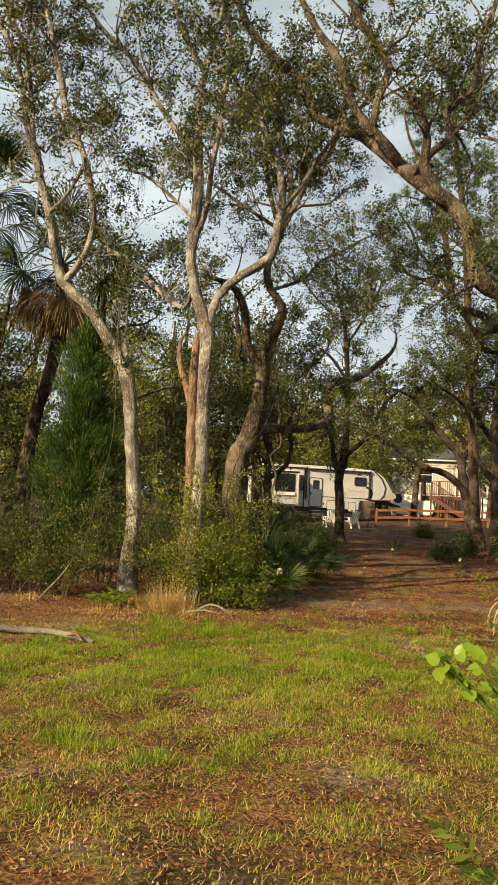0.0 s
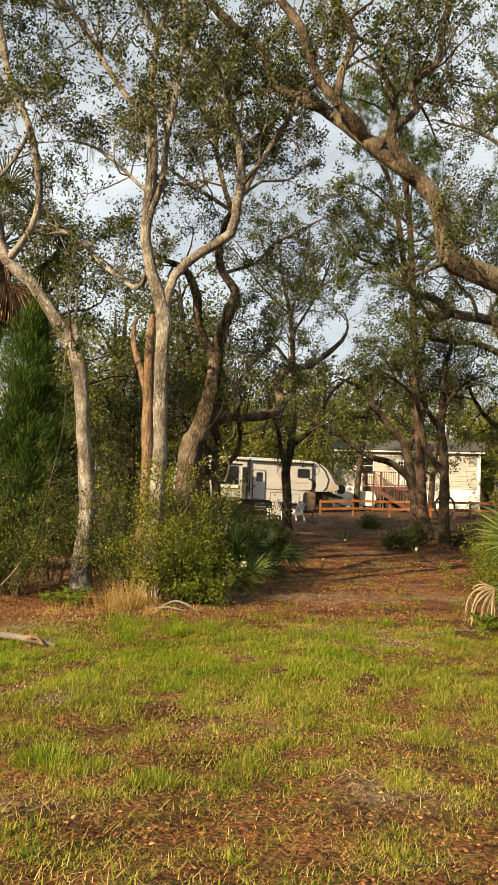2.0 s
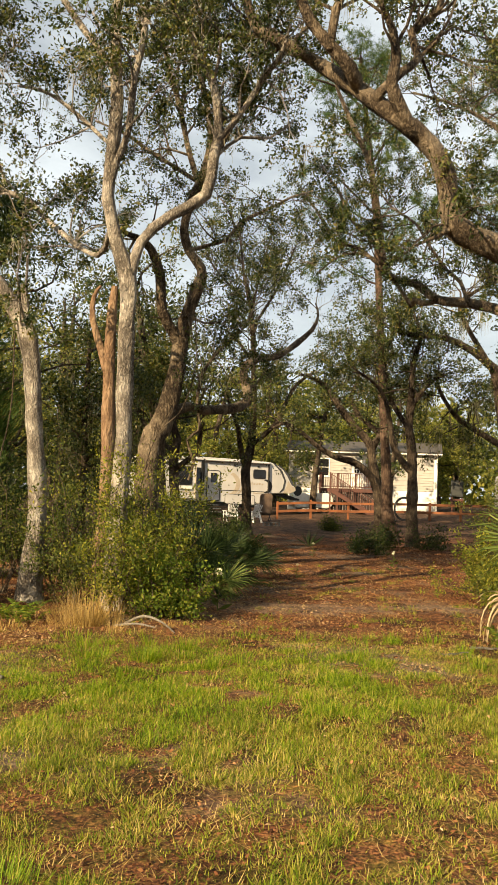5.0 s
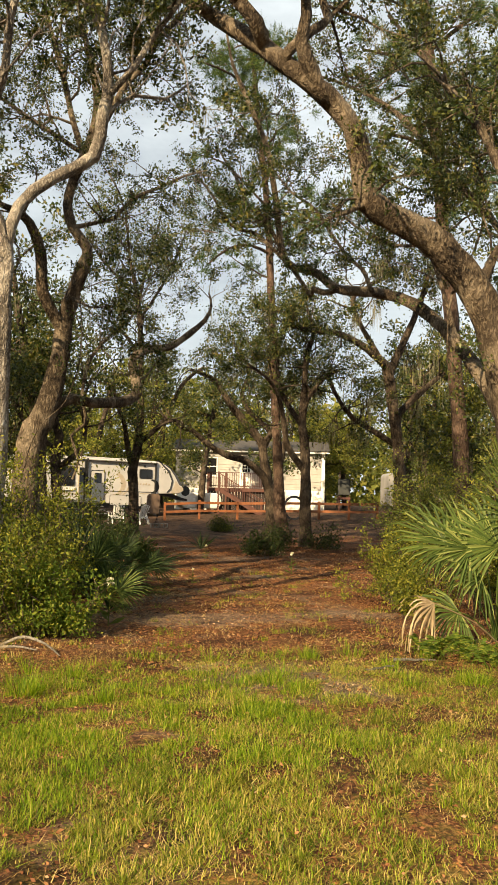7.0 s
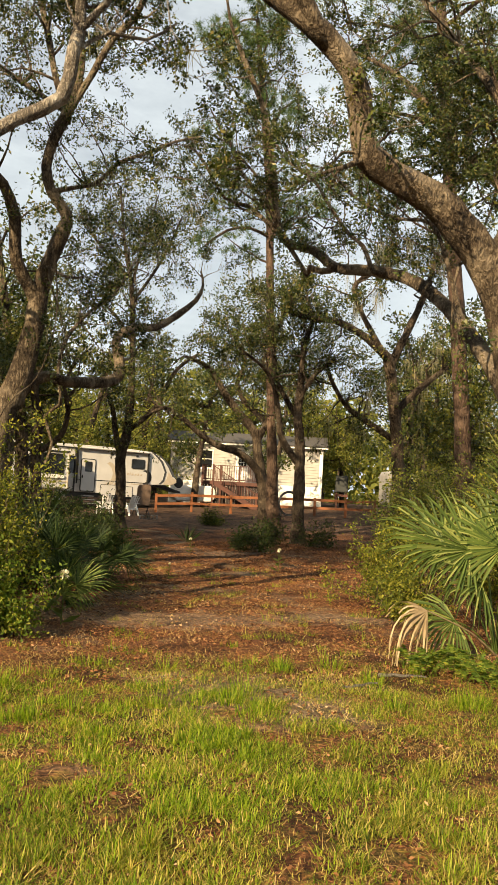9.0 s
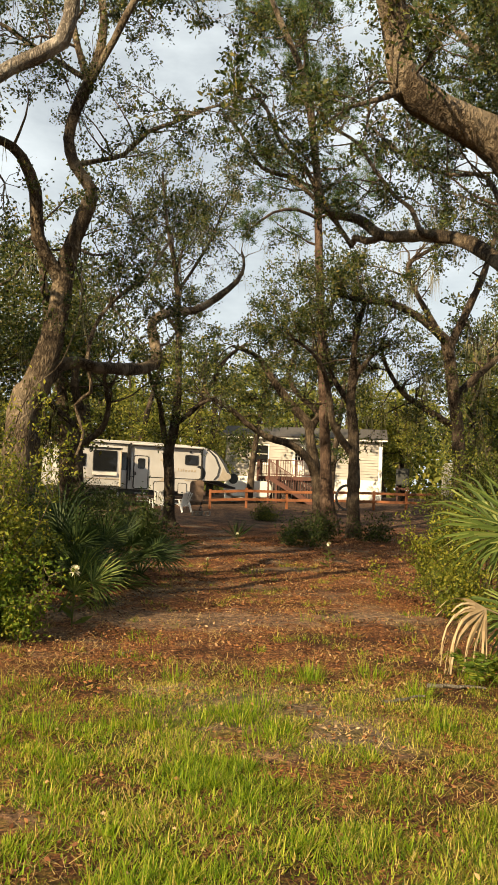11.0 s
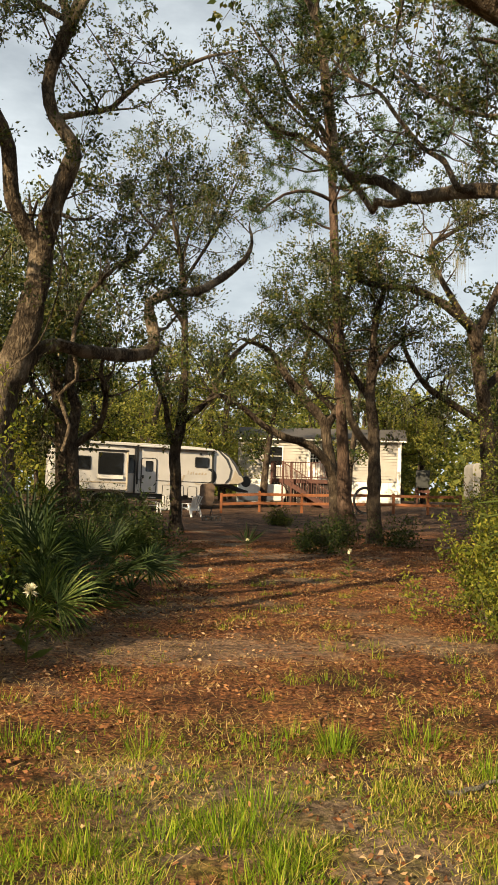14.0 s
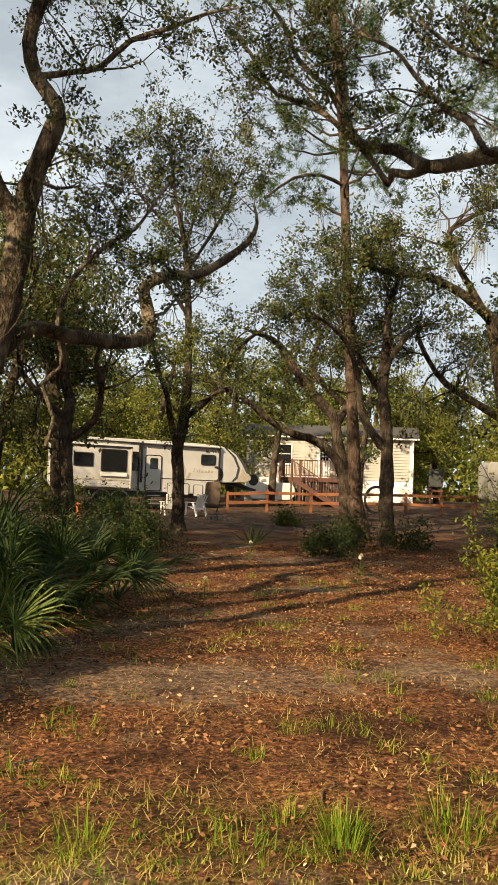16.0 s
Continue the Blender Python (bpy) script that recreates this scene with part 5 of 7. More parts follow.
# thicket at the foot of the pale oaks
for x, y, h, r, g, n, label in (
        (-5.6, 16.3, 1.7, 1.1, LEAF_SHRUB, 3600, "tangled olive-green shrub at the wood's edge"), (-4.4, 15.7, 1.5, 1.0, LEAF_SHRUB, 3600, "tangled olive-green shrub at the wood's edge"),
        (-3.4, 15.4, 1.3, 0.9, LEAF_SHRUB, 3200, "tangled olive-green shrub at the wood's edge"), (-6.8, 17.2, 2.1, 1.3, LEAF_SHADED, 3600, "shaded leafy shrub under the oaks"),
        (-3.0, 17.4, 2.4, 1.1, LEAF_SHRUB, 3600, "leafy shrub beside a bent oak trunk"), (-1.7, 16.4, 1.7, 1.0, LEAF_SHRUB, 4200, "leafy shrub between two oak trunks"),
        (-0.9, 15.0, 1.9, 0.9, LEAF_YELLOW, 3600, "yellow-green shrub catching the sun"), (-0.55, 15.6, 2.3, 0.85, LEAF_YELLOW, 4400, "tall yellow-green shrub catching the sun"),
        (-0.35, 16.5, 2.0, 0.75, LEAF_YELLOW, 3000, "yellow-green shrub catching the sun"), (-0.45, 14.75, 1.0, 0.65, LEAF_LIME, 3400, "bright green low shrub in the sun"),
        (0.05, 15.0, 0.8, 0.5, LEAF_LIME, 2200, "bright green low shrub in the sun"), (-5.2, 14.9, 0.9, 0.8, LEAF_SHRUB, 2200, "scrubby low shrub in dry grass"),
        (-7.4, 15.2, 1.3, 1.1, LEAF_SHRUB, 3000, "tangled olive-green shrub at the wood's edge"), (-0.9, 18.2, 1.9, 1.2, LEAF_SHADED, 4000, "shaded leafy shrub under the oaks"),
        (0.6, 20.3, 1.2, 1.1, LEAF_SHADED, 3600, "shaded leafy shrub beneath the crooked oak"), (-2.6, 20.5, 2.4, 1.4, LEAF_SHADED, 4000, "shaded leafy shrub beneath the crooked oak"),
        (1.2, 23.5, 1.1, 1.2, LEAF_SHADED, 3600, "shaded leafy shrub beneath the crooked oak"), (-5.5, 19.5, 2.0, 1.3, LEAF_SHADED, 3600, "shaded leafy shrub beside a cedar"),
        (2.2, 27.5, 1.0, 1.3, LEAF_SHADED, 3600, "low shaded shrub in the clearing"), (2.9, 33.2, 0.5, 0.8, LEAF_SHRUB, 1600, "low shaded shrub below a thin oak"),
        (7.2, 29.2, 0.45, 1.0, LEAF_SHADED, 1700, "low shaded shrub in front of the pine"), (8.4, 31.0, 0.7, 1.0, LEAF_SHADED, 1800, "low shaded shrub in front of the pine"), (10.2, 31.3, 0.6, 0.9, LEAF_SHADED, 1400, "low shaded shrub in front of the pine"),
        (8.9, 40.6, 0.5, 0.7, LEAF_SHRUB, 1600, "round green shrub near the rail fence"), (2.0, 41.5, 0.9, 1.3, LEAF_SHADED, 3000, "low shrub in front of the camper"), (0.2, 38.5, 1.2, 1.4, LEAF_SHRUB, 3400, "low shrub in front of the camper"),
        (5.75, 16.3, 0.6, 0.65, LEAF_YELLOW, 3200, "yellow-green shrub beside a fan palm"), (6.2, 17.6, 1.3, 0.9, LEAF_YELLOW, 5000, "leafy shrub behind a fan palm"), (7.2, 16.3, 1.6, 1.0, LEAF_YELLOW, 4400, "leafy shrub behind a fan palm"),
        (7.3, 18.5, 2.6, 1.3, LEAF_SHRUB, 5400, "tall shrub at the edge of the clearing"), (9.3, 21.5, 2.3, 1.5, LEAF_SHRUB, 5000, "tall shrub at the edge of the clearing"), (12.2, 26, 1.9, 1.4, LEAF_YELLOW, 4600, "yellow-green shrub below a mossy oak"),
        (13.2, 30.5, 1.8, 1.4, LEAF_YELLOW, 4000, "yellow-green shrub below a mossy oak"), (15.5, 33, 2.2, 1.6, LEAF_SHRUB, 4000, "leafy shrub near the rail fence")):
    big = y > 25
    shrub("shrub", label, (x, y), h, r, g, leaves=int(n * (1.2 if big else 1.5)), leaf=0.085 if big else 0.053, spread=0.16 if big else 0.1)

# fan palms
fan_palm("fan_palm", "sunlit green fan palm spreading low over the leaf litter", (5.75, 13.9),
         [(-120, 61, 1.53, 0.95, 0.15, -95, 12, 1.15), (170, 74, 1.78, 1.0, 0.15, -95, 28, 1.1), (-130, 55, 1.15, 0.85, 0.5, -105, 16, 0.95), (-150, 68, 1.5, 0.95, 0.3, -60, 35, 1.2), (120, 66, 1.7, 1.0, 0.3, 80, 30, 1.0),
          (150, 50, 1.2, 0.9, 0.4, 130, 20, 0.8), (20, 60, 1.5, 1.0, 0.3), (60, 55, 1.4, 1.0, 0.3), (-40, 62, 1.5, 0.95, 0.3, -70, 30, 1.0), (-100, 35, 0.8, 0.75, 0.7, -100, -10, 0.8), (175, 40, 0.9, 0.8, 0.6, 175, 0, 0.5), (-170, 80, 2.0, 0.95, 0.25, -130, 50, 1.2)], PALM_GREEN, PALM_GREEN)
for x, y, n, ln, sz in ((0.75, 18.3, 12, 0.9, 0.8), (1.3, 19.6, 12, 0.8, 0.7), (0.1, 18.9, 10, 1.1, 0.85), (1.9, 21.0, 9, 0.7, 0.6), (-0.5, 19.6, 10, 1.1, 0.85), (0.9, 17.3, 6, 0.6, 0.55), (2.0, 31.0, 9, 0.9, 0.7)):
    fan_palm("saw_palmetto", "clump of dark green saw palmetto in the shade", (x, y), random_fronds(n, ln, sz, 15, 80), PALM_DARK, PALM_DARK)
fan_palm("young_palmetto", "small pale-green palmetto fan at the thicket's foot", (0.55, 16.6), [(100, 45, 0.55, 0.55, 0.3), (70, 60, 0.5, 0.5, 0.3), (150, 40, 0.45, 0.45, 0.35)], PALM_GREEN, PALM_GREEN)
fan_palm("cabbage_palm", "tall cabbage palm with a dark crown", (-7.3, 20.2), random_fronds(22, 1.5, 1.1, -35, 70, 0.5), PALM_DARK, PALM_DARK, 9.2, 0.2)


def skirted_palm():
    """A leaning cabbage palm, old brown fronds hanging about its neck."""
    x, y = LEANING_TRUNK[0][:2]
    t = thing("cabbage_palm", "leaning cabbage palm with a skirt of dead brown fronds", "palm", at_land(x, y))
    back = t.matrix_world.inverted().translation
    p = smooth_path(to_ground(LEANING_TRUNK)) + np.array([back.x, back.y, back.z, 0])
    part("trunk", tubes_mesh("trunk", [p], 12, 0.06), BARK_SHADED, t)
    top = p[-1, :3]
    for k in range(34):
        dead = k < 14
        b = rng.uniform(0, 6.28)
        rise = radians(rng.uniform(-75, -30) if dead else rng.uniform(-15, 75))
        d = np.array([math.sin(b) * math.cos(rise), math.cos(b) * math.cos(rise), math.sin(rise)])
        end = top + d * (0.9 if dead else 1.4) - (0, 0, 0.4 if dead else 0)
        fr = part("frond", mesh_quads("fan", frond_arrays(end, d - (0, 0, 0.9 if dead else 0.3), 1.1, droop=1.2 if dead else 0.5), np.arange(26 * 24), 4), PALM_SKIRT if dead else PALM_DARK, t, "hanging dead brown frond" if dead else "")
        part("stalk", tubes_mesh("stalk", [smooth_path([(*top, 0.02), (*((top + end) / 2 + (0, 0, 0.1)), 0.015), (*end, 0.01)])], 5), PALM_SKIRT if dead else PALM_DARK, fr)


skirted_palm()


def dead_frond():
    """A dry palm leaf on a bowed stalk: a pleated fan whose long tips hang to the ground."""
    hub = np.array([4.46, 13.3, 0.12])
    root = np.array(at_land(5.7, 13.8))
    t = thing("dead_palm_frond", "dry tan palm frond drooping to the ground on its stalk", "palm frond", tuple(root))
    count = 24
    for k in range(count):
        a = radians(22 - 112 * k / (count - 1))
        d = unit(np.array([-math.cos(a), rng.normal(-0.12, 0.1), math.sin(a)]))
        pleat = np.array([0, -0.014 if k % 2 else 0.014, 0])
        side = unit(np.cross(d, (0.05, -1, 0.1)))
        reach = rng.uniform(0.62, 0.92) * (0.7 if k > 17 else 0.62 if k < 5 else 1.0)
        p, q = hub.copy(), []
        floor_z = float(land(hub[0] - 0.4, hub[1])) + 0.01
        widths = (0.004, 0.011, 0.015, 0.009, 0.006, 0.005, 0.002)
        for i in range(6):
            step = reach / 6
            bend = max(0.0, (i - 1.2) / 3.2) * (1.3 if k > 3 else 0.4)
            d = unit(d + np.array([0, 0, -bend]))
            nxt = p + d * step
            nxt[2] = max(nxt[2], floor_z)
            q.append([p - side * widths[i] + pleat * (i / 6), p + side * widths[i] - pleat * (i / 6), nxt + side * widths[i + 1] - pleat * ((i + 1) / 6), nxt - side * widths[i + 1] + pleat * ((i + 1) / 6)])
            p = nxt
        part("blade", mesh_quads("blade", np.array(q) - root, np.arange(24), 4), PALM_DEAD, t)
    mid = (hub + root) / 2 + np.array([0.1, 0, 0.02])
    part("stalk", tubes_mesh("stalk", [smooth_path([(*(hub - root), 0.008), (*(mid - root), 0.010), (0, 0, 0.0, 0.014)])], 6), PALM_DEAD, t)


dead_frond()

# ferns and broad-leaved weeds
fern_patch("fern_patch", "bright green fern patch beside dry leaves", (4.5, 12.9), 46, 0.42, LEAF_LIME, 0.5)
fern_patch("fern_patch", "bright green fern patch beside dry leaves", (4.75, 12.2), 30, 0.36, LEAF_LIME, 0.4)
fern_patch("fern_patch", "bright green fern tuft below the thicket", (-2.3, 14.5), 26, 0.42, LEAF_LIME, 0.42)


def roadside_vine():
    """Tall weed beside the start of the walk: leaning stems, broad glossy leaves at their tips, feathery leaves below."""
    t = thing("broad_leaved_weed", "tall leaning weed with broad yellow-green leaves", "weed", at_land(1.25, 2.5))
    stems, c, w, L = [], [], [], []
    o = np.array(at_land(1.25, 2.5))
    for k in range(9):
        tip = np.array([0.57 + 0.035 * k + rng.uniform(-0.02, 0.02), 2.45 + rng.uniform(-0.12, 0.15), rng.uniform(1.11, 1.17)]) - o
        s = smooth_path([(rng.normal(0, 0.05), rng.normal(0, 0.05), -0.03, 0.006), (tip[0] * 0.25, tip[1] * 0.4, tip[2] * 0.62, 0.005), (*tip, 0.002)], 0.1)
        stems.append(s)
        for _ in range(5):
            c.append(s[-1 - rng.integers(0, 2), :3] + rng.normal(0, 1, 3) * (0.03, 0.03, 0.014))
            w.append(rng.normal(0, 1, 3))
            L.append(rng.uniform(0.03, 0.055))
    for s in stems:
        part("stem", tubes_mesh("stem", [s], 5), LEAF_LIME, t)
    for a, b, l in zip(c, w, L):
        face = unit(np.array([-0.2, -0.45, 0.85]) + rng.normal(0, 0.35, 3))
        d = unit(b - face * np.dot(b, face))
        side = unit(np.cross(d, face))
        up = np.cross(side, d)
        rim = [(0, 0), (0.02, 0.3), (0.3, 0.5), (0.7, 0.36), (1, 0), (0.7, -0.36), (0.3, -0.5), (0.02, -0.3)]
        vs = [a + d * l * u + side * l * v * 0.9 + up * l * 0.25 * abs(v) for u, v in rim] + [a + d * l * 0.45]
        part("leaf", mesh_of("leaf", vs, [(8, i, (i + 1) % 8) for i in range(8)], True), LEAF_VINE, t)


roadside_vine()
fern_patch("fern_patch", "green fern fronds at the edge of the lawn", (1.28, 3.5), 22, 0.58, LEAF_LIME, 0.2)

# unseen trees added to close the place at its sides and behind and cut skylight, well apart so that the low sun comes
# through
sky_blocker = far_tree((17, 6), 12, 4.0, LEAF_WOOD, leaf=0.45, leaves=2200)
for x, y, turn, size in ((16, -6, 40, 0.9), (21, 14, 100, 1.1), (20, 11, 10, 0.8), (24, 22, 170, 1.1), (6, -20, 200, 0.9), (14, -18, 250, 1.0), (-4, -26, 300, 0.8), (-15, -24, 75, 0.8), (-24, -14, 120, 0.8),
                         (-27, 2, 20, 0.9), (-23, 14, 330, 1.0), (-18, 22, 260, 1.1), (-25, 26, 140, 1.2), (-13, 19, 50, 1.0)):
    o = copy_thing(sky_blocker, pose(*at_land(x, y), 0, 0, turn))
    o.scale = (size, size, size)


# ---- materials of built things ----
RV_WHITE = plain("camper white gelcoat", (0.5, 0.49, 0.47), 0.3, vary=0.1, scale=1.2)
TRAILER_GREY = plain("dull off-white trailer skin", (0.24, 0.235, 0.225), 0.5, vary=0.15, scale=1.5)
RV_TAN = plain("camper tan stripe", (0.42, 0.36, 0.28), 0.35, vary=0.1)
CAP_GREY = plain("smoked grey nose cap", (0.05, 0.052, 0.055), 0.18)
RV_BLACK = plain("camper black trim", (0.015, 0.015, 0.015), 0.4)
GLASS_DARK = plain("tinted window glass", (0.012, 0.013, 0.014), 0.06, vary=0.02)
RUBBER = plain("tyre rubber", (0.02, 0.02, 0.02), 0.85, bump=0.2)
STEEL = plain("galvanised steel", (0.45, 0.45, 0.44), 0.4, 0.9)
SIDING = plain("cream vinyl siding", (0.3, 0.283, 0.255), 0.55, vary=0.12, scale=2.0)
SKIRTING = plain("white vinyl skirting", (0.7, 0.68, 0.62), 0.5, vary=0.05)
ROOFING = plain("grey asphalt shingle", (0.055, 0.05, 0.046), 0.9, vary=0.3, scale=14, bump=0.4)
TRIM_WHITE = plain("white painted trim", (0.78, 0.76, 0.7), 0.5, vary=0.05)
DECK_RED = plain("red-brown stained timber", (0.066, 0.018, 0.009), 0.65, vary=0.3, scale=3.0, bump=0.25)
# near-black colour that stands in for the shade below the deck
DECK_SHADE = plain("under-deck shade boards", (0.022, 0.012, 0.009), 0.8, vary=0.3, scale=3.0, bump=0.25)
FENCE_WOOD = plain("orange-brown stained timber", (0.19, 0.062, 0.02), 0.65, vary=0.3, scale=3.0, bump=0.25)
PLASTIC_WHITE = plain("white moulded plastic", (0.8, 0.79, 0.76), 0.4, vary=0.04)
CANVAS_BROWN = plain("brown woven seat cloth", (0.13, 0.085, 0.06), 0.8, vary=0.2, bump=0.2, bump_scale=120)
CONCRETE = plain("grey concrete", (0.17, 0.16, 0.145), 0.9, vary=0.2, bump=0.3)
METAL_BLACK = plain("black painted metal", (0.018, 0.018, 0.02), 0.45, 0.2)
BOX_GREY = plain("grey painted steel and shaded end wall", (0.026, 0.029, 0.027), 0.75)
PAINT_RED = plain("faded red plastic", (0.32, 0.035, 0.02), 0.5)
PAINT_ORANGE = plain("orange plastic", (0.6, 0.16, 0.03), 0.5)


def rounded(x0, x1, z0, z1, r, k=5):
    """A rounded rectangle in x and z."""
    out = []
    for cx, cz, a0 in ((x1 - r, z1 - r, 0), (x0 + r, z1 - r, 90), (x0 + r, z0 + r, 180), (x1 - r, z0 + r, 270)):
        for i in range(k):
            a = radians(a0 + 90 * i / (k - 1))
            out.append((cx + r * math.cos(a), cz + r * math.sin(a)))
    return out


def plate(name, outline, y0, y1):
    return bm_mesh(name, lambda bm: prism(bm, outline, y0, y1))


def disc_part(name, parent, x, y, z, r, thick, material, label="", sides=24):
    def build(bm):
        prism(bm, [(x + r * math.cos(6.2832 * i / sides), z + r * math.sin(6.2832 * i / sides)) for i in range(sides)], y - thick / 2, y + thick / 2)
    return part(name, bm_mesh(name, build, 0.0), material, parent, label)


def arc(cx, cz, rx, rz, a0, a1, k=14):
    return [(cx + rx * math.cos(radians(a0 + (a1 - a0) * i / (k - 1))), cz + rz * math.sin(radians(a0 + (a1 - a0) * i / (k - 1)))) for i in range(k)]


def crescent(x, z, r, inner, shift, a0, a1):
    """A swoosh: the band between two circles."""
    return arc(x, z, r, r, a0, a1) + arc(x + shift, z, inner, inner, a1, a0)


def camper():
    """Fifth-wheel travel trailer; x runs along its near side from tail to nose, y into it."""
    t = thing("camper_trailer", "white fifth-wheel camper with black trim and tan swooshes", "camper trailer", at_land(4.28, 50.6), 18)
    H = 3.48
    shell = [(-4.55, 0.95), (-4.7, 1.2), (-4.7, H - 0.25), (-4.5, H - 0.05), (0, H), (2.6, H - 0.02), (3.8, H - 0.08), (4.5, H - 0.28), (5.05, H - 0.75), (5.45, H - 1.35), (5.62, 1.72), (5.35, 1.55), (3.75, 1.50), (3.35, 0.85)]
    part("body", bm_mesh("body", lambda bm: prism(bm, shell, 0, 2.45), 0.03), RV_WHITE, t)
    cap = [(4.2, H - 0.2), (4.5, H - 0.28), (5.05, H - 0.75), (5.45, H - 1.35), (5.56, 1.95), (5.3, 2.05), (5.0, 2.55), (4.66, 2.98)]
    part("front_cap", plate("front_cap", [(x + (0.012 if x > 4.4 else 0), z + 0.006) for x, z in cap], -0.012, 2.462), CAP_GREY, t, "dark tinted nose cap")
    part("nose_panel", plate("nose_panel", [(5.05, 2.32), (5.3, 2.0), (5.57, 1.9), (5.6, 1.74), (5.3, 1.58), (4.72, 1.56), (4.95, 1.95)], -0.016, -0.002), RV_TAN, t, "tan lower nose panel")
    part("cap_band", plate("cap_band", [(3.95, H - 0.14), (4.1, H - 0.16), (4.62, 2.9), (4.9, 2.3), (4.78, 1.75), (4.55, 1.58), (4.44, 1.58), (4.68, 1.85), (4.78, 2.3), (4.5, 2.85)], -0.018, -0.004), CAP_GREY, t, "dark band along the cap")
    part("roof_rail", bm_mesh("roof_rail", lambda bm: box(bm, -4.66, 3.75, -0.06, 0.03, H - 0.24, H - 0.16), 0.012), RV_BLACK, t, "black awning rail")
    part("awning_tube", tubes_mesh("awning", [smooth_path([(-0.62, -0.13, H - 0.16, 0.06), (1.6, -0.13, H - 0.16, 0.06), (3.62, -0.13, H - 0.16, 0.06)])], 10), RV_WHITE, t, "rolled white awning")
    for x in (-0.65, 3.66):
        part("awning_arm", box_mesh("awning_arm", x - 0.035, x + 0.035, -0.10, -0.005, 1.35, H - 0.1, 0.008), RV_BLACK, t)
    for x in (1.35, 2.95):
        part("lamp", box_mesh("lamp", x - 0.07, x + 0.07, -0.05, 0, H - 0.44, H - 0.34, 0.01), RV_BLACK, t)
    part("belt_stripe", box_mesh("belt_stripe", -0.6, 3.4, -0.01, 0.002, 1.56, 1.60), RV_BLACK, t, "thin black belt line")
    part("underbelly", box_mesh("underbelly", -4.55, 3.3, 0.12, 2.3, 0.62, 0.96, 0.02), RV_BLACK, t)
    d = part("door", bm_mesh("door", lambda bm: prism(bm, rounded(-0.44, 0.44, 0.92, 2.74, 0.12), -0.03, 0.01)), RV_BLACK, t, "white entry door in a black frame")
    part("panel", plate("panel", rounded(-0.39, 0.39, 0.97, 2.69, 0.09), -0.045, -0.02), RV_WHITE, d)
    part("pane", plate("pane", rounded(-0.20, 0.22, 2.02, 2.58, 0.07), -0.056, -0.03), GLASS_DARK, d, "dark window pane")
    part("handle", box_mesh("handle", -0.37, -0.30, -0.09, -0.04, 1.66, 1.84, 0.012), RV_BLACK, d)
    part("grab_rail", tubes_mesh("grab", [smooth_path([(-0.56, -0.02, 1.2, 0.016), (-0.56, -0.12, 1.28, 0.016), (-0.56, -0.12, 2.0, 0.016), (-0.56, -0.02, 2.08, 0.016)])], 8), STEEL, t)
    for k in range(3):
        part("step", box_mesh("step", -0.35, 0.35, -0.22 - 0.22 * k, -0.02 - 0.22 * k, 0.68 - 0.2 * k, 0.72 - 0.2 * k, 0.006), STEEL, t)
    for x0, x1, z0, z1 in ((2.62, 3.46, 2.36, 2.92),):
        w = part("window", plate("window", rounded(x0, x1, z0, z1, 0.10), -0.025, 0.01), RV_BLACK, t, "dark window in a black frame")
        part("pane", plate("pane", rounded(x0 + 0.05, x1 - 0.05, z0 + 0.05, z1 - 0.05, 0.07), -0.034, -0.02), GLASS_DARK, w)
    # slide-out room
    s = part("slide_out", box_mesh("slide_out", -4.55, -1.5, -0.85, 0.0, 1.02, 2.98, 0.03), RV_WHITE, t, "white slide-out room")
    part("trim", box_mesh("trim", -4.6, -1.44, -0.89, -0.80, 2.93, 3.02, 0.01), RV_BLACK, s)
    part("corner", box_mesh("corner", -1.53, -1.46, -0.89, -0.81, 1.0, 2.95, 0.01), RV_TAN, s)
    w = part("window", plate("window", rounded(-3.02, -1.72, 1.78, 2.86, 0.06), -0.875, -0.84), RV_BLACK, s, "large dark window")
    part("pane", plate("pane", rounded(-2.97, -1.77, 1.83, 2.81, 0.05), -0.885, -0.87), GLASS_DARK, w)
    part("sill", box_mesh("sill", -3.02, -1.72, -0.93, -0.87, 1.56, 1.74, 0.01), TRIM_WHITE, s)
    w = part("window", plate("window", rounded(-4.35, -3.4, 1.98, 2.64, 0.06), -0.875, -0.84), RV_BLACK, s, "dark window")
    part("pane", plate("pane", rounded(-4.3, -3.45, 2.03, 2.59, 0.05), -0.885, -0.87), GLASS_DARK, w)
    part("belt", box_mesh("belt", -4.52, -1.53, -0.866, -0.845, 1.36, 1.42), RV_TAN, s)
    # dark panel added to stand in for the black gap beside the slide-out
    part("gap_filler", plate("gap_filler", rounded(-1.32, -0.82, 1.9, 2.85, 0.05), -0.02, 0.01), GLASS_DARK, t, "narrow dark filler panel beside the slide-out")
    part("slide_seal", box_mesh("slide_seal", -1.5, -1.4, -0.12, 0.0, 1.0, 3.02, 0.01), RV_BLACK, t)
    part("awning_strut", box_mesh("awning_strut", -0.82, -0.76, -0.10, -0.005, 0.9, 3.3, 0.008), RV_BLACK, t)
    # luggage doors
    for x0, x1, z0, z1 in ((0.78, 2.0, 0.78, 1.38), (2.24, 2.78, 0.72, 1.34)):
        h = part("luggage_door", plate("luggage_door", rounded(x0, x1, z0, z1, 0.08), -0.02, 0.01), RV_BLACK, t)
        part("panel", plate("panel", rounded(x0 + 0.03, x1 - 0.03, z0 + 0.03, z1 - 0.03, 0.06), -0.03, -0.012), RV_WHITE, h)
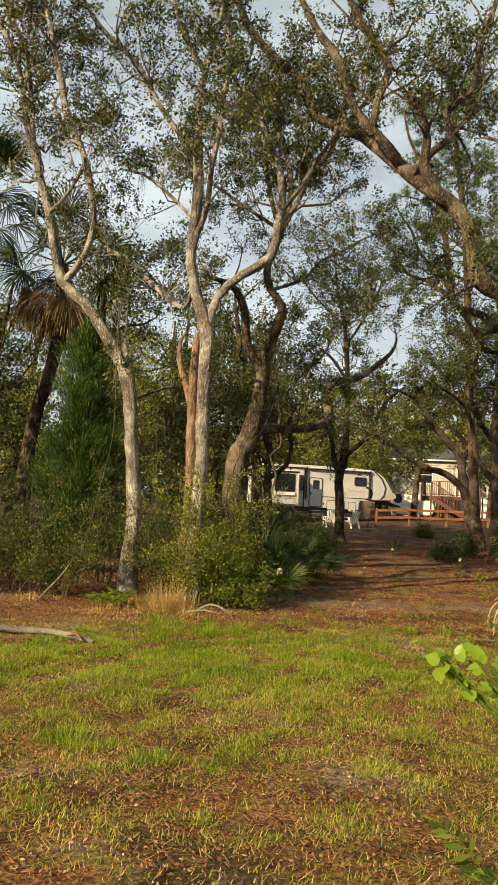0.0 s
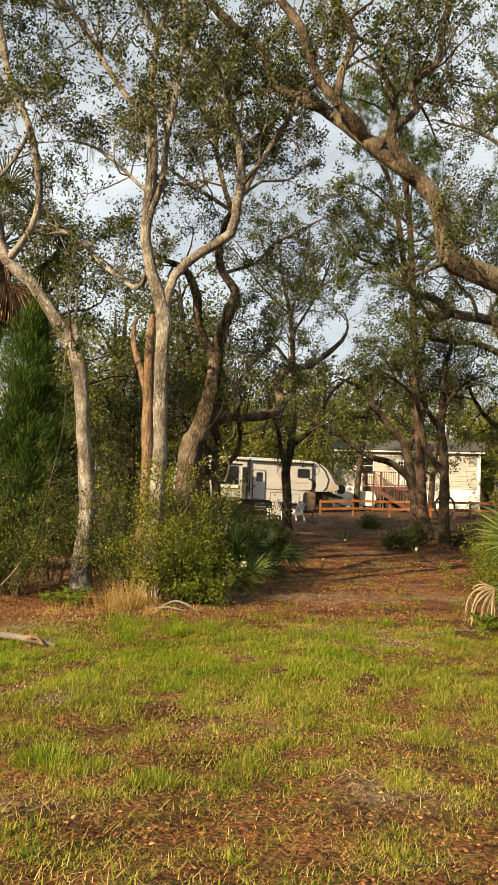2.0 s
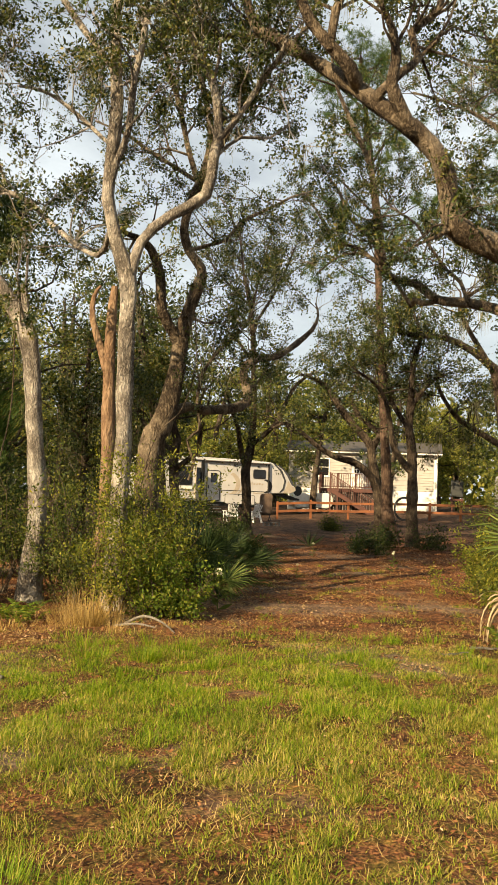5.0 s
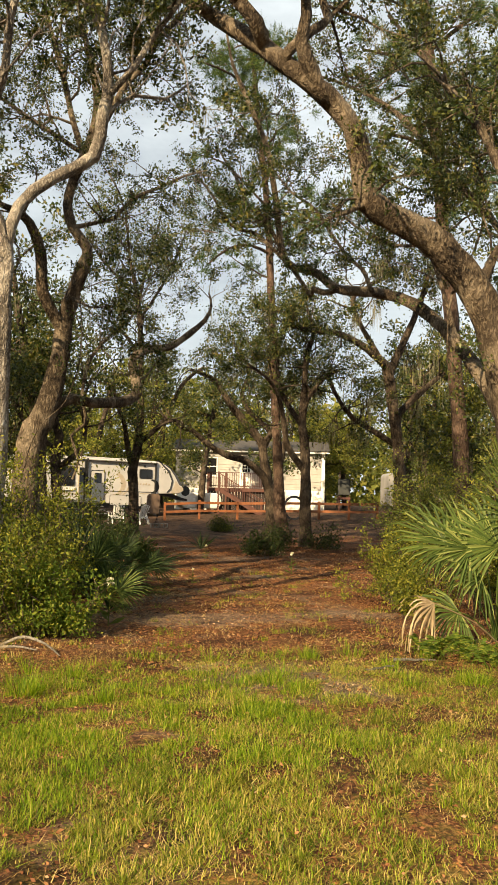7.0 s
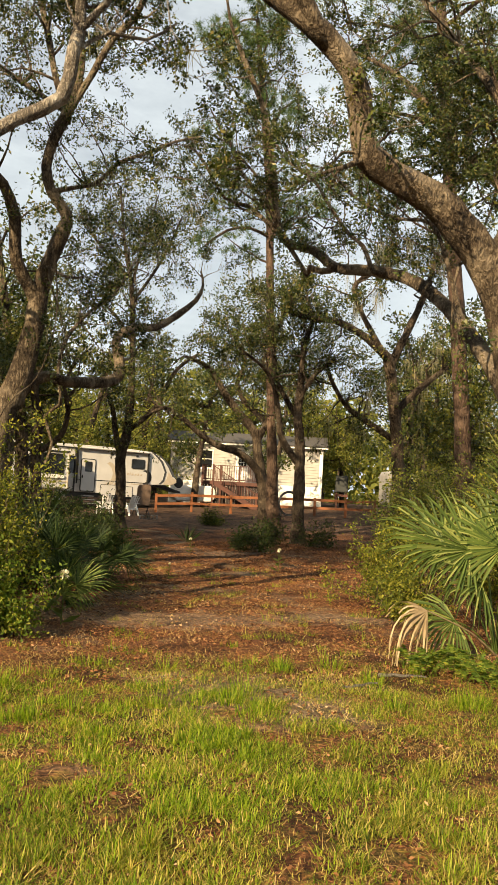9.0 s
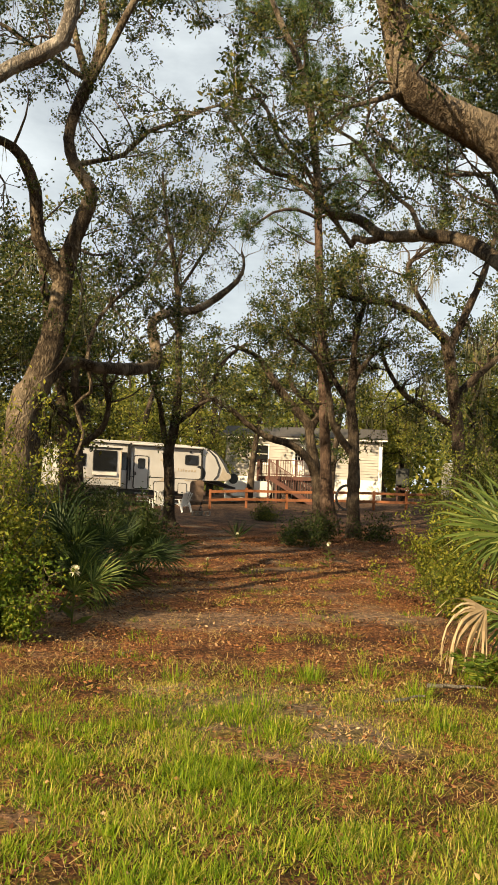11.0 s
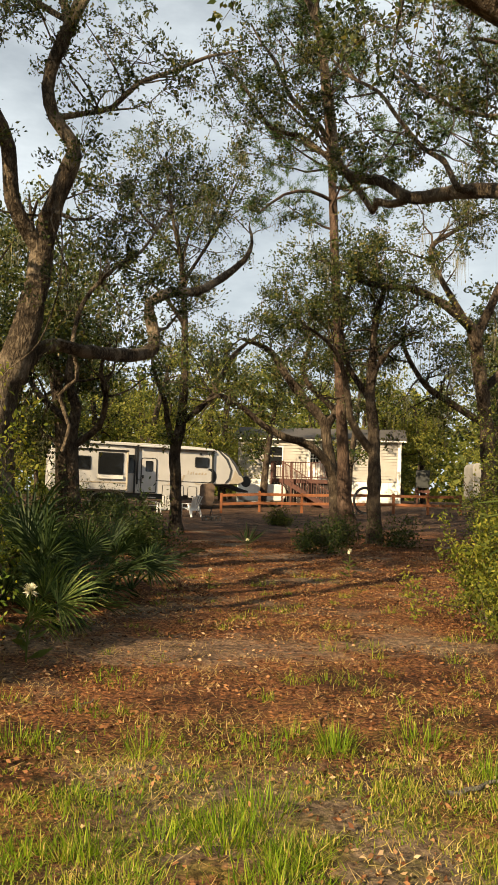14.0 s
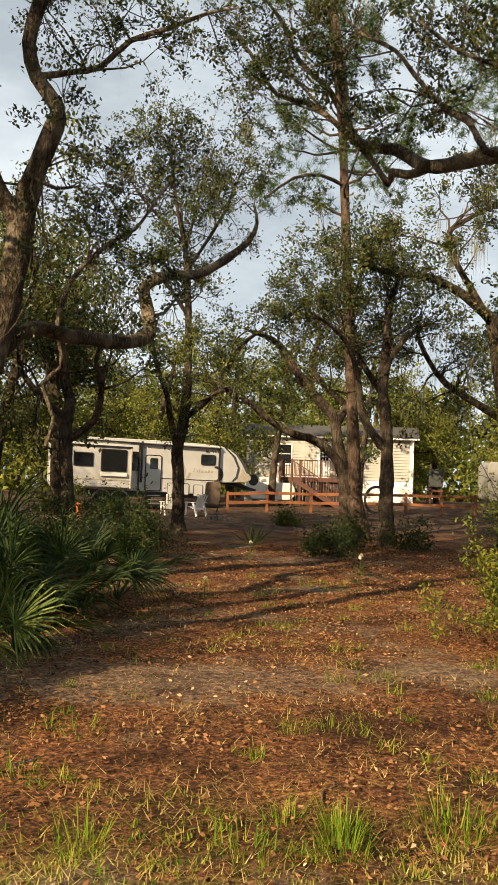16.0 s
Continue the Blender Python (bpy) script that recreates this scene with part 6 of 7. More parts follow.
        part("latch", box_mesh("latch", (x0 + x1) / 2 - 0.05, (x0 + x1) / 2 + 0.05, -0.045, -0.028, z0 + 0.07, z0 + 0.12), RV_BLACK, h)
    # swooshes
    part("swoosh", plate("swoosh", crescent(1.05, 1.98, 0.72, 0.60, -0.16, -85, 70), -0.010, 0.002), RV_TAN, t, "tan painted swoosh")
    part("swoosh", plate("swoosh", crescent(3.52, 1.92, 0.42, 0.33, -0.12, -100, 95), -0.012, 0.002), RV_BLACK, t, "black painted crescent")
    part("swoosh", plate("swoosh", crescent(0.9, 2.35, 1.25, 1.19, -0.06, -75, -20), -0.010, 0.002), RV_TAN, t, "tan painted swoosh")
    part("swoosh", plate("swoosh", crescent(2.9, 3.0, 1.55, 1.49, 0.05, -100, -50), -0.010, 0.002), RV_TAN, t, "tan painted swoosh")
    for k, (x, w, h) in enumerate(((2.2, 0.05, 0.20), (2.36, 0.10, 0.12), (2.52, 0.05, 0.16), (2.64, 0.12, 0.10), (2.84, 0.11, 0.10), (3.02, 0.10, 0.13), (3.2, 0.12, 0.10))):
        part("letter_bar", plate("letter_bar", [(x, 1.98), (x + w, 1.98), (x + w + 0.03, 1.98 + h), (x + 0.03, 1.98 + h)], -0.009, 0.002), RV_TAN, t)
    # running gear
    for x in (-2.6, -1.7):
        w = disc_part("wheel", t, x, 0.16, 0.38, 0.37, 0.24, RUBBER)
        disc_part("rim", w, x, 0.03, 0.38, 0.21, 0.03, STEEL, "steel rim", 16)
        f = part("mudguard", plate("mudguard", arc(x, 0.42, 0.52, 0.52, 0, 180) + arc(x, 0.42, 0.45, 0.45, 180, 0), -0.02, 0.2), RV_WHITE, t)
    for x in (3.0, -4.2):
        part("jack_leg", box_mesh("jack_leg", x - 0.05, x + 0.05, 0.2, 0.3, 0.0, 0.9, 0.008), METAL_BLACK, t)
        part("jack_foot", box_mesh("jack_foot", x - 0.12, x + 0.12, 0.13, 0.37, 0.0, 0.03), METAL_BLACK, t)
    p = part("pin_box", plate("pin_box", [(4.2, 1.52), (5.35, 1.54), (6.1, 1.30), (6.45, 1.22), (6.45, 1.12), (6.0, 1.16), (5.2, 1.36)], 0.95, 1.5), METAL_BLACK, t, "black hitch arm under the nose")
    disc_part("hitch_pad", t, 5.98, 0.4, 1.72, 0.3, 0.05, METAL_BLACK, "round dark spare tyre cover")
    disc_part("emblem", t, 5.98, 0.36, 1.72, 0.24, 0.02, BOX_GREY)


camper()


def propane_tank():
    """White fuel tank behind the hitch."""
    t = thing("fuel_tank", "long white fuel tank on short legs behind the camper", "tank", at_land(11.2, 55.0), 6)
    part("shell", bm_mesh("shell", lambda bm: prism(bm, rounded(-1.4, 1.4, 0.35, 1.35, 0.45, 8), -0.5, 0.5), 0.08), TRIM_WHITE, t)
    for x in (-0.8, 0.8):
        part("leg", box_mesh("leg", x - 0.1, x + 0.1, -0.4, 0.4, 0, 0.42), CONCRETE, t)


def house():
    """Raised manufactured house, seen from its long front; x runs to its right-hand corner at 0."""
    t = thing("house", "cream-sided raised house with white skirting and a grey roof", "house", (20.55, 57.0, 0.0), -20)
    g, floor_z, eave = 0.35, 2.20, 4.78
    L = 10.4
    part("core", box_mesh("core", -L, 0.0, 0.02, 4.3, g - 0.6, eave), SIDING, t)
    rows = 14
    for k in range(rows):
        z0, z1 = floor_z + (eave - floor_z) * k / rows, floor_z + (eave - floor_z) * (k + 1) / rows
        me = bm_mesh("board", lambda bm: prism(bm, [(-L, z0), (0.0, z0), (0.0, z1), (-L, z1)], 0, 0.02))
        for v in me.vertices:
            if v.co.y < 0.01:
                v.co.y = -0.045 if v.co.z < (z0 + z1) / 2 else -0.004
        part("siding_board", me, SIDING, t)
    for k in range(16):
        x0 = -L + L * k / 16
        part("skirting_panel", box_mesh("skirting_panel", x0 + 0.006, x0 + L / 16 - 0.006, -0.03, 0.018, g - 0.5, floor_z - 0.02), SKIRTING, t)
    # end wall darker than the siding: its shade is put into the colour
    part("gable", bm_mesh("gable", lambda bm: box(bm, 0.0, 0.03, 0.0, 4.3, g - 0.5, eave)), BOX_GREY, t, "end wall with its shade in the grey colour")
    part("corner_post", box_mesh("corner_post", -0.13, 0.04, -0.05, 0.0, g - 0.3, eave, 0.01), TRIM_WHITE, t)
    part("downpipe", tubes_mesh("downpipe", [smooth_path([(0.06, -0.10, g - 0.2, 0.045), (0.06, -0.10, 2.5, 0.045), (0.06, -0.10, eave, 0.045)])], 8), TRIM_WHITE, t)
    part("fascia", box_mesh("fascia", -L - 0.3, 0.4, -0.36, -0.31, eave - 0.05, eave + 0.15, 0.01), TRIM_WHITE, t)
    part("soffit", box_mesh("soffit", -L - 0.28, 0.38, -0.31, 0.0, eave, eave + 0.03), TRIM_WHITE, t)

    def roof(bm):
        prism(bm, [(-0.38, eave + 0.15), (2.15, eave + 0.95), (4.7, eave + 0.15), (4.7, eave + 0.05), (-0.38, eave + 0.05)], -L - 0.3, 0.4)
        bmesh.ops.transform(bm, matrix=Matrix(((0, 1, 0, 0), (1, 0, 0, 0), (0, 0, 1, 0), (0, 0, 0, 1))), verts=bm.verts[:])
        bmesh.ops.recalc_face_normals(bm, faces=bm.faces[:])
    part("roof", bm_mesh("roof", roof), ROOFING, t, "low grey shingle roof")
    d = part("door", box_mesh("door", -5.85, -4.95, -0.06, -0.025, floor_z + 0.02, floor_z + 2.06, 0.01), TRIM_WHITE, t, "white door with a lattice window")
    part("pane", box_mesh("pane", -5.66, -5.14, -0.075, -0.055, 3.35, 4.05), GLASS_DARK, d)
    for x in (-5.49, -5.31):
        part("glazing_bar", box_mesh("glazing_bar", x - 0.015, x + 0.015, -0.09, -0.072, 3.35, 4.05), TRIM_WHITE, d)
    for z in (3.58, 3.82):
        part("glazing_bar", box_mesh("glazing_bar", -5.66, -5.14, -0.088, -0.073, z - 0.015, z + 0.015), TRIM_WHITE, d)
    for x0, x1 in ((-8.4, -7.5),):
        w = part("window", box_mesh("window", x0 - 0.07, x1 + 0.07, -0.05, -0.022, 3.05, 4.35, 0.01), TRIM_WHITE, t)
        part("pane", box_mesh("pane", x0, x1, -0.065, -0.045, 3.12, 3.68), GLASS_DARK, w)
        part("pane", box_mesh("pane", x0, x1, -0.062, -0.045, 3.72, 4.28), GLASS_DARK, w)
        part("sill", box_mesh("sill", x0 - 0.1, x1 + 0.1, -0.1, -0.05, 2.99, 3.05), TRIM_WHITE, w)


house()
propane_tank()


def deck():
    """Raised timber deck at the house door, with rails and a flight of steps down to the right."""
    t = thing("deck", "red-brown stained timber deck with railings and steps", "deck", (13.5, 54.5, 0.0), -20)
    z, g, x0, x1, y1 = 2.15, 0.45, -1.85, 2.1, 2.35
    for k in range(16):
        y = 0.02 + k * 0.146
        part("deck_board", box_mesh("deck_board", x0, x1, y, y + 0.138, z - 0.035, z, 0.004), DECK_RED, t)
    part("rim_joist", box_mesh("rim_joist", x0, x1, -0.04, 0.0, z - 0.24, z - 0.002, 0.005), DECK_RED, t)
    for x in (x0 + 0.05, -0.62, 0.55, x1 - 0.05):
        for y in (0.06, y1 - 0.1):
            part("post", box_mesh("post", x - 0.05, x + 0.05, y - 0.05, y + 0.05, g - 0.4, (z + 1.0) if y < 1 else z - 0.04, 0.006), DECK_RED, t)
    part("handrail", box_mesh("handrail", x0, x1, -0.03, 0.12, z + 0.96, z + 1.0, 0.006), DECK_RED, t)
    part("lower_rail", box_mesh("lower_rail", x0, x1, 0.02, 0.06, z + 0.08, z + 0.13, 0.004), DECK_RED, t)
    part("handrail", box_mesh("handrail", x0 - 0.02, x0 + 0.12, 0.12, y1, z + 0.96, z + 1.0, 0.006), DECK_RED, t)
    n = 26
    for k in range(n):
        x = x0 + 0.14 + (x1 - x0 - 0.28) * k / (n - 1)
        part("baluster", box_mesh("baluster", x - 0.018, x + 0.018, -0.01, 0.025, z + 0.05, z + 0.97), DECK_RED, t)
    for k in range(14):
        y = 0.2 + k * 0.16
        part("baluster", box_mesh("baluster", x0 + 0.03, x0 + 0.066, y, y + 0.036, z + 0.05, z + 0.97), DECK_RED, t)
    # dark boards added in place of the shade under the deck
    for k in range(20):
        x = x0 + 0.02 + (x1 - x0 - 0.04) * k / 20
        part("shade_board", box_mesh("shade_board", x, x + (x1 - x0) / 20 - 0.012, 0.13, 0.155, g - 0.35, z - 0.05, 0.003), DECK_SHADE, t)
    # steps run down along the front towards the right
    top, foot, rise = Vector((-1.0, -0.55, z)), Vector((1.75, -0.55, g + 0.05)), 10
    for y in (-1.08, -0.06):
        part("stringer", beam_mesh("stringer", (top.x, y, top.z - 0.1), (foot.x, y, foot.z - 0.05), 0.045, 0.26, 0.004), DECK_RED, t)
    for k in range(1, rise):
        p = top.lerp(foot, k / rise)
        part("tread", box_mesh("tread", p.x - 0.14, p.x + 0.14, -1.1, -0.05, p.z - 0.04, p.z, 0.004), DECK_RED, t)
    part("stair_rail", beam_mesh("stair_rail", (top.x, -1.1, top.z + 0.92), (foot.x, -1.1, foot.z + 0.9), 0.09, 0.05, 0.006), DECK_RED, t)
    for k in range(19):
        p = top.lerp(foot, (k + 0.5) / 19)
        part("stair_baluster", box_mesh("stair_baluster", p.x - 0.018, p.x + 0.018, -1.125, -1.09, p.z - 0.1, p.z + 0.9), DECK_RED, t)
    for p in (top, foot):
        part("newel", box_mesh("newel", p.x - 0.05, p.x + 0.05, -1.15, -1.05, g - 0.4, p.z + 1.0, 0.006), DECK_RED, t)


deck()


def rail_fence():
    t = thing("rail_fence", "two-rail orange-brown stained timber fence", "fence", at_land(7.8, 48.6))
    o = Vector(t.matrix_world.translation)
    run = [(7.8, 48.6), (9.75, 48.6), (11.97, 48.6), (14.3, 48.1), (16.48, 47.5), (18.12, 47.0), (19.65, 46.5)]
    tops = []
    for i, (x, y) in enumerate(run):
        g = float(land(x, y))
        tops.append(Vector((x, y, g + 0.92)) - o)
        part("post", box_mesh("post", x - o.x - 0.06, x - o.x + 0.06, y - o.y - 0.06, y - o.y + 0.06, g - o.z - 0.3, g - o.z + 1.02 + 0.04 * (i % 2), 0.012), FENCE_WOOD, t)
    for a, b in zip(tops, tops[1:]):
        for dz in (-0.02, -0.46):
            part("rail", beam_mesh("rail", a + Vector((0, -0.08, dz)), b + Vector((0, -0.08, dz)), 0.045, 0.14, 0.006), FENCE_WOOD, t)


rail_fence()


def garden_chair(at, turn):
    """Moulded plastic lawn chair with a fanned slat back."""
    t = thing("lawn_chair", "white plastic slat-backed lawn chair on bare ground", "chair", at_land(*at), turn, "lawn chairs by the camper")
    for k in range(5):
        x = -0.22 + 0.11 * k
        part("back_slat", beam_mesh("back_slat", (x * 0.8, 0.22, 0.34), (x * 1.15, 0.48, 0.98 - 0.35 * abs(x) ** 1.2), 0.09, 0.022, 0.006), PLASTIC_WHITE, t)
    for k in range(5):
        y = -0.28 + 0.12 * k
        part("seat_slat", box_mesh("seat_slat", -0.27, 0.27, y, y + 0.10, 0.40 - 0.05 * k * 0.6, 0.425 - 0.05 * k * 0.6, 0.006), PLASTIC_WHITE, t)
    for s in (-1, 1):
        part("armrest", box_mesh("armrest", s * 0.34 - 0.06, s * 0.34 + 0.06, -0.34, 0.34, 0.58, 0.605, 0.008), PLASTIC_WHITE, t)
        part("leg", beam_mesh("leg", (s * 0.31, -0.28, 0.0), (s * 0.31, -0.26, 0.58), 0.04, 0.1, 0.006), PLASTIC_WHITE, t)
        part("leg", beam_mesh("leg", (s * 0.30, 0.42, 0.0), (s * 0.30, 0.16, 0.58), 0.04, 0.1, 0.006), PLASTIC_WHITE, t)


garden_chair((4.72, 45.5), 190)
garden_chair((5.85, 45.3), 215)


def folding_chair():
    t = thing("folding_chair", "brown high-backed folding camp chair facing the camper", "chair", at_land(6.72, 46.4), 10)
    part("backrest", bm_mesh("backrest", lambda bm: prism(bm, [(-0.36, 0.5), (0.36, 0.5), (0.40, 1.42), (0.3, 1.55), (-0.22, 1.52), (-0.32, 1.40)], -0.03, 0.03), 0.01), CANVAS_BROWN, t)
    part("seat", box_mesh("seat", -0.34, 0.34, 0.0, 0.5, 0.46, 0.50, 0.01), CANVAS_BROWN, t)
    for s in (-1, 1):
        part("leg", beam_mesh("leg", (s * 0.33, -0.12, 0), (s * 0.33, 0.5, 0.62), 0.03, 0.03), METAL_BLACK, t)
        part("leg", beam_mesh("leg", (s * 0.36, 0.5, 0), (s * 0.36, -0.05, 0.66), 0.03, 0.03), METAL_BLACK, t)
        part("armrest", box_mesh("armrest", s * 0.38 - 0.035, s * 0.38 + 0.035, -0.02, 0.46, 0.66, 0.70, 0.008), METAL_BLACK, t)


folding_chair()


def concrete_block(at, turn):
    t = thing("concrete_block", "grey hollow concrete block lying on the ground", "block", at_land(*at), turn, "concrete blocks")

    def build(bm):
        box(bm, -0.2, 0.2, -0.1, 0.1, 0.0, 0.03)
        box(bm, -0.2, 0.2, -0.1, 0.1, 0.165, 0.195)
        for x in (-0.2, -0.016, 0.168):
            box(bm, x, x + 0.032, -0.1, 0.1, 0.03, 0.165)
    part("block", bm_mesh("block", build), CONCRETE, t)


concrete_block((6.25, 43.0), 5)
concrete_block((6.7, 43.1), -20)


def hoop_stand():
    """Round black metal frame standing before the house."""
    t = thing("metal_hoop", "large black metal hoop standing in front of the house", "hoop", at_land(14.7, 47.0), 10)
    for y, r, x in ((0.0, 0.66, 0.1), (0.18, 0.60, 0.2)):
        a = np.linspace(0, 6.2832, 33)
        p = np.column_stack([x + r * np.cos(a), np.full(33, y), 0.70 + r * np.sin(a), np.full(33, 0.035)])
        part("ring", tubes_mesh("ring", [p], 8), METAL_BLACK, t)
    for x in (-0.35, 0.55):
        part("foot", beam_mesh("foot", (x, -0.35, 0.02), (x, 0.5, 0.02), 0.06, 0.05), METAL_BLACK, t)
        part("strut", beam_mesh("strut", (x, 0.08, 0.02), (x * 0.9 + 0.03, 0.08, 0.2), 0.05, 0.05), METAL_BLACK, t)


hoop_stand()


def meter_box():
    t = thing("utility_box", "grey utility cabinet on legs beside the house", "utility box", at_land(21.7, 56.0), -20)
    part("cabinet", box_mesh("cabinet", -0.42, 0.42, 0, 0.35, 1.15, 2.25, 0.02), BOX_GREY, t)
    part("door", box_mesh("door", -0.36, 0.36, -0.025, 0.0, 1.22, 2.18, 0.008), BOX_GREY, t)
    for x in (-0.36, 0.30):
        part("leg", box_mesh("leg", x, x + 0.08, 0.12, 0.2, -0.2, 1.16), DECK_RED, t)
    part("crosspiece", box_mesh("crosspiece", -0.45, 0.45, 0.08, 0.12, 0.85, 1.0), DECK_RED, t)


meter_box()


def white_shed():
    """Pale camper half hidden by trees."""
    t = thing("travel_trailer", "small white travel trailer half hidden by trees", "trailer", at_land(24.6, 52.0), -12)
    part("body", bm_mesh("body", lambda bm: prism(bm, rounded(-1.4, 3.2, 0.55, 2.75, 0.3), 0, 2.2), 0.03), TRAILER_GREY, t)
    w = part("window", box_mesh("window", 0.05, 0.95, -0.03, 0.01, 1.55, 2.3, 0.01), RV_BLACK, t)
    part("pane", box_mesh("pane", 0.1, 0.9, -0.04, -0.02, 1.6, 2.25), GLASS_DARK, w)
    part("door_seam", box_mesh("door_seam", -0.3, -0.26, -0.015, 0.005, 0.7, 2.5), BOX_GREY, t)
    for x in (0.6, 1.4):
        disc_part("wheel", t, x, 0.15, 0.33, 0.33, 0.2, RUBBER)
    part("frame", box_mesh("frame", -1.3, 3.1, 0.1, 2.1, 0.42, 0.58), METAL_BLACK, t)


white_shed()


def bucket(at, material, label, r, h):
    t = thing("bucket", label, "bucket", at_land(*at))

    def build(bm):
        k = 16
        rings = [(r * 0.8, 0.0), (r, h), (r * 0.93, h), (r * 0.74, 0.02)]
        vs = [[bm.verts.new((rr * math.cos(6.2832 * i / k), rr * math.sin(6.2832 * i / k), z)) for i in range(k)] for rr, z in rings]
        for a, b in zip(vs, vs[1:]):
            for i in range(k):
                bm.faces.new((a[i], a[(i + 1) % k], b[(i + 1) % k], b[i]))
        bm.faces.new(vs[-1])
        bm.faces.new(vs[0][::-1])
    part("tub", bm_mesh("tub", build), material, t)
    a = np.linspace(0, math.pi, 9)
    part("handle", tubes_mesh("handle", [np.column_stack([r * np.cos(a), 0.05 * np.sin(a), h + r * 0.5 * np.sin(a), np.full(9, 0.006)])], 5), STEEL, t)


bucket((2.5, 42.2), PAINT_RED, "faded red plastic tub on the ground by the camper", 0.36, 0.32)
bucket((0.8, 44.2), PAINT_ORANGE, "orange plastic bucket near the camper", 0.22, 0.55)


# ---- small things on the ground ----
def fallen_log():
    t = thing("fallen_branch", "pale lichen-grey fallen branch lying in the grass", "branch", at_land(-3.3, 11.35))
    o = np.array([*at_land(-3.3, 11.35), 0])
    pts = [(-4.2, 11.5, 0.05, 0.035), (-3.6, 11.46, 0.07, 0.042), (-3.0, 11.32, 0.08, 0.045), (-2.55, 11.27, 0.06, 0.042), (-2.2, 11.05, 0.05, 0.04), (-1.9, 10.85, 0.02, 0.026)]
    p = smooth_path([(x, y, float(land(x, y)) + z, r) for x, y, z, r in pts], 0.12) - o
    part("wood", tubes_mesh("log", [p], 10, 0.08), BARK_GREY, t)
    q = smooth_path([(-2.35, 11.15, float(land(-2.35, 11.15)) + 0.06, 0.03), (-2.15, 10.95, float(land(-2.1, 10.9)) + 0.10, 0.02), (-2.05, 10.8, float(land(-2.0, 10.8)) + 0.04, 0.012)], 0.1) - o
    part("side_shoot", tubes_mesh("shoot", [q], 7, 0.05), WOOD_DEAD, t)


fallen_log()


def stick(at, length, turn, r, material, label):
    t = thing("stick", label, "stick", at_land(*at), turn, "sticks on the ground")
    k = 7
    p = [(length * (i / (k - 1) - 0.5), rng.normal(0, 0.02), r * 0.8 + abs(rng.normal(0, 0.006)), r * (1 - 0.5 * i / k)) for i in range(k)]
    part("wood", tubes_mesh("stick", [smooth_path(p, 0.08)], 6, 0.06), material, t)


for i in range(30):
    x, y = rng.uniform(-4.5, 6.5), 3.5 + 20 * rng.uniform(0, 1) ** 1.3
    stick((x, y), rng.uniform(0.15, 0.6), rng.uniform(0, 360), rng.uniform(0.004, 0.011), (BARK_GREY, WOOD_DEAD, BARK_OAK)[i % 3], ("pale grey twig lying on the leaf litter", "brown dry twig lying on the ground", "dark twig lying on the ground")[i % 3])
stick((3.25, 12.35), 0.42, 20, 0.016, BARK_GREY, "pale weathered stick among fallen leaves")
stick((3.9, 12.75), 0.5, -15, 0.02, BARK_GREY, "pale weathered stick among fallen leaves")


def thistle(at, height, label="pale thistle with a white flower head"):
    t = thing("thistle", label, "wild flower", at_land(*at), rng.uniform(0, 360), "thistles")
    p = smooth_path([(0, 0, -0.03, 0.009), (0.01, 0, height * 0.5, 0.008), (0.0, 0.02, height, 0.005)], 0.05)
    part("stem", tubes_mesh("stem", [p], 6), LEAF_SHRUB, t)
    for k in range(9):
        f, a = 0.05 + 0.8 * k / 9, k * 2.4
        d = np.array([math.cos(a), math.sin(a), 0.45])
        q = np.array([0, 0, f * height])
        L = height * (0.5 - 0.32 * f)
        part("leaf", leaves_mesh("leaf", np.array([q, q + d * L * 0.3, q + d * L * 0.3]), np.array([d, d + (-d[1], d[0], 0.2), d + (d[1], -d[0], 0.2)]), np.array([L, L * 0.4, L * 0.4]), np.array([L * 0.22, L * 0.12, L * 0.12])), LEAF_SHRUB, t)
    n = 60
    w = unit(rng.normal(0, 1, (n, 3)) + (0, 0, 0.9))
    part("flower_head", leaves_mesh("head", np.repeat([[0, 0.02, height]], n, 0), w, height * 0.13, height * 0.03), FLOWER, t, "cream flower head")


thistle((0.70, 15.75), 0.62)
thistle((6.2, 23.4), 0.5)
thistle((2.2, 21.5), 0.35)
thistle((3.1, 21.0), 0.3)
thistle((5.0, 27.5), 0.4)


def grass_clump(at, count, tall, material, label, spread=0.16, category="grass"):
    t = thing("grass_clump", label, category, at_land(*at), 0, "grass clumps")
    a = rng.uniform(0, 6.28, count)
    r = spread * np.sqrt(rng.uniform(0, 1, count))
    base = np.stack([np.cos(a) * r, np.sin(a) * r, np.full(count, -0.02)], 1)
    b = a + rng.normal(0, 0.5, count)
    way = np.stack([np.cos(b), np.sin(b), np.zeros(count)], 1)
    tagged(part("tuft", blades_mesh("blades", base, way, tall * rng.uniform(0.5, 1.15, count), rng.uniform(0.004, 0.009, count), rng.uniform(0.15, 0.9, count)), material, t), kind="stuff")


grass_clump((-1.32, 6.6), 420, 0.17, GRASS, "thick green grass clump on the lawn", 0.22)
grass_clump((-0.62, 6.2), 200, 0.11, GRASS, "small green grass clump on the lawn", 0.14)
grass_clump((-1.75, 5.1), 200, 0.12, GRASS, "small green grass clump on the lawn", 0.16)
grass_clump((-1.25, 14.2), 300, 0.75, GRASS_DRY, "tall dry tan grass clump at the thicket's foot", 0.2)
grass_clump((-1.5, 14.35), 260, 0.5, GRASS_DRY, "tall dry tan grass clump at the thicket's foot", 0.3)
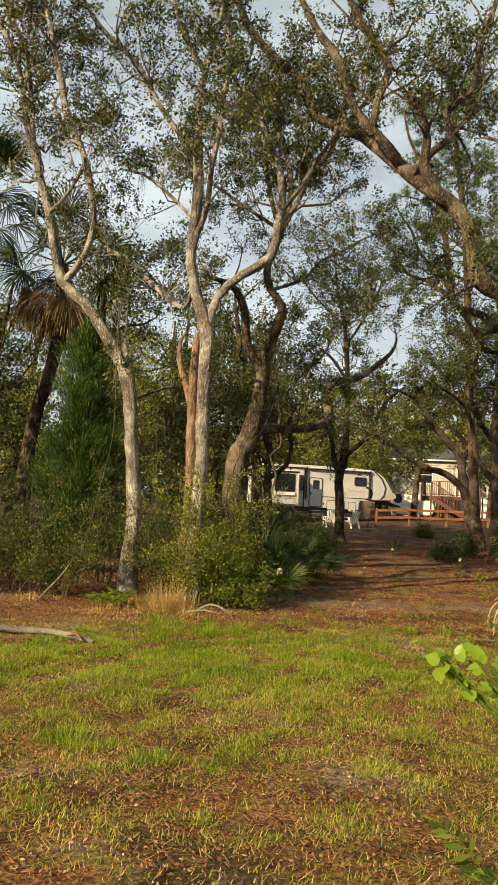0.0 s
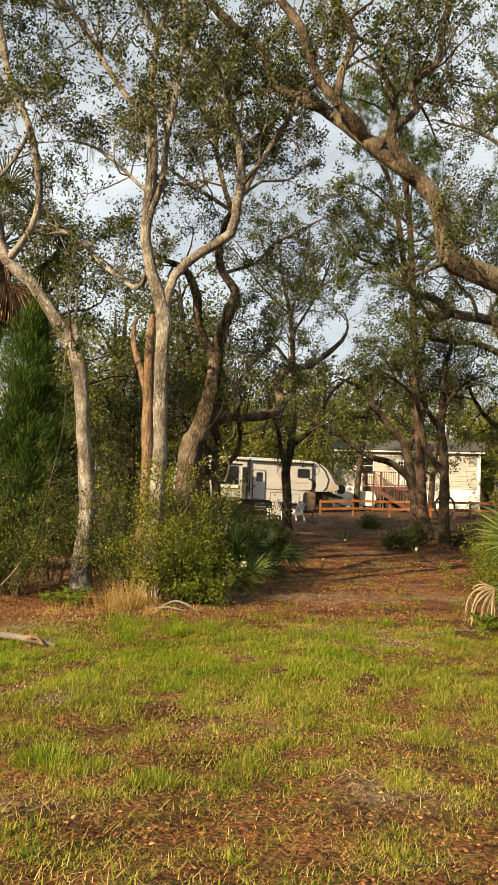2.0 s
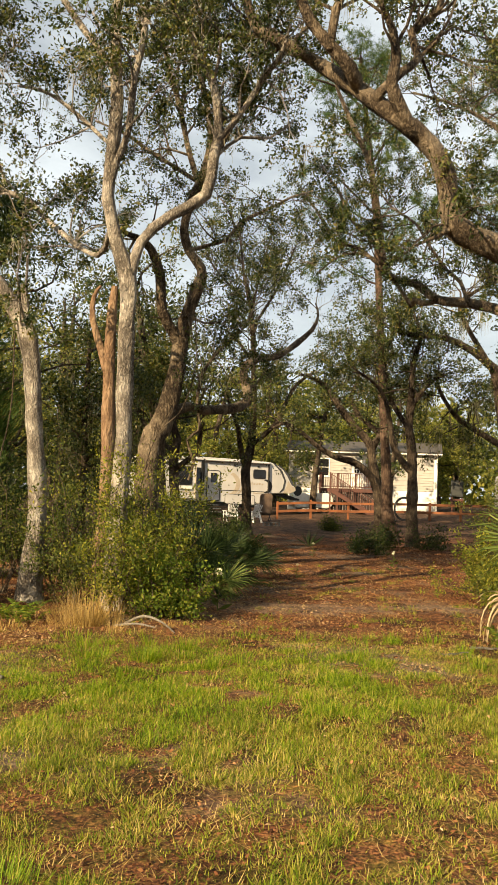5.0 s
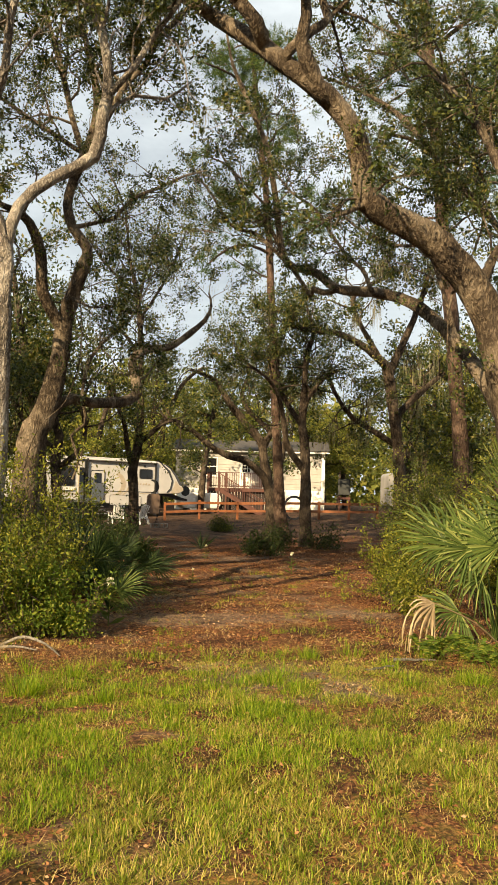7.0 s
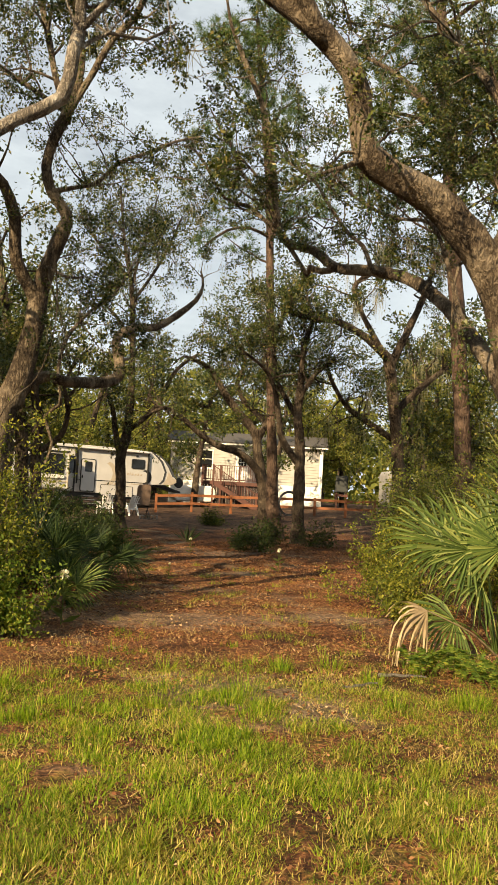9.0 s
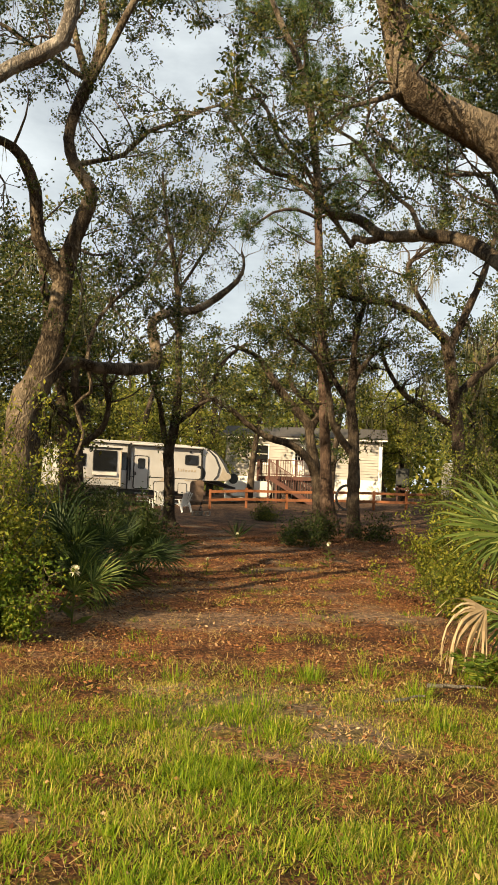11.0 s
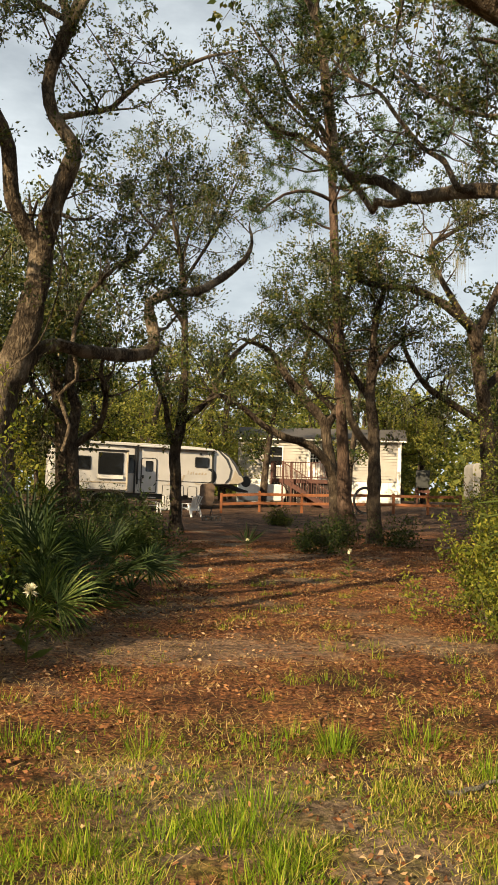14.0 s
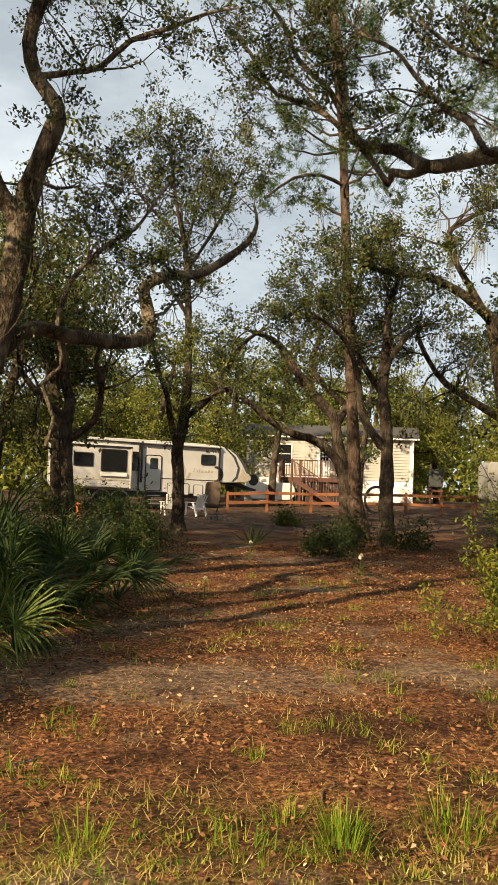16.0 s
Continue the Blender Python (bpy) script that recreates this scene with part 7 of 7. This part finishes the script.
for i in range(60):
    x, y = rng.uniform(-2.5, 6.5), rng.uniform(13, 24)
    grass_clump((x, y), int(rng.uniform(18, 60)), rng.uniform(0.08, 0.2), GRASS if i % 3 else GRASS_DRY, "sparse grass tuft among fallen leaves" if i % 3 else "dry grass tuft among fallen leaves", rng.uniform(0.05, 0.2))
for i in range(54):
    x, y = rng.uniform(-2.0, 4.6), rng.uniform(11.3, 13.4)
    grass_clump((x, y), int(rng.uniform(60, 150)), rng.uniform(0.12, 0.25), GRASS, "bright green grass clump at the lawn's edge", rng.uniform(0.08, 0.2))
for i in range(26):
    x, y = rng.uniform(-7, -0.6), rng.uniform(13.6, 15.0)
    grass_clump((x, y), int(rng.uniform(40, 120)), rng.uniform(0.12, 0.4), GRASS_DRY, "dry tan grass tuft before the thicket", rng.uniform(0.1, 0.3))


def yucca(at, n, size, label):
    t = thing("yucca", label, "plant", at_land(*at))
    for k in range(n):
        a, e = k * 2.4, rng.uniform(0.5, 1.35)
        d = np.array([math.cos(a) * math.cos(e), math.sin(a) * math.cos(e), math.sin(e)])
        part("leaf", leaves_mesh("leaf", np.array([[0, 0, 0.0]]), d[None], size * rng.uniform(0.7, 1.1), 0.035), PALM_DARK, t)


yucca((5.75, 31.3), 22, 0.75, "dark spiky yucca rosette in the clearing")
yucca((2.4, 25.5), 16, 0.6, "dark spiky yucca rosette in the clearing")


def dead_roots():
    """Bleached branches poking from the thicket."""
    for pts, label in (([(-0.75, 14.25, 0.02, 0.02), (-0.5, 13.95, 0.16, 0.018), (-0.25, 13.75, 0.10, 0.014), (-0.1, 13.6, 0.0, 0.008)], "bleached bare branch beside the thicket"),
                       ([(-0.9, 14.1, 0.02, 0.018), (-0.6, 13.85, 0.08, 0.015), (-0.35, 13.8, 0.03, 0.008)], "bleached bare branch beside the thicket"),
                       ([(-3.6, 14.6, 0.02, 0.015), (-3.2, 14.4, 0.45, 0.012), (-2.95, 14.3, 0.8, 0.006)], "dry bare stalk leaning from the thicket")):
        x, y = pts[0][:2]
        t = thing("bare_branch", label, "branch", at_land(x, y), 0, "bare branches")
        o = np.array([*at_land(x, y), 0])
        part("wood", tubes_mesh("wood", [smooth_path([(a, b, float(land(a, b)) + c, r) for a, b, c, r in pts], 0.08) - o], 7, 0.05), BARK_GREY, t)


dead_roots()


def vine(pts, label):
    """A thin hanging stem."""
    t = thing("hanging_vine", label, "vine", pts[-1][:3], 0, "hanging vines")
    o = np.array([*pts[-1][:3], 0])
    part("stem", tubes_mesh("vine", [smooth_path([(*p, 0.012) for p in pts], 0.2) - o], 5, 0.1), BARK_OAK, t)


vine([(-2.75, 16.35, 4.1), (-2.72, 16.2, 2.6), (-2.95, 16.0, 1.2), (-3.2, 15.9, -0.42)], "thin woody vine hanging from a bent oak")
vine([(0.55, 21.2, 5.6), (0.62, 21.1, 4.4), (0.35, 21.0, 3.3), (-0.3, 20.9, 2.4), (-0.8, 20.8, -0.4)], "thin woody vine curling down a crooked oak")
